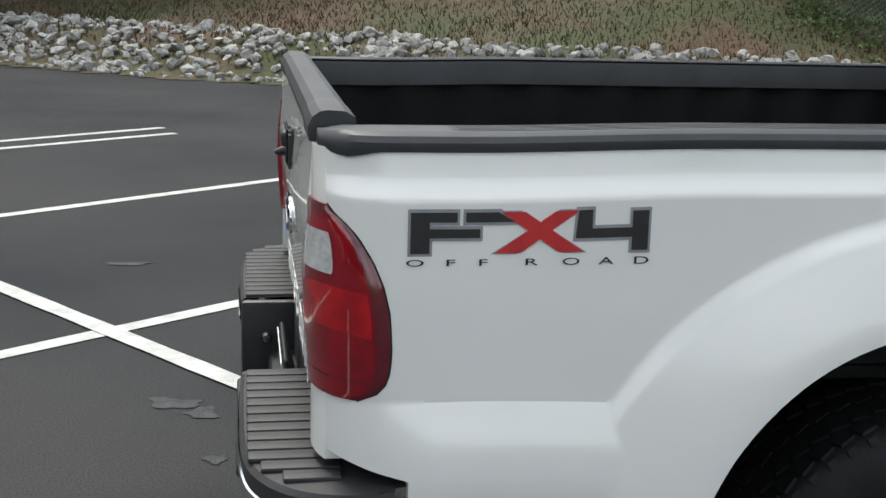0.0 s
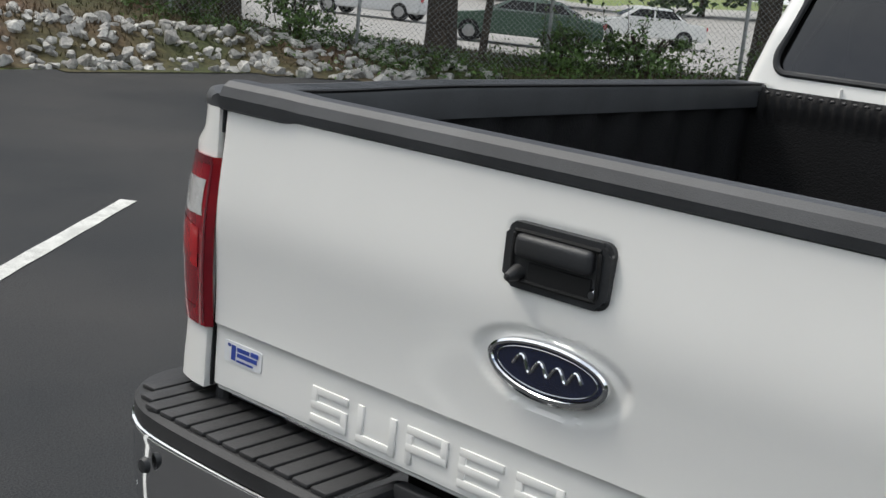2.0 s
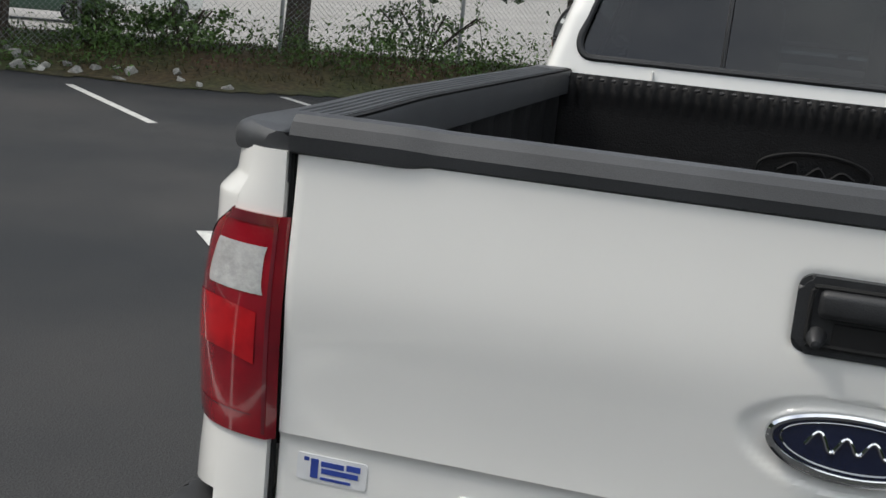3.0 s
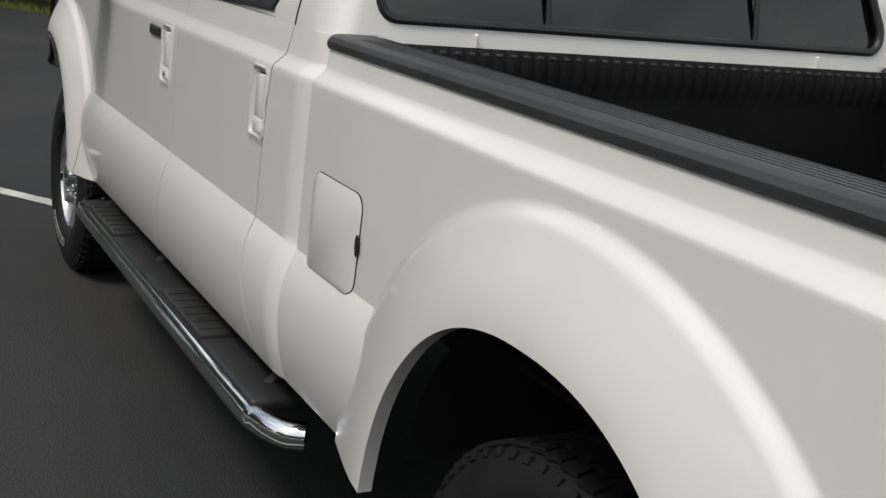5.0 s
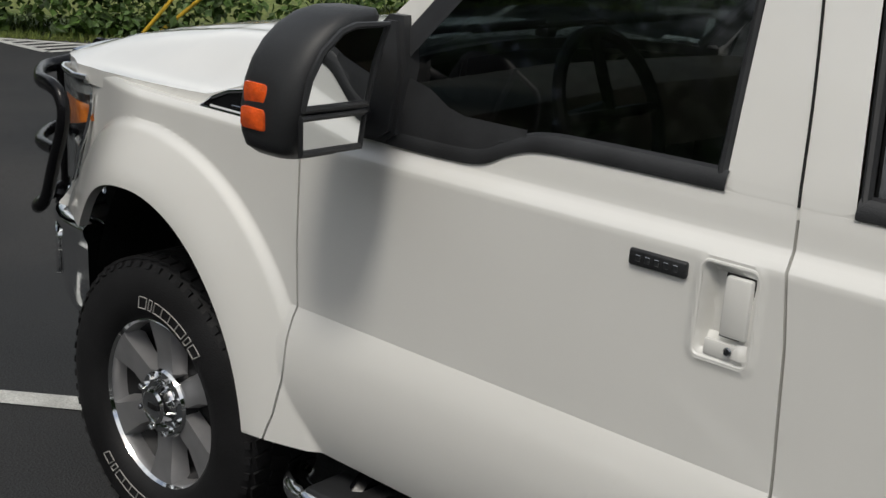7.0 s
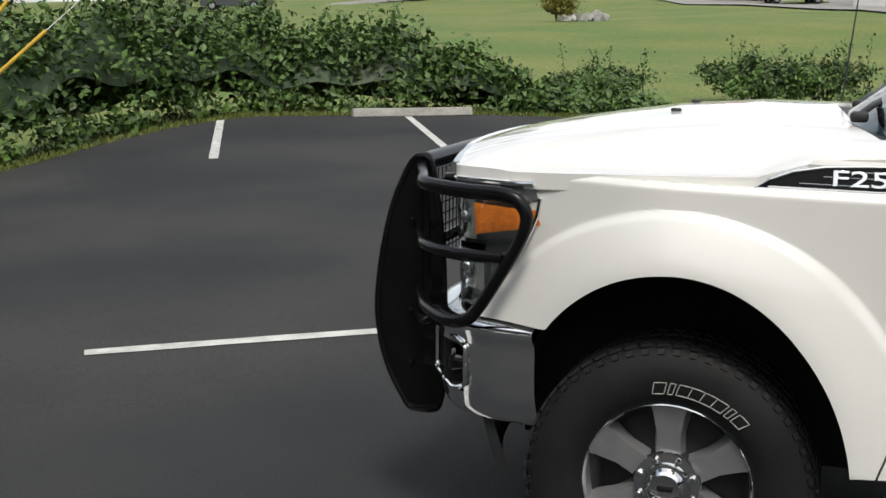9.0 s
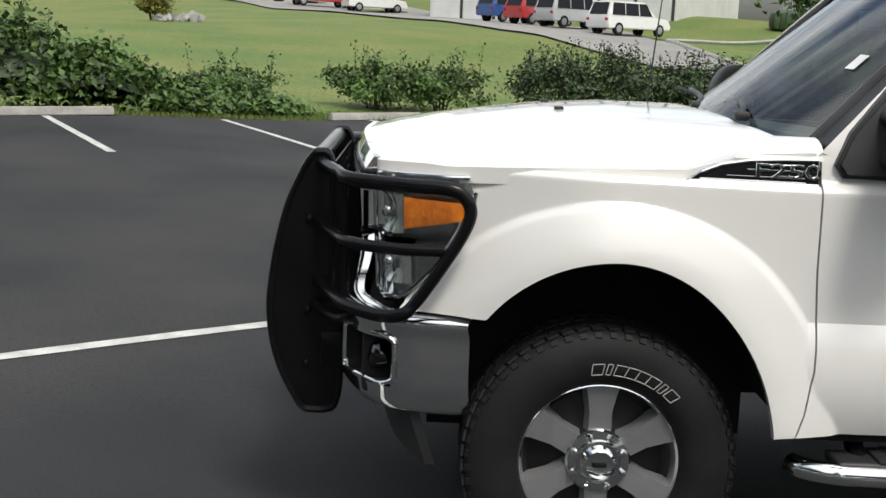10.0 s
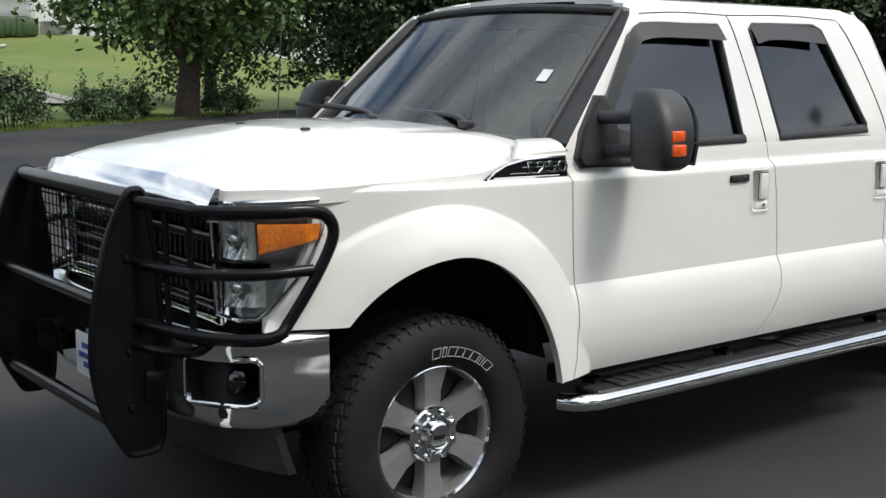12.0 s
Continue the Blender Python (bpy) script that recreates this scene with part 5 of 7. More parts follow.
def head_lamp(side):
    def place(s, t, off=0.0):
        """s from the grille round to the fender, t from bottom to top."""
        zb = 0.868 - 0.02 * s if s < 0.55 else 0.857 + 0.31 * ((s - 0.55) / 0.45) ** 1.25
        zt = 1.196 + 0.006 * s
        z = zb + (zt - zb) * t
        y = 0.655 + (0.838 - 0.655) * min(1, s * 1.25) ** 0.92
        x = 4.645 - 0.045 * s - 0.235 * sstep(0.35, 1.0, s) ** 1.15
        if s > 0.8:
            y = min(y, 0.842)
        x -= 0.02 * (1 - t) - 0.0
        return Vector((x + off * (1 - s), side * (y + off * s), z))

    b = bmesh.new()
    sheet(b, 30, 20, lambda s, t: place(s, t, -0.045))
    lamp = part("head_lamp", b, LAMP_BACK, truck, "clear head lamp with an amber side lens")
    b = bmesh.new()
    sheet(b, 30, 20, lambda s, t: place(s, t, 0.004))
    lens = part("lamp_lens", b, LAMP_GLASS, lamp)
    lens.visible_shadow = False
    def at_z(s, z, off=0.0):
        """The same skin at a height z."""
        lo, hi = place(s, 0).z, place(s, 1).z
        return place(s, (z - lo) / (hi - lo), off)

    for s0, s1, z0, z1, flutes in ((0.06, 0.56, 1.035, 1.150, 5), (0.06, 0.60, 0.895, 1.000, 8)):
        b = bmesh.new()
        sheet(b, 40, 14, lambda s, t: at_z(s0 + (s1 - s0) * s, z0 + (z1 - z0) * t, -0.016) - Vector((0.034 * math.sin(math.pi * s) * math.sin(math.pi * t) + 0.0035 * math.cos(2 * math.pi * flutes * s), side * 0.010 * math.sin(math.pi * s), 0)))
        part("reflector_bowl", b, LAMP_CHROME, lamp)
        c = at_z((s0 + s1) / 2, (z0 + z1) / 2, -0.030)
        b = bmesh.new()
        bmesh.ops.create_uvsphere(b, u_segments=14, v_segments=8, radius=0.020)
        bmesh.ops.translate(b, vec=c, verts=b.verts)
        part("bulb_cap", b, CHROME, lamp)
    b = bmesh.new()
    sheet(b, 16, 10, lambda s, t: at_z(0.585 + 0.365 * s, 1.052 + 0.045 * s + (0.092 - 0.052 * s) * t, 0.001))
    part("amber_lens", b, AMBER, lamp, "amber turn signal lens")
    for z0, z1 in ((1.008, 1.026), (1.150, 1.158)):
        b = bmesh.new()
        sheet(b, 20, 2, lambda s, t: at_z(0.04 + 0.60 * s, z0 + (z1 - z0) * t, -0.004))
        part("lamp_divider", b, SMOKE, lamp)
    b = bmesh.new()
    sheet(b, 20, 4, lambda s, t: at_z(0.03 + 0.95 * s, 1.160 + 0.034 * t, -0.002))
    part("lamp_brow", b, LAMP_CHROME, lamp)
    b = bmesh.new()
    tube(b, [place(0.0, t / 10, 0.006) for t in range(11)] + [place(s / 20, 1, 0.006) for s in range(21)], 0.007, 8)
    tube(b, [place(s / 20, 0, 0.006) for s in range(21)], 0.006, 8)
    part("lamp_bezel", b, CHROME, lamp)


LAMP_BACK = mat("lamp_housing", (0.34, 0.35, 0.36), 0.22, 0.9, var=0.1, scale=30)
LAMP_GLASS = glass("clear_lamp_cover", (0.93, 0.95, 0.95))
LAMP_CHROME = mat("lamp_reflector", (0.94, 0.95, 0.95), 0.16, 0.9, var=0.03, scale=20)
for side in (1, -1):
    head_lamp(side)

FB = [(4.775, 0.0), (4.775, 0.30), (4.765, 0.50), (4.735, 0.62), (4.690, 0.725), (4.62, 0.802), (4.52, 0.850), (4.44, 0.866), (4.35, 0.874)]
fb = smooth_line([(x, y, 0) for x, y in FB], 6)
fb = [Vector((p.x, -p.y, 0)) for p in reversed(fb)] + fb[1:]


def bumper_ring(p, rows):
    c = Vector((4.1, p.y * 0.55, 0))
    d = (Vector((p.x, p.y, 0)) - c).normalized()
    return [Vector((p.x, p.y, 0)) + d * o + Vector((0, 0, z)) for o, z in rows]


bm = bmesh.new()
ROWS = [(-0.09, 0.815), (-0.030, 0.823), (-0.008, 0.818), (0.006, 0.804), (0.004, 0.785), (-0.006, 0.765), (-0.008, 0.74), (-0.008, 0.70), (-0.009, 0.66), (-0.010, 0.62), (-0.014, 0.58), (-0.024, 0.54), (-0.04, 0.515), (-0.06, 0.508)]
fine = []
for p, q in zip(fb, fb[1:]):
    fine += [p, (p + q) / 2]
fine.append(fb[-1])
grid = [[bm.verts.new(v) for v in bumper_ring(p, ROWS)] for p in fine]
for ra, rb in zip(grid, grid[1:]):
    for j in range(len(ROWS) - 1):
        bm.faces.new((ra[j], ra[j + 1], rb[j + 1], rb[j]))


def fog_hole(y, z):
    return rrect_sdf(abs(y), z, 0.722, 0.672, 0.102, 0.078, 0.028)


gone = [f for f in bm.faces if fog_hole(*f.calc_center_median().yz) < 0 or (abs(f.calc_center_median().y) < 0.40 and 0.53 < f.calc_center_median().z < 0.68)]
bmesh.ops.delete(bm, geom=gone, context="FACES")
front_bumper = part("front_bumper", bm, CHROME, truck, "polished chrome front bumper with fog lamp openings", smooth=50)
for side in (1, -1):
    # added dark plate, standing for the shade inside the bumper's open end
    b = bmesh.new()
    prism(b, [(0.70, 0.55), (0.84, 0.555), (0.850, 0.60), (0.855, 0.78), (0.84, 0.79), (0.70, 0.79)], lambda u, v, w: (w, side * u, v), 4.425, 4.44)
    part("bumper_end", b, DARK, front_bumper)
part("bumper_core", box((4.60, 0, 0.66), (0.14, 1.50, 0.24), 0.02), DARK, front_bumper)
for side in (1, -1):
    ring = []
    for u, v in rrect(0.722, 0.672, 0.106, 0.081, 0.028):
        k = max(i for i, p in enumerate(fb) if p.y <= u)
        p, q = fb[k], fb[min(k + 1, len(fb) - 1)]
        t = (u - p.y) / max(q.y - p.y, 1e-6)
        ring.append(Vector((p.x + (q.x - p.x) * t - 0.006, side * u, v)))
    b = bmesh.new()
    tube(b, ring, 0.008, 8, True)
    part("fog_bezel", b, CHROME, front_bumper)
    b = bmesh.new()
    lo = [b.verts.new(p) for p in ring]
    hi = [b.verts.new(p + Vector((-0.09, -side * 0.03, 0))) for p in ring]
    for i in range(len(ring)):
        b.faces.new((lo[i], lo[(i + 1) % len(ring)], hi[(i + 1) % len(ring)], hi[i]))
    b.faces.new(hi)
    part("fog_pocket", b, BLACK_PLASTIC, front_bumper)
    b = bmesh.new()
    lathe(b, [(0.0005, 0.010), (0.030, 0.008), (0.042, 0.0), (0.048, -0.03)], 24, pose(4.632, side * 0.765, 0.678, 0, 78, side * 28))
    part("fog_lamp", b, SMOKE, front_bumper, "round dark fog lamp")
    # air dam under the bumper
    part("tow_hook", box((4.74, side * 0.38, 0.60), (0.09, 0.03, 0.07), 0.012, 2), BLACK_GLOSS, front_bumper)
b = bmesh.new()
sheet(b, 40, 4, lambda s, t: Vector((4.66 - 0.14 * abs(2 * s - 1) ** 3 - 0.06 * t, 0.80 * (2 * s - 1), 0.52 - 0.165 * t)))
rim_in(b, (-0.03, 0, 0))
part("air_dam", b, BLACK_PLASTIC, front_bumper, "black plastic air dam")
b = bmesh.new()
rbox(b, (4.79, 0.0, 0.615), (0.012, 0.33, 0.165), 0.006, 2)
fp = part("front_plate", b, PLATE_WHITE, front_bumper, "white dealer plate with blue print")
for z, w in ((0.65, 0.20), (0.61, 0.26), (0.575, 0.18)):
    part("plate_bar", box((4.797, 0, z), (0.003, w, 0.022)), PLATE_BLUE, fp)

# ---- grille guard ----
guard = part("grille_guard", bmesh.new(), BLACK_GLOSS, truck, "black powder-coated steel grille guard")
PLATE = [(4.845, 1.228), (4.875, 1.215), (4.940, 1.12), (4.988, 0.98), (5.015, 0.82), (5.015, 0.70), (4.985, 0.56), (4.915, 0.455), (4.885, 0.428), (4.855, 0.424), (4.80, 0.426), (4.765, 0.45), (4.752, 0.56), (4.752, 0.80), (4.765, 1.00), (4.795, 1.17), (4.815, 1.222)]
pl2 = [(p.x, p.y) for p in smooth_line([(u, v, 0) for u, v in PLATE], 4, True)]
for side in (1, -1):
    b = bmesh.new()
    prism(b, pl2, lambda u, v, w: (u, w, v), side * 0.493, side * 0.503)
    part("guard_plate", b, BLACK_GLOSS, guard)
    b = bmesh.new()
    tube(b, [(u, side * 0.498, v) for u, v in pl2], 0.013, 8, True)
    part("plate_edge", b, BLACK_GLOSS, guard)
    # side loops round the head lamp
    loop = smooth_line([(4.845, side * 0.50, 1.196), (4.77, side * 0.66, 1.186), (4.72, side * 0.77, 1.180), (4.55, side * 0.882, 1.180), (4.44, side * 0.915, 1.180), (4.385, side * 0.922, 1.166), (4.362, side * 0.924, 1.125), (4.382, side * 0.922, 1.06),
                        (4.44, side * 0.914, 0.965), (4.51, side * 0.898, 0.865), (4.55, side * 0.90, 0.832), (4.62, side * 0.86, 0.820), (4.72, side * 0.75, 0.822), (4.78, side * 0.65, 0.830), (4.85, side * 0.50, 0.842)], 5)
    b = bmesh.new()
    tube(b, loop, 0.0185, 12)
    part("guard_loop", b, BLACK_GLOSS, guard)
    b = bmesh.new()
    tube(b, smooth_line([(4.85, side * 0.50, 1.018), (4.78, side * 0.65, 1.008), (4.72, side * 0.76, 1.004), (4.58, side * 0.87, 1.006), (4.43, side * 0.914, 1.012)], 5), 0.0175, 12)
    part("guard_bar", b, BLACK_GLOSS, guard)
    for y, ya in ((0.70, 0.0), (0.62, 0.0)):
        b = bmesh.new()
        tube(b, [(4.745 if y > 0.65 else 4.79, side * y, 1.18), (4.735 if y > 0.65 else 4.785, side * y, 0.83)], 0.012, 8)
        part("guard_upright", b, BLACK_GLOSS, guard)
    b = bmesh.new()
    tube(b, smooth_line([(4.86, side * 0.50, 0.775), (4.80, side * 0.62, 0.770), (4.74, side * 0.71, 0.775), (4.70, side * 0.735, 0.80), (4.69, side * 0.74, 0.825)], 5), 0.017, 10)
    part("guard_hook", b, BLACK_GLOSS, guard)
    for z in (1.03, 0.75, 0.56):
        b = bmesh.new()
        lathe(b, [(0.0005, 0.012), (0.010, 0.010), (0.014, 0.0)], 12, pose(4.88, side * 0.504, z, -90 * side))
        part("guard_bolt", b, BLACK_GLOSS, guard)
    part("guard_bracket", box((4.72, side * 0.50, 0.62), (0.22, 0.03, 0.12), 0.01), BLACK_GLOSS, guard)
for x, z, r in ((4.855, 1.205, 0.030), (4.955, 0.90, 0.020), (4.94, 0.525, 0.024)):
    b = bmesh.new()
    tube(b, [(x, -0.50, z), (x, 0.50, z)], r, 14)
    part("cross_tube", b, BLACK_GLOSS, guard)
b = bmesh.new()
for k in range(26):
    y = -0.48 + 0.0384 * k
    tube(b, [(4.80, y, 1.19), (4.80, y, 0.90)], 0.0025, 4)
for k in range(9):
    z = 0.90 + 0.036 * k
    tube(b, [(4.80, -0.49, z), (4.80, 0.49, z)], 0.0025, 4)
tagged(part("guard_mesh", b, BLACK_GLOSS, guard, "black wire mesh panel", smooth=0), kind="stuff")


# ---- fender vent badge ----
for side in (1, -1):
    OUT = [(3.405, 1.238), (3.772, 1.236), (3.735, 1.262), (3.68, 1.285), (3.60, 1.300), (3.50, 1.306), (3.405, 1.308)]
    b = bmesh.new()
    yb = 0.910
    lo = [b.verts.new((x, side * (yb + 0.012 - 0.20 * (z - 1.236)), z)) for x, z in OUT]
    hi = [b.verts.new((x, side * (yb - 0.06), z)) for x, z in OUT]
    for i in range(len(OUT)):
        b.faces.new((lo[i], lo[(i + 1) % len(OUT)], hi[(i + 1) % len(OUT)], hi[i]))
    b.faces.new(lo)
    vent = part("fender_vent", b, BLACK_GLOSS, truck, "black fender vent badge with chrome edge", smooth=20)
    b = bmesh.new()
    tube(b, [(x, side * (yb + 0.014 - 0.20 * (z - 1.236)), z) for x, z in OUT], 0.0055, 8, True)
    part("vent_edge", b, CHROME, vent)
    for z in (1.255, 1.275, 1.290):
        b = bmesh.new()
        rbox(b, (3.56 - (z - 1.25) * 1.4, side * (yb + 0.012 - 0.20 * (z - 1.236)), z), (0.24 - (z - 1.25) * 3, 0.006, 0.005), 0.002, 1)
        part("vent_slat", b, CHROME_DULL, vent)
    sgn = -side
    m = Matrix.Translation((3.492, side * (yb + 0.015 - 0.20 * 0.038), 1.272)) @ Matrix(((sgn, 0, 0, 0), (0, -0.2 * side, side, 0), (0, 1, 0, 0), (0, 0, 0, 1)))
    text_mesh("vent_number", "F250", 0.056, 0.002, CHROME, m, vent, "chrome model figures", bevel=0.0008, wide=1.75)
    part("vent_bar", box((3.59, side * (yb + 0.013), 1.2425), (0.30, 0.003, 0.006), 0.001, 1), PLATE_WHITE, vent)
    # body panel between the vent and the windshield
    b = bmesh.new()
    sheet(b, 16, 8, lambda s, t: Vector((3.39 + (0.155 + 0.10 * (1 - t)) * s, side * (0.909 - 0.10 * t ** 1.6), 1.305 + 0.062 * t + 0.012 * math.sin(math.pi * t))))
    rim_in(b, (0, -side * 0.02, -0.01))
    part("cowl_corner", b, PAINT, truck)


# ---- mirrors ----
def mirror(side):
    b = bmesh.new()
    SEC = [(1.270, 1.252, 1.100, 0.060), (1.285, 1.274, 1.090, 0.074), (1.31, 1.282, 1.085, 0.084), (1.36, 1.284, 1.082, 0.092), (1.41, 1.278, 1.078, 0.094), (1.45, 1.264, 1.073, 0.093), (1.485, 1.244, 1.067, 0.090), (1.515, 1.217, 1.060, 0.084), (1.538, 1.184, 1.053, 0.074), (1.551, 1.150, 1.055, 0.055)]
    rows = []
    for z, yo, yi, hd in SEC:
        cx, cy, hw = 3.185 - 0.10 * (z - 1.27) - 0.5 * max(0.0, z - 1.46) ** 1.5, (yo + yi) / 2, (yo - yi) / 2
        ring = []
        for k in range(28):
            a = 2 * math.pi * k / 28
            ca, sa = math.cos(a), math.sin(a)
            ring.append(b.verts.new((cx + hd * math.copysign(abs(ca) ** 0.55, ca), side * (cy + hw * math.copysign(abs(sa) ** 0.55, sa)), z)))
        rows.append(ring)
    for ra, rb in zip(rows, rows[1:]):
        for j in range(28):
            b.faces.new((ra[j], ra[(j + 1) % 28], rb[(j + 1) % 28], rb[j]))
    b.faces.new(rows[0])
    b.faces.new(rows[-1])
    top = part("side_mirror", b, BLACK_PLASTIC, truck, "large black trailer-tow side mirror", smooth=45)
    for nm, poly in (("mirror_glass", [(1.098, 1.374), (1.262, 1.374), (1.253, 1.43), (1.228, 1.48), (1.190, 1.517), (1.160, 1.527), (1.072, 1.527), (1.084, 1.46)]), ("spotter_glass", [(1.102, 1.290), (1.258, 1.290), (1.266, 1.358), (1.100, 1.358)])):
        b = bmesh.new()
        prism(b, poly, lambda u, v, w: (3.185 - 0.10 * (v - 1.27) - 0.5 * max(0.0, v - 1.46) ** 1.5 - 0.0965 + w, side * u, v), 0.0, 0.004)
        part(nm, b, MIRROR, top, "silvered mirror glass")
        b = bmesh.new()
        tube(b, [(3.185 - 0.10 * (v - 1.27) - 0.5 * max(0.0, v - 1.46) ** 1.5 - 0.097, side * u, v) for u, v in poly], 0.007, 6, True)
        part("glass_rim", b, BLACK_PLASTIC, top)
    for z in (1.389, 1.342):
        b = bmesh.new()
        rbox(b, (3.195, side * (1.264 - 0.15 * (z - 1.36)), z), (0.072, 0.046, 0.0455), 0.010, 2)
        part("signal_lens", b, RED_AMBER, top, "amber mirror signal lens")
    for z in (1.448, 1.325):
        b = bmesh.new()
        tube(b, smooth_line([(3.17, side * 1.11, z), (3.20, side * 1.04, z), (3.225, side * 0.97, z - 0.003), (3.225, side * 0.90, z - 0.005)], 4), 0.024, 12)
        part("mirror_arm", b, BLACK_PLASTIC, top)
    b = bmesh.new()
    poly = [(3.335, 1.262), (3.362, 1.30), (3.32, 1.39), (3.21, 1.52), (3.17, 1.52), (3.13, 1.42), (3.125, 1.285), (3.16, 1.262)]
    lo = [b.verts.new((x, side * (upper_y(max(z, 1.32)) + 0.036), z)) for x, z in poly]
    hi = [b.verts.new((x, side * (upper_y(max(z, 1.32)) - 0.02), z)) for x, z in poly]
    b.faces.new(lo)
    for i in range(len(poly)):
        b.faces.new((lo[i], lo[(i + 1) % len(poly)], hi[(i + 1) % len(poly)], hi[i]))
    bmesh.ops.bevel(b, geom=[e for e in b.edges if abs(abs(e.verts[0].co.y) - abs(e.verts[1].co.y)) < 0.06 and len(e.link_faces) == 2 and e.verts[0] in lo and e.verts[1] in lo], offset=0.012, segments=2, affect="EDGES")
    part("mirror_base", b, BLACK_PLASTIC, top)


for side in (1, -1):
    mirror(side)

# ---- cab interior ----
for y in (0.42, -0.42):
    for x, nm in ((2.55, "front_seat"), (1.60, "rear_seat")):
        b = bmesh.new()
        rbox(b, (x + 0.12, y, 1.10), (0.50, 0.52, 0.16), 0.05, 3)
        rbox(b, (x - 0.14, y, 1.36), (0.16, 0.50, 0.52), 0.06, 3, pose(0, 0, 0, 0, -12, 0))
        seat = part(nm, b, SEAT, truck, "tan leather seat")
        part("headrest", box((x - 0.22, y, 1.70), (0.10, 0.27, 0.17), 0.04, 3), SEAT, seat)
DASH = mat("tan_dash", (0.10, 0.09, 0.075), 0.6, var=0.15, scale=12)
b = bmesh.new()
sheet(b, 20, 8, lambda s, t: Vector((3.42 - 0.38 * t, 0.78 * (2 * s - 1), 1.335 + 0.02 * math.sin(math.pi * t) - 0.02 * abs(2 * s - 1) - 0.16 * sstep(0.85, 1.0, t))))
part("dashboard", b, DASH, truck, "dark dashboard")
b = bmesh.new()
wc, wm = Vector((2.93, 0.42, 1.315)), pose(0, 0, 0, 0, -68, 0)
tube(b, [wc + wm @ Vector((0.19 * math.cos(a), 0.19 * math.sin(a), 0)) for a in [2 * math.pi * i / 32 for i in range(32)]], 0.016, 8, True)
for a in (0, math.pi / 2, -math.pi / 2):
    tube(b, [wc, wc + wm @ Vector((0.185 * math.cos(a), 0.185 * math.sin(a), 0))], 0.014, 6)
tube(b, [wc, (3.15, 0.42, 1.22)], 0.035, 8)
part("steering_wheel", b, TRIM_DARK, truck, "dark steering wheel")
b = box((2.96, 0.0, 1.74), (0.03, 0.24, 0.07), 0.02)
part("inside_mirror", b, TRIM_DARK, truck)
for side in (1, -1):
    b = bmesh.new()
    sheet(b, 20, 6, lambda s, t: Vector((1.20 + 2.12 * s, side * (0.86 - 0.02 * t), 0.90 + 0.42 * t)))
    part("door_card", b, TRIM_DARK, truck)
b = bmesh.new()
sheet(b, 16, 10, lambda s, t: Vector((1.32 + 1.50 * s, 0.66 * (2 * t - 1), 1.86 - 0.02 * (2 * t - 1) ** 2)))
part("headliner", b, TRIM_DARK, truck)
b = bmesh.new()
lathe(b, [(0.022, 0.0), (0.022, 0.02), (0.012, 0.045), (0.0005, 0.05)], 16, Matrix.Translation((2.72, 0.3, 1.905)) @ Matrix.Diagonal((1.6, 1, 1, 1)))
part("roof_fin", b, BLACK_PLASTIC, truck)


# ---- truck proportions: the body's stations along its length and height ----
STATION_X = [(-1.60, -1.63), (-1.19, -1.214), (-0.6, -0.625), (0.0, -0.005), (0.72, 0.708), (1.08, 1.083), (1.4, 1.378), (2.3, 2.276), (3.39, 3.371), (3.967, 3.967), (4.37, 4.398), (4.5, 4.53), (4.75, 4.78), (5.0, 5.00), (6, 6.0)]
STATION_Z = [(-1, -1), (0, 0), (0.42, 0.42), (0.56, 0.58), (0.70, 0.725), (0.857, 0.885), (1.044, 1.088), (1.2, 1.25), (1.33, 1.383), (1.83, 1.89), (2.0, 2.06), (3, 3.06)]
FRONT_Z = [(-1, -1), (0, 0), (0.42, 0.42), (0.56, 0.585), (0.70, 0.715), (0.796, 0.812), (0.857, 0.88), (1.044, 1.085), (1.144, 1.19), (1.2, 1.26), (1.40, 1.458), (1.83, 1.88), (2.0, 2.05), (3, 3.05)]


REAR_Z = [(-1, -1), (0, 0), (0.44, 0.47), (0.66, 0.71), (0.705, 0.755), (0.738, 0.782), (0.792, 0.835), (0.83, 0.873), (0.857, 0.90), (1.0, 1.0615), (1.128, 1.169), (1.2, 1.24), (1.33, 1.374), (3, 3.044)]


def restation(v):
    k, r = sstep(3.4, 4.2, v.x), sstep(-0.45, -0.95, v.x)
    z = lerp_table(STATION_Z, v.z) * (1 - k) + lerp_table(FRONT_Z, v.z) * k
    z = z * (1 - r) + lerp_table(REAR_Z, v.z) * r
    return Vector((lerp_table(STATION_X, v.x), v.y, z))


def carried_out(v):
    """The mirrors stand out on their arms and keep their own size."""
    p = restation(v)
    return Vector((p.x - 0.010, math.copysign(abs(v.y) - 0.024, v.y), p.z - 0.003))


for ob in truck.children_recursive:
    if any(o.name.startswith("wheel") and not o.name.startswith("wheel_well") for o in (ob, ob.parent, ob.parent.parent) if o):
        continue
    if ob.type != "MESH":
        continue
    if ob.matrix_basis == Matrix.Identity(4):
        fn = carried_out if "side_mirror" in (ob.name[:11], ob.parent.name[:11]) and not ob.name.startswith("mirror_base") else restation
        for v in ob.data.vertices:
            v.co = fn(v.co)
    else:
        ob.location = restation(ob.location)

# ---- land beyond the lot ----
rng = np.random.default_rng(11)
random.seed(7)


def ground_z(x, y):
    return height(x, y) - 0.03


def lot3(u, n, dz=0.0):
    x, y = lot(u, n)
    return Vector((x, y, height(x, y) + dz))


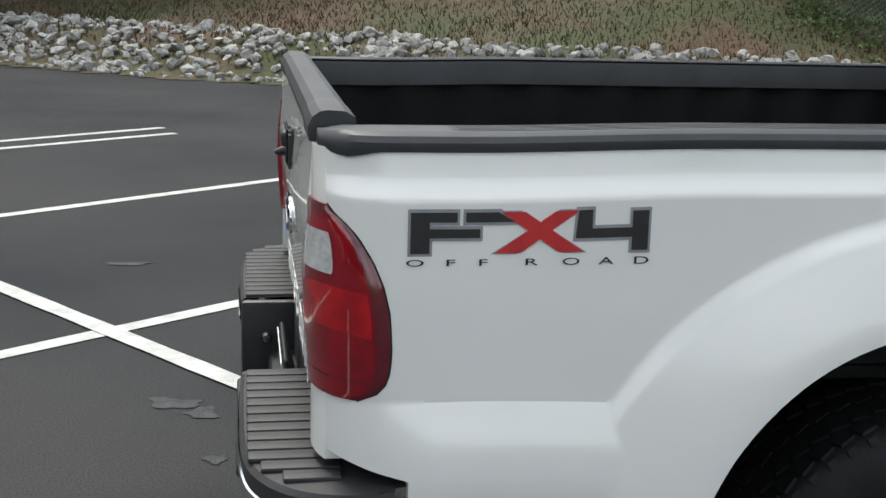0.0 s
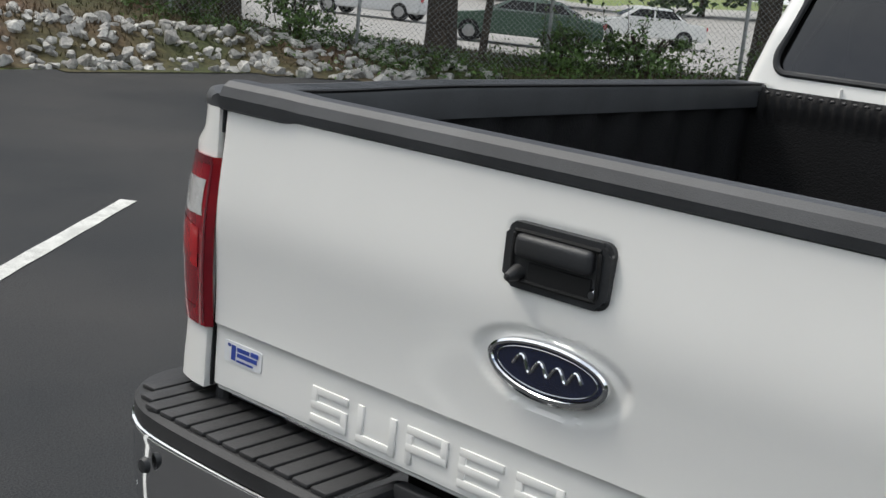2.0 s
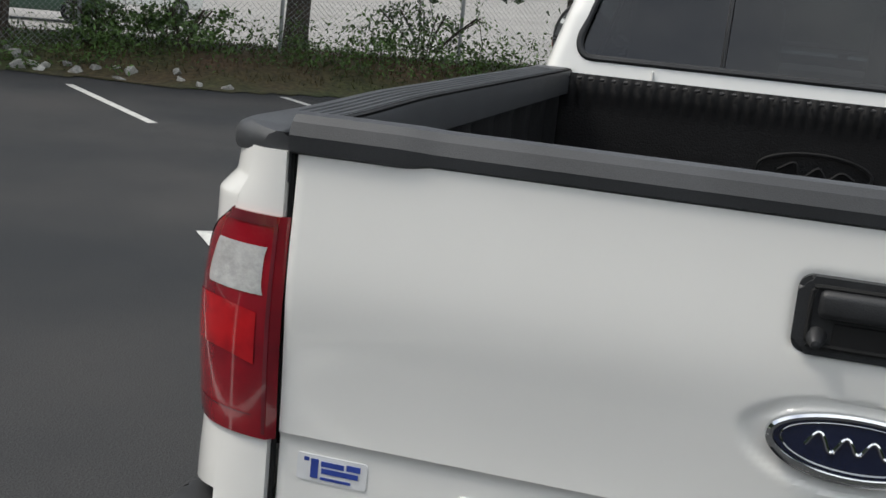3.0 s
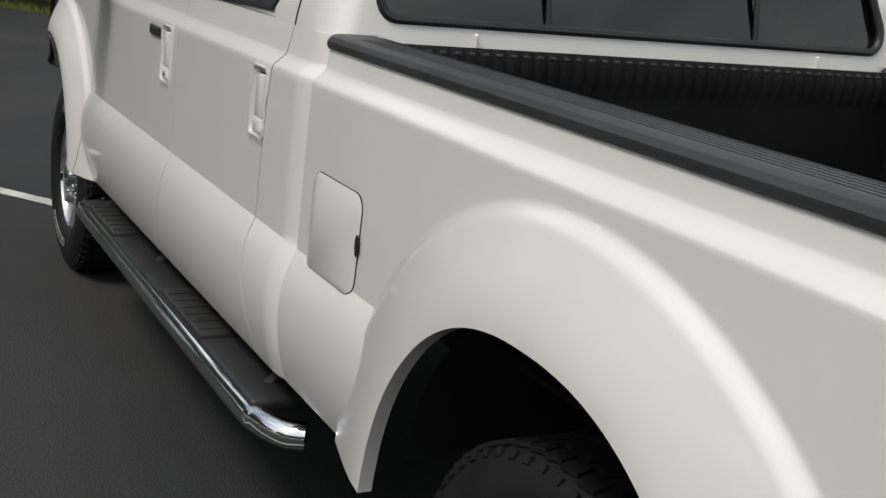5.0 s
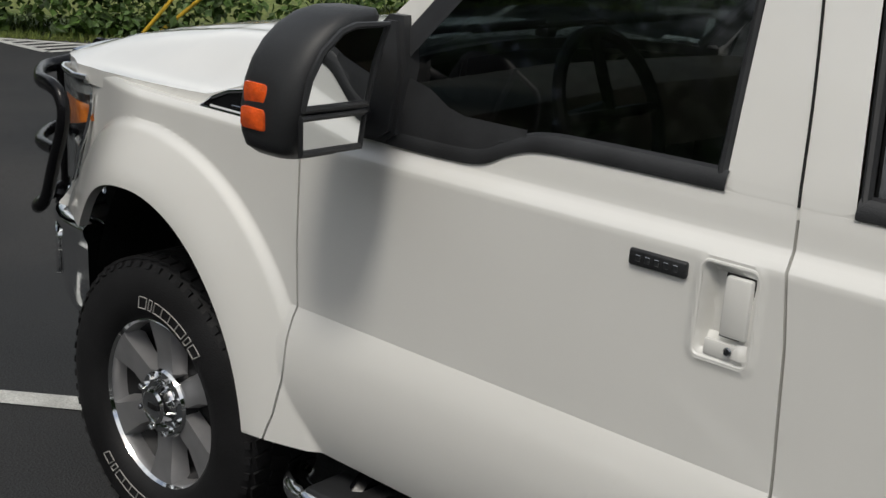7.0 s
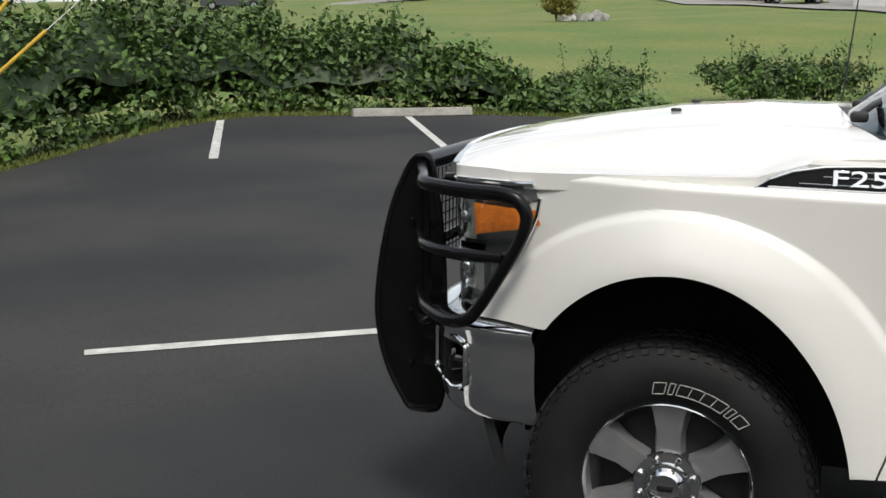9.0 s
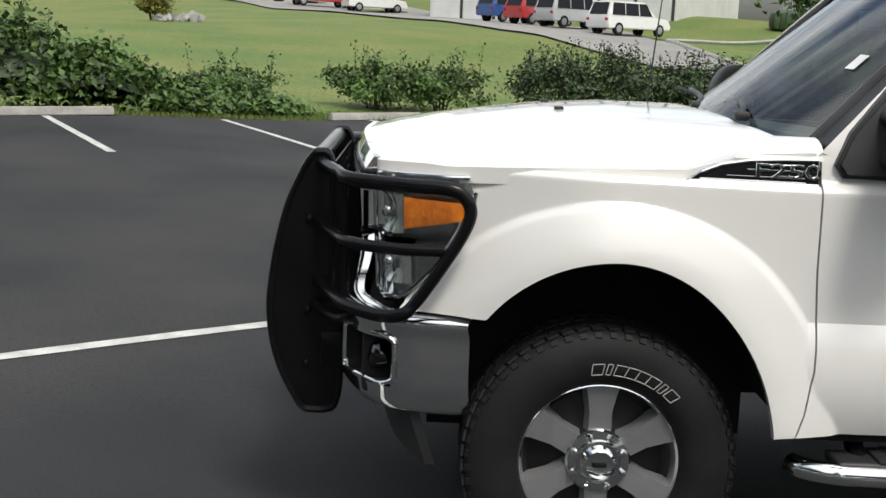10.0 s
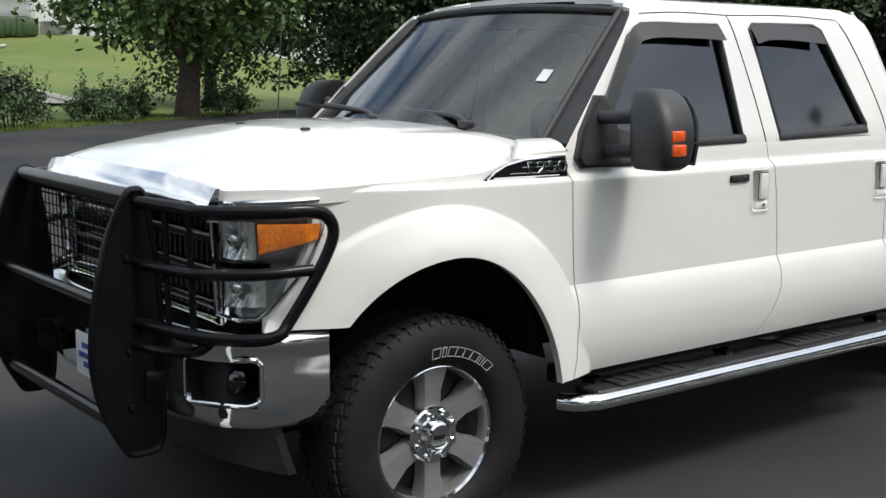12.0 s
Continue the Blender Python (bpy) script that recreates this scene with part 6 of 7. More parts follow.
def ribbon(name, line, widths, material, lift, label, category, per=10, across=6):
    """A strip of road draped on the land."""
    c = smooth_line([(x, y, 0) for x, y in line], per)
    w = [lerp_table([(i * per, v) for i, v in enumerate(widths)], k) for k in range(len(c))]
    b = bmesh.new()
    rows = []
    for i, p in enumerate(c):
        d = (c[min(i + 1, len(c) - 1)] - c[max(i - 1, 0)]).normalized()
        s = Vector((-d.y, d.x, 0))
        rows.append([])
        for j in range(across + 1):
            q = p + s * w[i] * (2 * j / across - 1)
            rows[-1].append(b.verts.new((q.x, q.y, height(q.x, q.y) + lift)))
    for ra, rb in zip(rows, rows[1:]):
        for j in range(across):
            b.faces.new((ra[j], ra[j + 1], rb[j + 1], rb[j]))
    return tagged(part(name, b, material, smooth=60), label, category, kind="structure")


def leaf_mesh(name, centres, normals, sizes, material, parent=None, spread=0.9, slim=0.55):
    """Many single leaves: each a folded diamond of four points."""
    k = len(centres)
    c = np.asarray(centres, float)
    nrm = np.asarray(normals, float) + rng.normal(0, spread, (k, 3))
    nrm /= np.linalg.norm(nrm, axis=1)[:, None] + 1e-9
    a = np.cross(nrm, rng.normal(0, 1, (k, 3)))
    a /= np.linalg.norm(a, axis=1)[:, None] + 1e-9
    bb = np.cross(nrm, a)
    s = np.asarray(sizes, float)[:, None]
    v = np.empty((k, 4, 3))
    v[:, 0] = c - a * s
    v[:, 1] = c + bb * s * slim + nrm * s * 0.18
    v[:, 2] = c + a * s
    v[:, 3] = c - bb * s * slim + nrm * s * 0.18
    me = bpy.data.meshes.new(name)
    q = np.arange(k * 4).reshape(k, 4)
    me.from_pydata(v.reshape(-1, 3).tolist(), [], q.tolist())
    me.materials.append(material)
    ob = new(name, me)
    if parent:
        ob.parent = parent
    return ob


def clump_cloud(centre, radii, clumps, leaves, leaf, low=-0.5):
    """Leaf places for an uneven crown: clumps on the shell of an ellipsoid, leaves round each clump."""
    pts, nor, siz = [], [], []
    c, r = np.array(centre, float), np.array(radii, float)
    for _ in range(clumps):
        d = rng.normal(0, 1, 3)
        d /= np.linalg.norm(d)
        if d[2] < low:
            d[2] = -d[2] * 0.3
        p = c + d * r * rng.uniform(0.45, 1.02)
        cr = rng.uniform(0.10, 0.24) * r.mean()
        m = int(leaves * rng.uniform(0.6, 1.4))
        o = rng.normal(0, 1, (m, 3)) * cr * np.array((1, 1, 0.6))
        pts.append(p + o)
        nor.append(np.tile(d + np.array((0, 0, 0.6)), (m, 1)))
        siz.append(rng.uniform(0.6, 1.25, m) * leaf)
    return np.concatenate(pts), np.concatenate(nor), np.concatenate(siz)


# rubble along the foot of the bank
STONES = []
for k in range(12):
    b = bmesh.new()
    sq = (random.uniform(0.7, 1.15), random.uniform(0.6, 1.0), random.uniform(0.45, 0.75))
    for _ in range(15):
        d = Vector((random.gauss(0, 1), random.gauss(0, 1), random.gauss(0, 1))).normalized() * random.uniform(0.85, 1.0)
        b.verts.new((d.x * sq[0], d.y * sq[1], d.z * sq[2]))
    hull = bmesh.ops.convex_hull(b, input=b.verts)
    bmesh.ops.delete(b, geom=[v for v in b.verts if not v.link_faces], context="VERTS")
    me = bpy.data.meshes.new("stone")
    b.to_mesh(me)
    b.free()
    me.materials.append(ROCK)
    STONES.append(me)


def rock_places():
    out = []
    n = -3.0
    while n < 24:
        dens = 72 * sstep(0.2, 3.0, n) + 7 * sstep(-3.0, 0.5, n)
        for _ in range(int(dens * 0.5 + random.random())):
            nn = n + random.uniform(0, 0.5)
            deep = 2.35 * sstep(-1, 4, nn)
            d = random.random() ** 1.15 * max(deep, 0.7) + 0.02
            u = edge_u(nn) + d
            size = random.choice((0.08, 0.10, 0.12, 0.14, 0.17)) * random.uniform(0.75, 1.15)
            out.append((u, nn, size, d))
        n += 0.5
    return out


bank = tagged(new("rock_bank"), "band of loose pale limestone rubble along the lot's edge", "rubble", kind="structure")
near_rocks, far_rocks = [], []
for u, n, s, d in rock_places():
    (near_rocks if 7.6 < n < 11.5 and len(near_rocks) < 300 else far_rocks).append((u, n, s, d))


def rock_pose(u, n, s, d):
    p = lot3(u, n)
    return pose(p.x, p.y, p.z + s * random.uniform(0.05, 0.45), random.uniform(-30, 30), random.uniform(-30, 30), random.uniform(0, 360)) @ Matrix.Diagonal((s, s, s, 1))


for r in near_rocks:
    ob = new("rock", random.choice(STONES))
    ob.parent = bank
    ob.matrix_local = rock_pose(*r)
vv, ff = [], []
for r in far_rocks:
    me = random.choice(STONES)
    m = rock_pose(*r)
    base = len(vv)
    vv += [tuple(m @ v.co) for v in me.vertices]
    ff += [tuple(base + i for i in f.vertices) for f in me.polygons]
me = bpy.data.meshes.new("rubble")
me.from_pydata(vv, [], ff)
me.materials.append(ROCK_JOINED)
tagged(new("rubble", me), kind="stuff").parent = bank

# the road below the bank and its parked cars come further down; the fence first
FENCE_POSTS = [3.2 + 2.95 * k for k in range(-6, 4)]
fence = tagged(new("chain_link_fence"), "galvanised chain-link fence with slim round posts", "fence")
for n in FENCE_POSTS:
    p = lot3(FENCE_U, n)
    b = bmesh.new()
    tube(b, [p + Vector((0, 0, -0.05)), p + Vector((0, 0, 2.1))], 0.03, 10)
    lathe(b, [(0.034, 0.0), (0.034, 0.03), (0.02, 0.055), (0.0005, 0.06)], 10, Matrix.Translation(p + Vector((0, 0, 2.09))))
    part("fence_post", b, GALV, fence)
for a, c in zip(FENCE_POSTS, FENCE_POSTS[1:]):
    pa, pc = lot3(FENCE_U, a), lot3(FENCE_U, c)
    b = bmesh.new()
    tube(b, [pa + Vector((0, 0, 2.04)), pc + Vector((0, 0, 2.04))], 0.02, 8)
    part("top_rail", b, GALV, fence)
vv, ff = [], []
n0, n1, hgt, step = FENCE_POSTS[0], FENCE_POSTS[-1], 1.98, 0.085
k = -int(hgt / step)
while n0 + k * step < n1:
    for sgn in (1, -1):
        na = n0 + k * step if sgn > 0 else n0 + k * step + hgt
        z0, z1 = 0.04, hgt
        p0, p1 = max(n0, min(n1, na)), max(n0, min(n1, na + sgn * hgt))
        ta, tb = abs(p0 - na) / hgt, abs(p1 - na) / hgt
        if abs(p1 - p0) > 0.1:
            base = len(vv)
            for pn, t in ((p0, ta), (p1, tb)):
                q = lot3(FENCE_U, pn, z0 + (z1 - z0) * t)
                for ox, oz in ((0.0022, 0), (-0.0014, 0.002), (-0.0014, -0.002)):
                    vv.append((q.x + ox * CU + 0.002 * sgn, q.y + ox * SU, q.z + oz * 1.4))
            ff += [(base, base + 1, base + 4, base + 3), (base + 1, base + 2, base + 5, base + 4), (base + 2, base, base + 3, base + 5)]
    k += 1
me = bpy.data.meshes.new("chain_link_mesh")
me.from_pydata(vv, [], ff)
me.materials.append(GALV)
tagged(new("chain_link_mesh", me), "woven wire mesh", kind="stuff").parent = fence

ribbon("road", [lot(91, 30), lot(91, 12), lot(91, -15), lot(91, -50), lot(91, -90)], [68] * 5, ROAD, 0.05, "pale worn concrete road and forecourt", "road", 12, 30)


# ---- trees and bushes ----
def tree(at, trunk_r, lean, fork, crown, clumps, leaves, leaf, material, label, limbs=6):
    x, y = at
    z = ground_z(x, y)
    top = tagged(new("tree"), label, "tree")
    top.matrix_world = pose(x, y, z)
    lean = Vector(lean)
    mid = Vector((0, 0, fork)) + lean * fork
    b = bmesh.new()
    tube(b, smooth_line([(0, 0, -0.15), (0.02, 0.01, 0.25), tuple(mid * 0.55), tuple(mid)], 5), [trunk_r * v for v in [1.45, 1.38, 1.28, 1.2, 1.14, 1.1, 1.06, 1.04, 1.02, 1.0, 0.98, 0.95, 0.92, 0.9, 0.88, 0.86]], 14)
    part("trunk", b, BARK, top)
    cx, cy, cz, rx, ry, rz = crown
    for k in range(limbs):
        a = 2 * math.pi * k / limbs + random.uniform(-0.4, 0.4)
        e = Vector((cx + 0.75 * rx * math.cos(a), cy + 0.75 * ry * math.sin(a), cz + rz * random.uniform(-0.2, 0.6)))
        m1 = mid.lerp(e, 0.4) + Vector((random.uniform(-0.2, 0.2), random.uniform(-0.2, 0.2), 0.35))
        b = bmesh.new()
        pl = smooth_line([tuple(mid - Vector((0, 0, 0.15))), tuple(m1), tuple(e)], 6)
        tube(b, pl, [trunk_r * (0.62 - 0.55 * i / (len(pl) - 1)) for i in range(len(pl))], 8)
        for _ in range(3):
            s = pl[random.randrange(5, len(pl))]
            tube(b, [s, s + Vector((random.uniform(-1, 1), random.uniform(-1, 1), random.uniform(-0.5, 0.6))) * rx * 0.45], [0.025, 0.006], 5)
        part("limb", b, BARK, top)
    p, nr, s = clump_cloud((cx, cy, cz), (rx, ry, rz), clumps, leaves, leaf, -0.95)
    part_ob = leaf_mesh("crown", p, nr, s, material, top)
    tagged(part_ob, kind="stuff")
    return top


def bush(at, radii, clumps, leaves, leaf, material, label, twigs=0):
    x, y = at
    z = ground_z(x, y)
    top = tagged(new("bush"), label, "bush")
    top.matrix_world = pose(x, y, z)
    b = bmesh.new()
    for k in range(9):
        a = random.uniform(0, 2 * math.pi)
        r = random.uniform(0.3, 0.8)
        tube(b, smooth_line([(0.1 * math.cos(a), 0.1 * math.sin(a), -0.05), (0.4 * r * radii[0] * math.cos(a), 0.4 * r * radii[1] * math.sin(a), radii[2] * 0.7), (r * radii[0] * math.cos(a), r * radii[1] * math.sin(a), radii[2] * 1.5)], 4), 0.014, 5)
    tagged(part("stem", b, BARK, top), kind="stuff")
    p, nr, s = clump_cloud((0, 0, radii[2] * 0.85), radii, clumps, leaves, leaf, -0.6)
    if twigs:
        tp, tn, ts = [], [], []
        bt = bmesh.new()
        for _ in range(twigs):
            a = random.uniform(0, 2 * math.pi)
            rr = random.uniform(0.1, 0.95)
            s0 = Vector((rr * radii[0] * math.cos(a), rr * radii[1] * math.sin(a), radii[2] * 1.3))
            d = Vector((random.uniform(-0.45, 0.45), random.uniform(-0.45, 0.45), 1)).normalized()
            ln = random.uniform(0.3, 0.75)
            tube(bt, [s0 - d * 0.4, s0 + d * ln], [0.008, 0.003], 4)
            for q in np.linspace(0.05, 1, 22):
                c = s0 + d * ln * q
                tp.append((c.x + random.gauss(0, 0.05), c.y + random.gauss(0, 0.05), c.z))
                tn.append((d.x, d.y, d.z))
                ts.append(leaf * random.uniform(0.5, 0.9))
        tagged(part("twig", bt, BARK, top), kind="stuff")
        p, nr, s = np.concatenate([p, tp]), np.concatenate([nr, tn]), np.concatenate([s, ts])
    tagged(leaf_mesh("leaves", p, nr, s, material, top), kind="stuff")
    return top


# trees along the fence, with low hanging leaves
for (u, n), r, cr, lab in (((16.8, 1.95), 0.24, (0.2, 0.2, 5.9, 3.4, 3.4, 3.9), "dark-barked tree beside the chain-link fence"),
                           ((18.5, 5.8), 0.18, (0, 0, 5.6, 3.0, 3.0, 3.7), "dark-barked tree behind the chain-link fence"),
                           ((17.0, -3.2), 0.19, (0, 0, 5.6, 3.2, 3.2, 3.7), "dark-barked tree beside the fence and weeds"),
                           ((20.5, 10.5), 0.2, (0, 0, 3.4, 3.0, 3.0, 2.6), "leafy dark tree on top of the bank"),
                           ((22.5, 17.0), 0.22, (0, 0, 3.6, 3.4, 3.4, 2.8), "leafy dark tree on top of the bank"),
                           ((17.6, -8.6), 0.2, (0, 0, 5.0, 3.4, 3.4, 4.2), "leafy dark tree at the lot's corner"),
                           ((18.6, -13.5), 0.2, (0, 0, 4.6, 3.6, 3.6, 4.2), "leafy dark tree at the lot's corner")):
    tree(lot(u, n), r, (random.uniform(-0.05, 0.05), random.uniform(-0.05, 0.05), 0), 2.1, cr, 150, 90, 0.11, LEAF_DARK, lab)
p16 = lot(16.5, 1.25)
tree(p16, 0.06, (0.03, -0.03, 0), 2.3, (0, 0, 3.2, 1.4, 1.4, 1.2), 30, 70, 0.06, LEAF, "slim young tree beside the fence", 4)

# weeds and scrub along the fence
pts, nor, siz = [], [], []
for _ in range(520):
    n = random.uniform(-12, 8.2)
    d = random.gauss(0, 0.45)
    u = FENCE_U - 0.15 + d - 0.4 * sstep(-1, -4, n)
    h = random.uniform(0.06, 0.34) * (0.6 + 0.9 * sstep(1.5, -3.0, n)) * (1.6 if random.random() < 0.12 else 1)
    m = random.randint(16, 34)
    c = lot3(u, n)
    o = rng.normal(0, 1, (m, 3)) * np.array((0.14, 0.14, h * 0.45)) + np.array((c.x, c.y, c.z + h * 0.7))
    o[:, 2] = np.maximum(o[:, 2], c.z + 0.01)
    pts.append(o)
    nor.append(np.tile((0, 0, 1.0), (m, 1)))
    siz.append(rng.uniform(0.025, 0.055, m))
tagged(leaf_mesh("weeds", np.concatenate(pts), np.concatenate(nor), np.concatenate(siz), LEAF, slim=0.4), "low green weeds and scrub along the fence", "weeds", kind="stuff")
for (u, n), r3 in (((16.2, 4.2), (0.7, 0.6, 0.45)), ((16.4, 6.0), (0.8, 0.6, 0.5)), ((15.9, -1.2), (0.6, 0.9, 0.40)), ((16.1, 0.0), (0.5, 0.6, 0.35)), ((16.4, -5.2), (0.9, 1.2, 0.55)), ((17.5, 8.2), (1.2, 1.0, 0.6)), ((16.3, -9.5), (1.0, 1.4, 0.7)), ((19.6, 8.4), (1.5, 1.4, 0.9)), ((21.5, 11.5), (1.8, 1.6, 1.0)), ((20.4, 6.6), (1.0, 1.0, 0.6)), ((18.2, 11.2), (1.2, 1.2, 0.6))):
    bush(lot(u, n), r3, 26, 46, 0.045, LEAF, "scrubby green bush along the fence", 6)

# short grass blades on the bank and the verge
def blades(name, places, tall, material, label):
    k = len(places)
    c = np.array(places, float)
    a = rng.uniform(0, 2 * math.pi, k)
    h = rng.uniform(0.5, 1.2, k) * tall
    w = np.stack([np.cos(a), np.sin(a), np.zeros(k)], 1) * (0.006 + 0.08 * h)[:, None]
    tip = np.stack([rng.normal(0, 0.35, k) * h, rng.normal(0, 0.35, k) * h, h], 1)
    v = np.empty((k, 3, 3))
    v[:, 0], v[:, 1], v[:, 2] = c - w, c + w, c + tip
    me = bpy.data.meshes.new(name)
    me.from_pydata(v.reshape(-1, 3).tolist(), [], np.arange(k * 3).reshape(k, 3).tolist())
    me.materials.append(material)
    return tagged(new(name, me), label, "grass", kind="stuff")


spots = []
while len(spots) < 26000:
    n = random.uniform(-9, 22)
    u = edge_u(n) + random.uniform(0.5, 9) ** 1.0
    if n < 5 and u > 17.5:
        continue
    p = lot3(u, n)
    spots.append((p.x, p.y, p.z))
blades("bank_grass", spots, 0.10, GRASS_DRY, "tufts of dry grass on the bank")
spots = []
while len(spots) < 26000:
    u = random.uniform(-24, 15)
    n = edge_n(u) + 0.12 - random.random() ** 2 * 3.0
    p = lot3(u, n)
    spots.append((p.x, p.y, p.z - 0.02))
blades("verge_grass", spots, 0.09, GRASS, "green grass along the lot's edge")

# the overgrown hedge beyond the wheel stops
HEDGE_H = [(-14, 0.05), (-4.4, 0.10), (-3.4, 0.32), (-2.3, 0.45), (-1.8, 0.85), (-0.8, 1.15), (0.3, 1.3), (1.6, 1.55), (3.1, 1.85), (5, 2.05), (7, 2.1), (9, 2.35), (13, 2.8), (24, 3.2)]


def hedge_top(u, w):
    """Height of the hedge: u along it, w from 0 (lot side) to 1 (far side)."""
    h = lerp_table(HEDGE_H, u)
    lump = 0.82 + 0.16 * math.sin(u * 2.1 + 1) * math.sin(u * 0.9 + w * 3) + 0.10 * math.sin(u * 5.3 + w * 6)
    return h * lump * math.sin(math.pi * min(1, max(0, w)) ** 0.75) ** 0.55


def hedge_n(u, w):
    return edge_n(u) - 0.55 - (1.2 + 0.55 * lerp_table(HEDGE_H, u)) * w


hedge = tagged(new("hedge"), "overgrown leafy green hedge along the lot's edge", "hedge", kind="stuff")
# solid core in the darker leaf green, colouring in the hedge's inner shade
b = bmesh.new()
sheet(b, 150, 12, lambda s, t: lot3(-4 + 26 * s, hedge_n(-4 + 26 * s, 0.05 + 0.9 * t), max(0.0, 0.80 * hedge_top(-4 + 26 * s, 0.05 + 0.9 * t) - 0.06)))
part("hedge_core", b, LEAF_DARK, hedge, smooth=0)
pts, nor, siz = [], [], []
for _ in range(1500):
    u = random.uniform(-4.5, 9.5) if random.random() < 0.85 else random.uniform(9.5, 22)
    w = random.uniform(0.0, 0.9)
    h = hedge_top(u, w)
    z = h * random.uniform(0.55, 1.05) if w > 0.15 else h * random.uniform(0.1, 1.0)
    m = random.randint(22, 42)
    c = lot3(u, hedge_n(u, w), z)
    r = 0.13 + 0.05 * h
    pts.append(rng.normal(0, 1, (m, 3)) * np.array((r, r, r * 0.7)) + np.array(c))
    o = lot3(u, hedge_n(u, w) + (0.5 - w) * 1.0) - lot3(u, hedge_n(u, w))
    nor.append(np.tile((o.x, o.y, 0.9), (m, 1)))
    siz.append(rng.uniform(0.04, 0.085, m))
pts = np.concatenate(pts)
tagged(leaf_mesh("hedge_leaves", pts, np.concatenate(nor), np.concatenate(siz), LEAF, hedge, slim=0.62), kind="stuff")
b = bmesh.new()
pp, pn, ps = [], [], []
for _ in range(60):
    u = random.uniform(-0.5, 9)
    w = random.uniform(0.2, 0.8)
    c = lot3(u, hedge_n(u, w), hedge_top(u, w))
    d = Vector((random.uniform(-0.4, 0.4), random.uniform(-0.4, 0.4), 1)).normalized()
    ln = random.uniform(0.2, 0.55)
    tube(b, [c - d * 0.3, c + d * ln], [0.008, 0.003], 4)
    for q in np.linspace(0, 1, 26):
        e = c + d * ln * q
        pp.append((e.x + random.gauss(0, 0.045), e.y + random.gauss(0, 0.045), e.z))
        pn.append(tuple(d))
        ps.append(random.uniform(0.025, 0.05))
part("hedge_shoots", b, BARK, hedge)
tagged(leaf_mesh("shoot_leaves", pp, pn, ps, LEAF, hedge), kind="stuff")

# bushes in the swale
for at, r3, c, l, tw, mt in (((5.6, -20.6), (1.1, 0.9, 0.52), 60, 60, 8, LEAF), ((4.2, -20.8), (1.1, 0.9, 0.56), 56, 60, 10, LEAF), ((1.9, -20.3), (1.0, 0.9, 0.66), 60, 60, 26, LEAF_DARK), ((0.5, -20.7), (1.0, 0.9, 0.70), 60, 60, 26, LEAF_DARK),
                             ((-0.9, -21.2), (0.9, 0.9, 0.60), 50, 60, 18, LEAF_DARK), ((-2.1, -21.9), (0.9, 0.9, 0.62), 50, 60, 18, LEAF_DARK), ((-4.7, -23.4), (0.9, 0.8, 0.46), 44, 60, 10, LEAF_DARK), ((-6.2, -24.6), (0.45, 0.45, 0.40), 20, 60, 8, LEAF_DARK), ((-8.9, -25.0), (0.8, 0.7, 0.5), 40, 60, 8, LEAF_DARK),
                             ((8.6, -20.0), (1.2, 1.0, 0.36), 40, 60, 6, LEAF)):
    bush(at, r3, c, l, 0.055, mt, "spiky dark green bush beside the verge" if mt is LEAF_DARK else "leafy green bush beside the verge", tw)

# big tree at the verge and the dark trees behind it
tree((-7.6, -24.7), 0.30, (-0.05, 0.02, 0), 1.55, (0.3, 0.0, 3.6, 3.2, 3.2, 2.0), 95, 130, 0.12, LEAF, "broad leafy tree with a forked dark trunk", 7)
for at, r, cr, cl in (((-13.6, -25.0), 0.2, (0, 0, 4.0, 3.4, 3.2, 3.8), 170), ((-17.6, -23.5), 0.22, (0, 0, 4.6, 3.8, 3.6, 4.3), 180), ((-23, -20), 0.25, (0, 0, 4.8, 4.4, 4.4, 4.6), 180), ((-20, -31), 0.25, (0, 0, 5.0, 4.4, 4.4, 4.8), 160), ((-12.5, -33.0), 0.22, (0, 0, 3.4, 3.2, 3.2, 3.0), 110), ((-31, -16), 0.25, (0, 0, 3.6, 4.6, 4.6, 3.5), 130), ((-36, -6), 0.25, (0, 0, 3.6, 4.6, 4.6, 3.5), 110)):
    tree(at, r, (0, 0, 0), 1.4, cr, cl, 120, 0.11, LEAF_DARK, "dense dark green tree beyond the lot", 5)


# ---- guy wires with yellow guards ----
for (gx, gy), dr in (((13.05, -5.22), (-0.42, -0.48, 0.78)), ((13.15, -5.47), (-0.50, -0.57, 0.66))):
    d = Vector(dr).normalized()
    z = height(gx, gy)
    g = thing("guy_wire", "taut steel guy wire with a yellow plastic guard", "guy wire", (gx, gy, z), group="guy wires")
    b = bmesh.new()
    tube(b, [d * 0.12, d * 2.5], 0.022, 10)
    part("wire_guard", b, YELLOW_GUARD, g, "yellow plastic tube guard")
    b = bmesh.new()
    tube(b, [d * -0.2, d * 7.5], 0.006, 6)
    part("wire", b, GALV, g)


# painted islands
def hatch(corners, count, inset=0.0):
    c = [Vector(lot(*q)) for q in corners]
    for a, d in zip(c, c[1:] + c[:1]):
        stripe(a, d)
    for k in range(1, count):
        t = k / count
        stripe(c[0].lerp(c[1], t), c[0].lerp(c[2], t) if len(c) == 3 else c[3].lerp(c[2], t), 0.09, 0.007)


hatch([(8.64, -11.4), (7.67, -10.7), (7.15, -11.45)], 6)
hatch([(-7.4, -12.2), (-11.3, -15.4), (-8.0, -15.6)], 7)
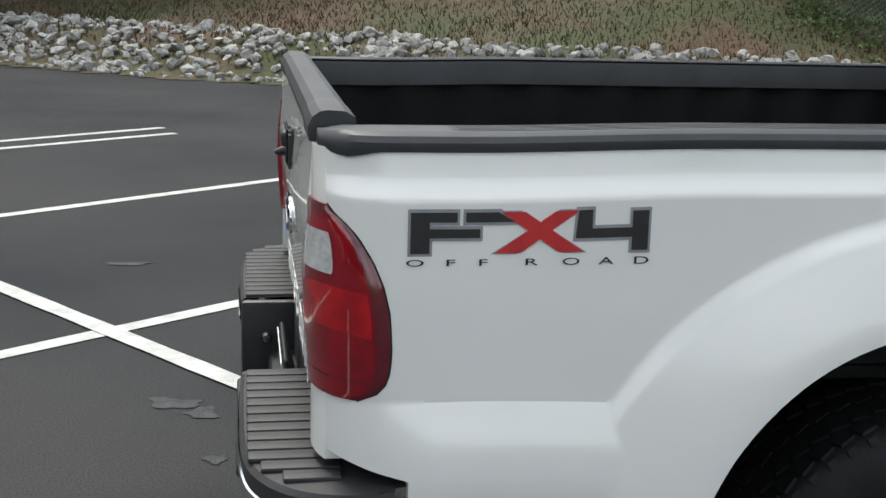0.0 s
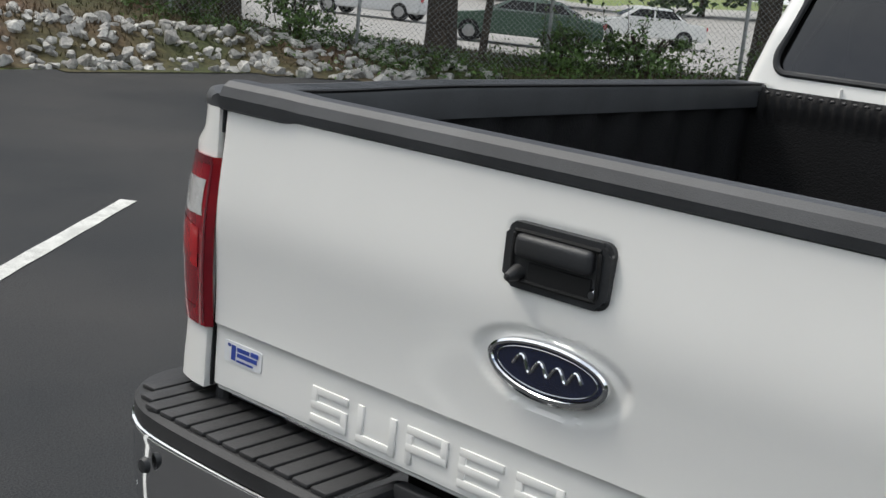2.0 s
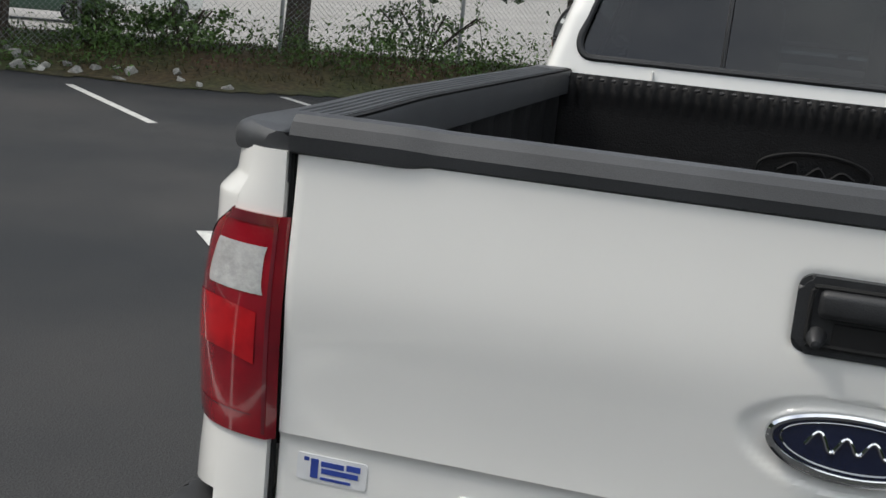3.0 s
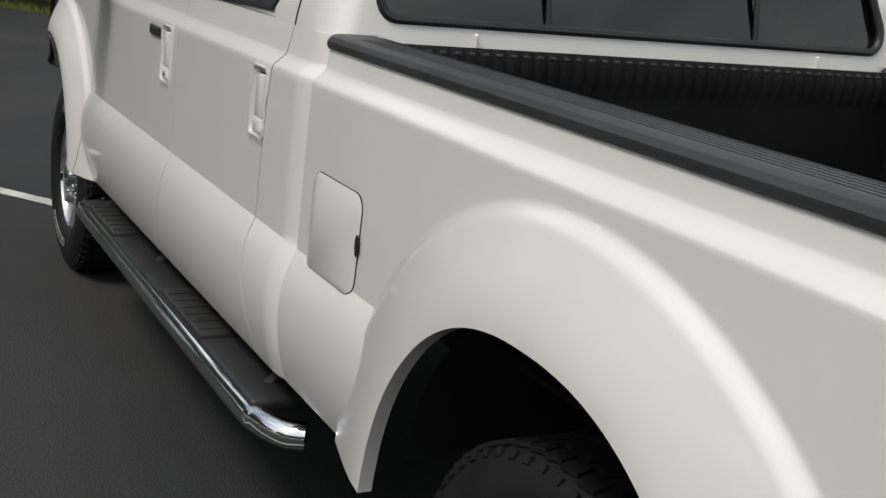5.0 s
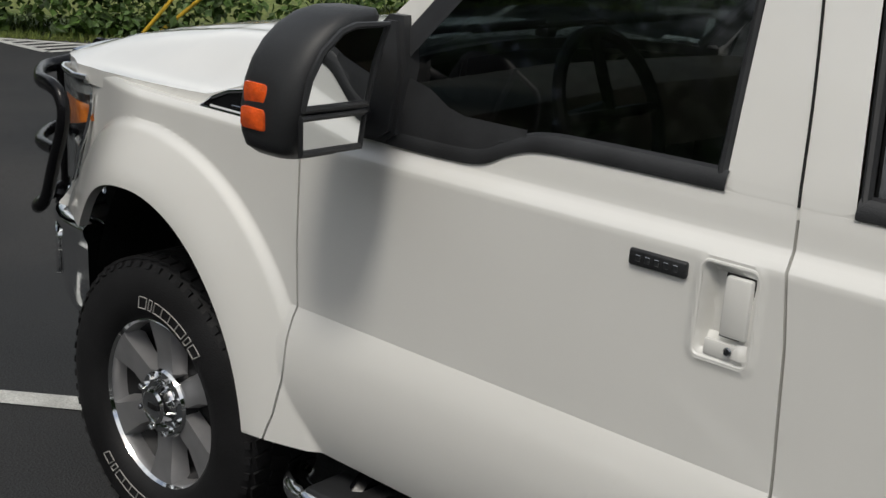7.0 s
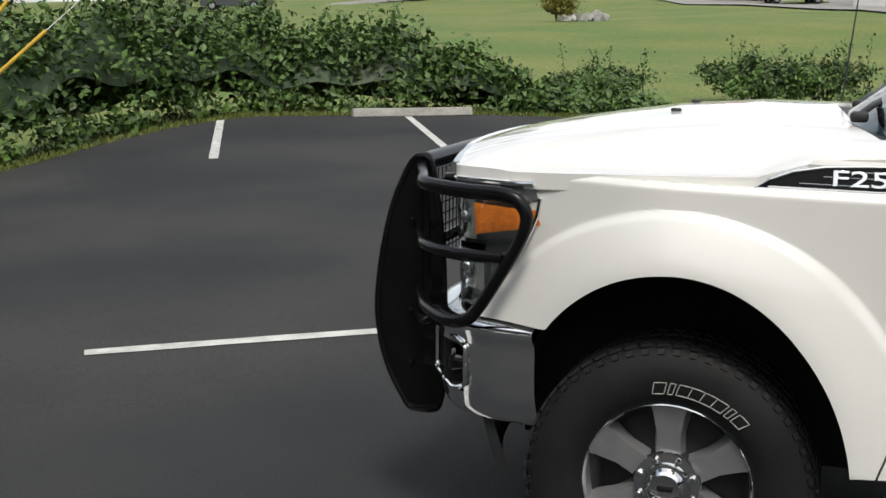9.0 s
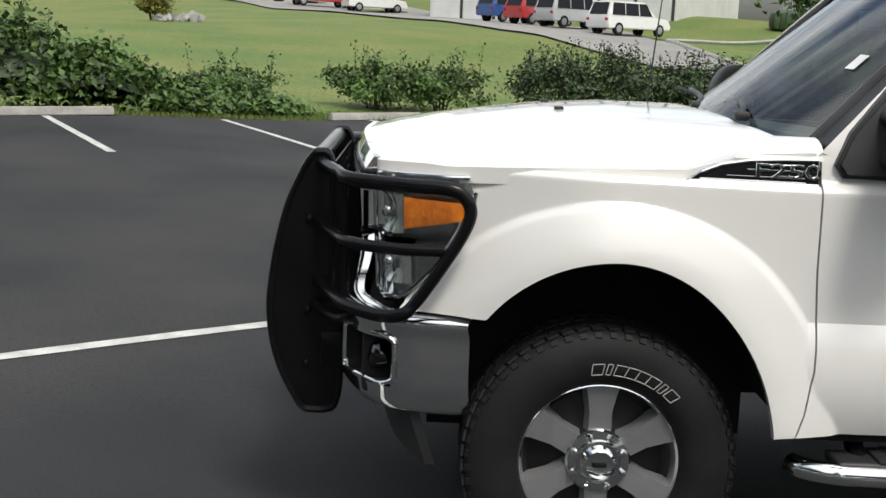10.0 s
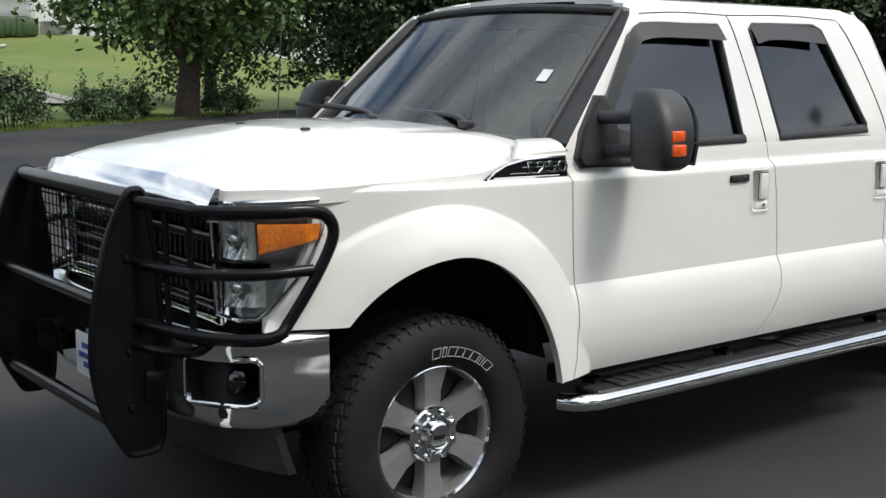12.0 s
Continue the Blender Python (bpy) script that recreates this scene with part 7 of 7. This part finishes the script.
# paper scraps
for k, (x, y, s) in enumerate(((7.0, -3.17, 0.055), (6.27, -2.34, 0.022), (-0.9, 1.9, 0.02))):
    b = bmesh.new()
    sheet(b, 3, 3, lambda u, v: Vector((x + s * (u - 0.5) * 1.4, y + s * (v - 0.5) + 0.2 * s * u, 0.012 + 0.012 * math.sin(5 * u + 3 * v + k))))
    tagged(part("paper_scrap", b, PLATE_WHITE), "small white scrap of paper on the asphalt", "litter")


# ---- far drive, parked cars, buildings ----
ribbon("drive", [(-6.6, -32), (-6.4, -38), (-5.8, -44), (-4.2, -51), (-3.0, -58), (-0.5, -66), (5, -77), (10, -87), (16, -97), (26, -106), (55, -117), (95, -129)], [0.9, 1.5, 2.4, 3.7, 4.8, 7.0, 7.0, 7.0, 6.5, 5.0, 4.5, 4.5], ROAD, 0.06, "pale grey curving drive with parked cars", "road", 10, 8)

def kerb(line, label):
    b = bmesh.new()
    c = smooth_line([(x, y, 0) for x, y in line], 10)
    tube(b, [(p.x, p.y, height(p.x, p.y) + 0.10) for p in c], 0.11, 6)
    return tagged(part("kerb", b, CONCRETE), label, "kerb", kind="structure")


kerb([(-7.5, -32), (-7.7, -36), (-8.2, -43.7), (-7.9, -50), (-7.7, -56), (-8.4, -60.2), (-11, -63.2), (-16, -64.5)], "pale concrete kerb along the drive")


def car(name, at, heading, paint, label, category, L=4.7, H=1.5, kind="sedan"):
    x, y = at
    top = thing(name, label, category, (x, y, height(x, y) + 0.06), heading)
    W = 1.78
    if kind == "sedan":
        low = [(-L / 2, 0.55), (-L / 2 + 0.08, 0.92), (-L / 2 + 0.9, 0.98), (L / 2 - 1.5, 0.97), (L / 2 - 0.3, 0.82), (L / 2, 0.62), (L / 2 - 0.05, 0.3), (-L / 2 + 0.1, 0.3)]
        cab = [(-L / 2 + 0.75, 0.97), (-L / 2 + 1.45, H - 0.03), (0.3, H), (L / 2 - 1.35, 0.97)]
    elif kind == "pickup":
        low = [(-L / 2, 0.55), (-L / 2, 1.05), (L / 2 - 1.5, 1.07), (L / 2 - 0.15, 0.98), (L / 2, 0.6), (L / 2 - 0.05, 0.38), (-L / 2 + 0.05, 0.4)]
        cab = [(-0.55, 1.05), (-0.5, H - 0.02), (0.75, H), (L / 2 - 1.35, 1.06)]
    else:
        low = [(-L / 2, 0.5), (-L / 2 + 0.02, 1.0), (L / 2 - 1.3, 1.04), (L / 2 - 0.2, 0.92), (L / 2, 0.6), (L / 2 - 0.05, 0.35), (-L / 2 + 0.08, 0.35)]
        cab = [(-L / 2 + 0.05, 1.0), (-L / 2 + 0.35, H - 0.04), (-0.2, H), (0.45, H - 0.03), (L / 2 - 1.15, 1.03)]
    b = bmesh.new()
    prism(b, low, lambda u, v, w: (u, w * (1 if v < 0.9 else 0.97), v), -W / 2, W / 2)
    bmesh.ops.bevel(b, geom=list(b.edges), offset=0.05, segments=2, affect="EDGES")
    part("body", b, paint, top)
    b = bmesh.new()
    prism(b, cab, lambda u, v, w: (u, w * (1 - 0.16 * (v - 1.0) / (H - 1.0)), v), -W / 2 * 0.96, W / 2 * 0.96)
    bmesh.ops.bevel(b, geom=list(b.edges), offset=0.04, segments=2, affect="EDGES")
    part("roof", b, paint, top)
    zt, zb = H - 0.10, 1.06
    xs = (cab[0][0] + 0.25, cab[-1][0] - 0.30)
    cuts = 3 if kind in ("suv", "van") else 2
    for sd in (1, -1):
        for k in range(cuts):
            a, c = xs[0] + (xs[1] - xs[0]) * k / cuts + 0.03, xs[0] + (xs[1] - xs[0]) * (k + 1) / cuts - 0.03
            sh0 = 0.30 if (k == 0 and kind in ("sedan",)) else (0.12 if k == 0 else 0)
            sh1 = 0.42 if k == cuts - 1 else 0
            b = bmesh.new()
            prism(b, [(a, zb), (c, zb), (c - sh1, zt), (a + sh0, zt)], lambda u, v, w: (u, sd * (W / 2 * 0.96 * (1 - 0.16 * (v - 1.0) / (H - 1.0)) + w), v), -0.01, 0.008)
            part("side_window", b, BLACK_GLOSS, top)
    for xe, xt in ((cab[-1][0] - 0.05, cab[-2][0] + 0.10), (cab[0][0] + 0.04, cab[1][0] - 0.06)):
        b = bmesh.new()
        prism(b, [(-0.68, 0), (0.68, 0), (0.58, 1), (-0.58, 1)], lambda u, v, w: (xe + (xt - xe) * v + w, u, zb + (zt - zb) * v), -0.02, 0.03)
        part("windscreen", b, BLACK_GLOSS, top)
    for wx in (-L / 2 + 0.85, L / 2 - 0.88):
        for sd in (1, -1):
            b = bmesh.new()
            lathe(b, [(0.20, 0.02), (0.30, 0.03), (0.335, 0.0), (0.335, -0.2), (0.2, -0.22)], 20, pose(wx, sd * (W / 2 - 0.01), 0.335, -90 * sd), True)
            wh = part("wheel", b, RUBBER, top)
            b = bmesh.new()
            lathe(b, [(0.0005, 0.01), (0.10, 0.02), (0.20, 0.005)], 16, pose(wx, sd * (W / 2 - 0.01), 0.335, -90 * sd))
            part("rim", b, ALLOY, wh)
    for sd in (1, -1):
        part("tail_light", box((-L / 2 + 0.01, sd * 0.72, 0.82), (0.05, 0.22, 0.16), 0.02, 1), RED_BRIGHT, top)
        part("head_light", box((L / 2 - 0.10, sd * 0.66, 0.72), (0.12, 0.30, 0.13), 0.03, 1), CLEAR_LENS, top)
    return top


def car_paint(name, c):
    return mat(name, c, 0.35, var=0.03, scale=2, coat=0.8)


P_WHITE, P_SILVER, P_RED, P_BLUE, P_TEAL, P_DARK, P_GREEN, P_GREY = (car_paint(n, c) for n, c in (("white_car_paint", (0.72, 0.72, 0.70)), ("silver_car_paint", (0.42, 0.43, 0.43)), ("red_car_paint", (0.42, 0.03, 0.03)), ("blue_car_paint", (0.03, 0.09, 0.28)), ("teal_car_paint", (0.02, 0.22, 0.20)), ("dark_car_paint", (0.03, 0.035, 0.04)), ("green_car_paint", (0.05, 0.09, 0.065)), ("grey_car_paint", (0.50, 0.51, 0.52))))
car("suv", (-6.6, -63.0), 216, P_WHITE, "white sport utility car parked by the drive", "car", 4.9, 1.82, "suv")
car("minivan", (-3.9, -65.6), 216, P_SILVER, "silver minivan parked in the row", "car", 4.9, 1.75, "van")
car("suv", (-2.3, -69.2), 216, P_RED, "red sport utility car parked in the row", "car", 4.6, 1.75, "suv")
car("van", (-0.9, -72.3), 216, P_BLUE, "blue van parked in the row", "car", 4.9, 1.9, "van")
car("suv", (8.7, -90.5), 205, P_WHITE, "white sport utility car parked up the drive", "car", 4.9, 1.8, "suv")
car("pickup", (13.0, -92.4), 205, P_RED, "red pickup parked up the drive", "car", 5.2, 1.8, "pickup")
car("sedan", (15.6, -98.0), 200, P_DARK, "dark sedan parked up the drive", "car", 4.6, 1.45)
car("sedan", (21.6, -104.2), 195, P_WHITE, "white sedan on the far drive", "car", 4.8, 1.45)
car("pickup", (8.2, -104.5), 205, P_TEAL, "teal pickup parked near the building", "car", 5.2, 1.8, "pickup")
car("sedan", (43, -68), 10, P_DARK, "dark car under the far trees", "car", 4.6, 1.45)
la = math.degrees(LOT_TURN)
car("sedan", (31.0, 31.5), la + 72, P_GREY, "grey sedan on the pale road", "car", 4.7, 1.45)
car("sedan", (27.0, 21.2), la + 84, P_GREEN, "dark green sedan on the pale road", "car", 4.9, 1.42)
car("sedan", (37.5, 23.5), la + 92, P_WHITE, "white sedan on the pale road", "car", 4.7, 1.45)


def building(a, c, high, base, label, stripes, deep=14.0):
    """A long white metal building with upright dark joints."""
    a, c = Vector(a), Vector(c)
    d = (c - a)
    L = d.length
    d.normalize()
    ang = math.degrees(math.atan2(d.y, d.x))
    top = thing("metal_building", label, "building", (a.x, a.y, base), ang)
    s = -1 if Vector((-d.y, d.x)).dot(Vector((5, 0)) - a) > 0 else 1
    part("wall", box((L / 2, s * deep / 2, high / 2 - 1), (L, deep, high + 2), 0.03, 1), WALL_WHITE, top)
    part("roof", box((L / 2, s * deep / 2, high + 0.15), (L + 0.8, deep + 0.8, 0.25), 0.05, 1), GALV, top)
    k = 0.0
    while k < L - 0.5:
        part("wall_panel", box((k + stripes / 2, -s * 0.03, high / 2), (stripes - 0.34, 0.06, high), 0.02, 1), WALL_WHITE, top)
        part("joint", box((k + stripes - 0.02, -s * 0.012, high / 2), (0.20, 0.03, high), 0, 1), TRIM_DARK, top)
        k += stripes
    return top


building((4.4, -83.5), (-11.5, -74.2), 6.0, 2.7, "long white metal building with dark upright joints", 2.6)
building((-20.2, -72.2), (-46, -63), 5.0, 3.2, "white metal building up on the grassy rise", 3.4)
# clipped hedge and picnic table before it
b = bmesh.new()
for k in range(7):
    rbox(b, (-16.6 - 0.30 * k, -68.6 + 0.14 * k, height(-16.6 - 0.30 * k, -68.6 + 0.14 * k) + 0.5), (1.1, 1.3, 1.1 + 0.1 * (k % 3)), 0.3, 2)
tagged(part("clipped_hedge", b, LEAF_DARK), "dark clipped hedge before the white building", "hedge")
px_, py_ = -20.8, -69.6
t = thing("picnic_table", "weathered grey wooden picnic table on the grass", "table", (px_, py_, height(px_, py_)), 30)
part("tabletop", box((0, 0, 0.75), (1.8, 0.75, 0.05), 0.01, 1), CONCRETE, t)
for sd in (1, -1):
    part("bench", box((0, sd * 0.72, 0.45), (1.8, 0.26, 0.05), 0.01, 1), CONCRETE, t)
    part("leg", box((sd * 0.65, 0, 0.37), (0.08, 1.4, 0.74), 0.01, 1), CONCRETE, t)
# yellow conifer with pale rocks at its foot
bush((17.0, -51.1), (0.85, 0.85, 1.0), 70, 70, 0.07, LEAF_YELLOW, "yellow-green conifer bush on the grass mound", 10)
for k in range(26):
    x, y, s = 16.4 - 0.055 * k + random.uniform(-0.3, 0.3), -50.2 - 0.05 * k + random.uniform(-0.6, 0.6), random.uniform(0.16, 0.4)
    ob = new("garden_rock", random.choice(STONES))
    ob.matrix_world = pose(x, y, height(x, y) + 0.3 * s, 10 * k, 7 * k, 31 * k) @ Matrix.Diagonal((s, s, s, 1))
    tagged(ob, "pale angular rock on the grass mound", "rock", "rocks by the conifer")
# woods along the skyline
for cx, cy, r, h in ((52, -70, 9, 8), (64, -52, 9, 8), (58, -86, 9, 8), (46, -118, 10, 9), (74, -30, 9, 8), (70, -8, 9, 8)):
    tree((cx, cy), 0.3, (0, 0, 0), 2.2, (0, 0, h * 0.62, r * 0.7, r * 0.7, h * 0.5), 90, 90, 0.24, LEAF_DARK, "large dark green tree at the far side", 5)

# trees added round the near side of the lot to darken what the glass reflects
for u, n in ((-15, 26), (-9, 29), (-3, 27), (3, 29), (9, 27), (15, 25), (-22, 25), (-28, 20), (-32, 12), (-35, 4), (-34, -5)):
    tree(lot(u, n), 0.3, (0, 0, 0), 2.2, (0, 0, 5.2, 4.4, 4.4, 4.0), 190, 80, 0.30, LEAF_DARK, "tall dark green tree added round the lot for reflections", 6)
for u, n in ((104, 30), (108, 14), (112, 0), (108, -16), (104, -34)):
    tree(lot(u, n), 0.3, (0, 0, 0), 2.2, (0, 0, 7.5, 8.5, 8.5, 6.5), 110, 90, 0.45, LEAF_DARK, "large dark green tree beyond the road", 5)

# pale scuffs on the asphalt
SCUFFS = [(-0.35, 2.22, -20, 0.132, 0.068), (-0.33, 2.04, 35, 0.072, 0.075), (-0.55, 1.65, 10, 0.05, 0.045), (0.75, 4.22, 0, 0.15, 0.045), (0.74, 2.45, 30, 0.072, 0.053)]
SCUFF = mat("scuffed_asphalt", (0.038, 0.040, 0.041), 0.85, second=(0.060, 0.061, 0.062), scale=9, bump=0.5, bscale=130, fine=0.4)
for k, (u, n, a, w, h) in enumerate(SCUFFS):
    x, y = lot(u, n)
    b = bmesh.new()
    c = [b.verts.new((0, 0, 0.004))]
    ring = []
    for j in range(22):
        th = 2 * math.pi * j / 22
        r = 0.8 + 0.25 * math.sin(3 * th + k) * math.sin(2 * th + 2 * k) + random.uniform(-0.06, 0.06)
        ring.append(b.verts.new((w * r * math.cos(th), h * r * math.sin(th) + 0.3 * h * math.cos(2 * th), 0.004)))
    for j in range(22):
        b.faces.new((c[0], ring[j], ring[(j + 1) % 22]))
    ob = part("scuff_mark", b, SCUFF, smooth=0)
    ob.matrix_world = pose(x, y, 0, 0, 0, a)
    tagged(ob, "pale dusty scuff on the asphalt", "scuff mark", "scuff marks", "structure")
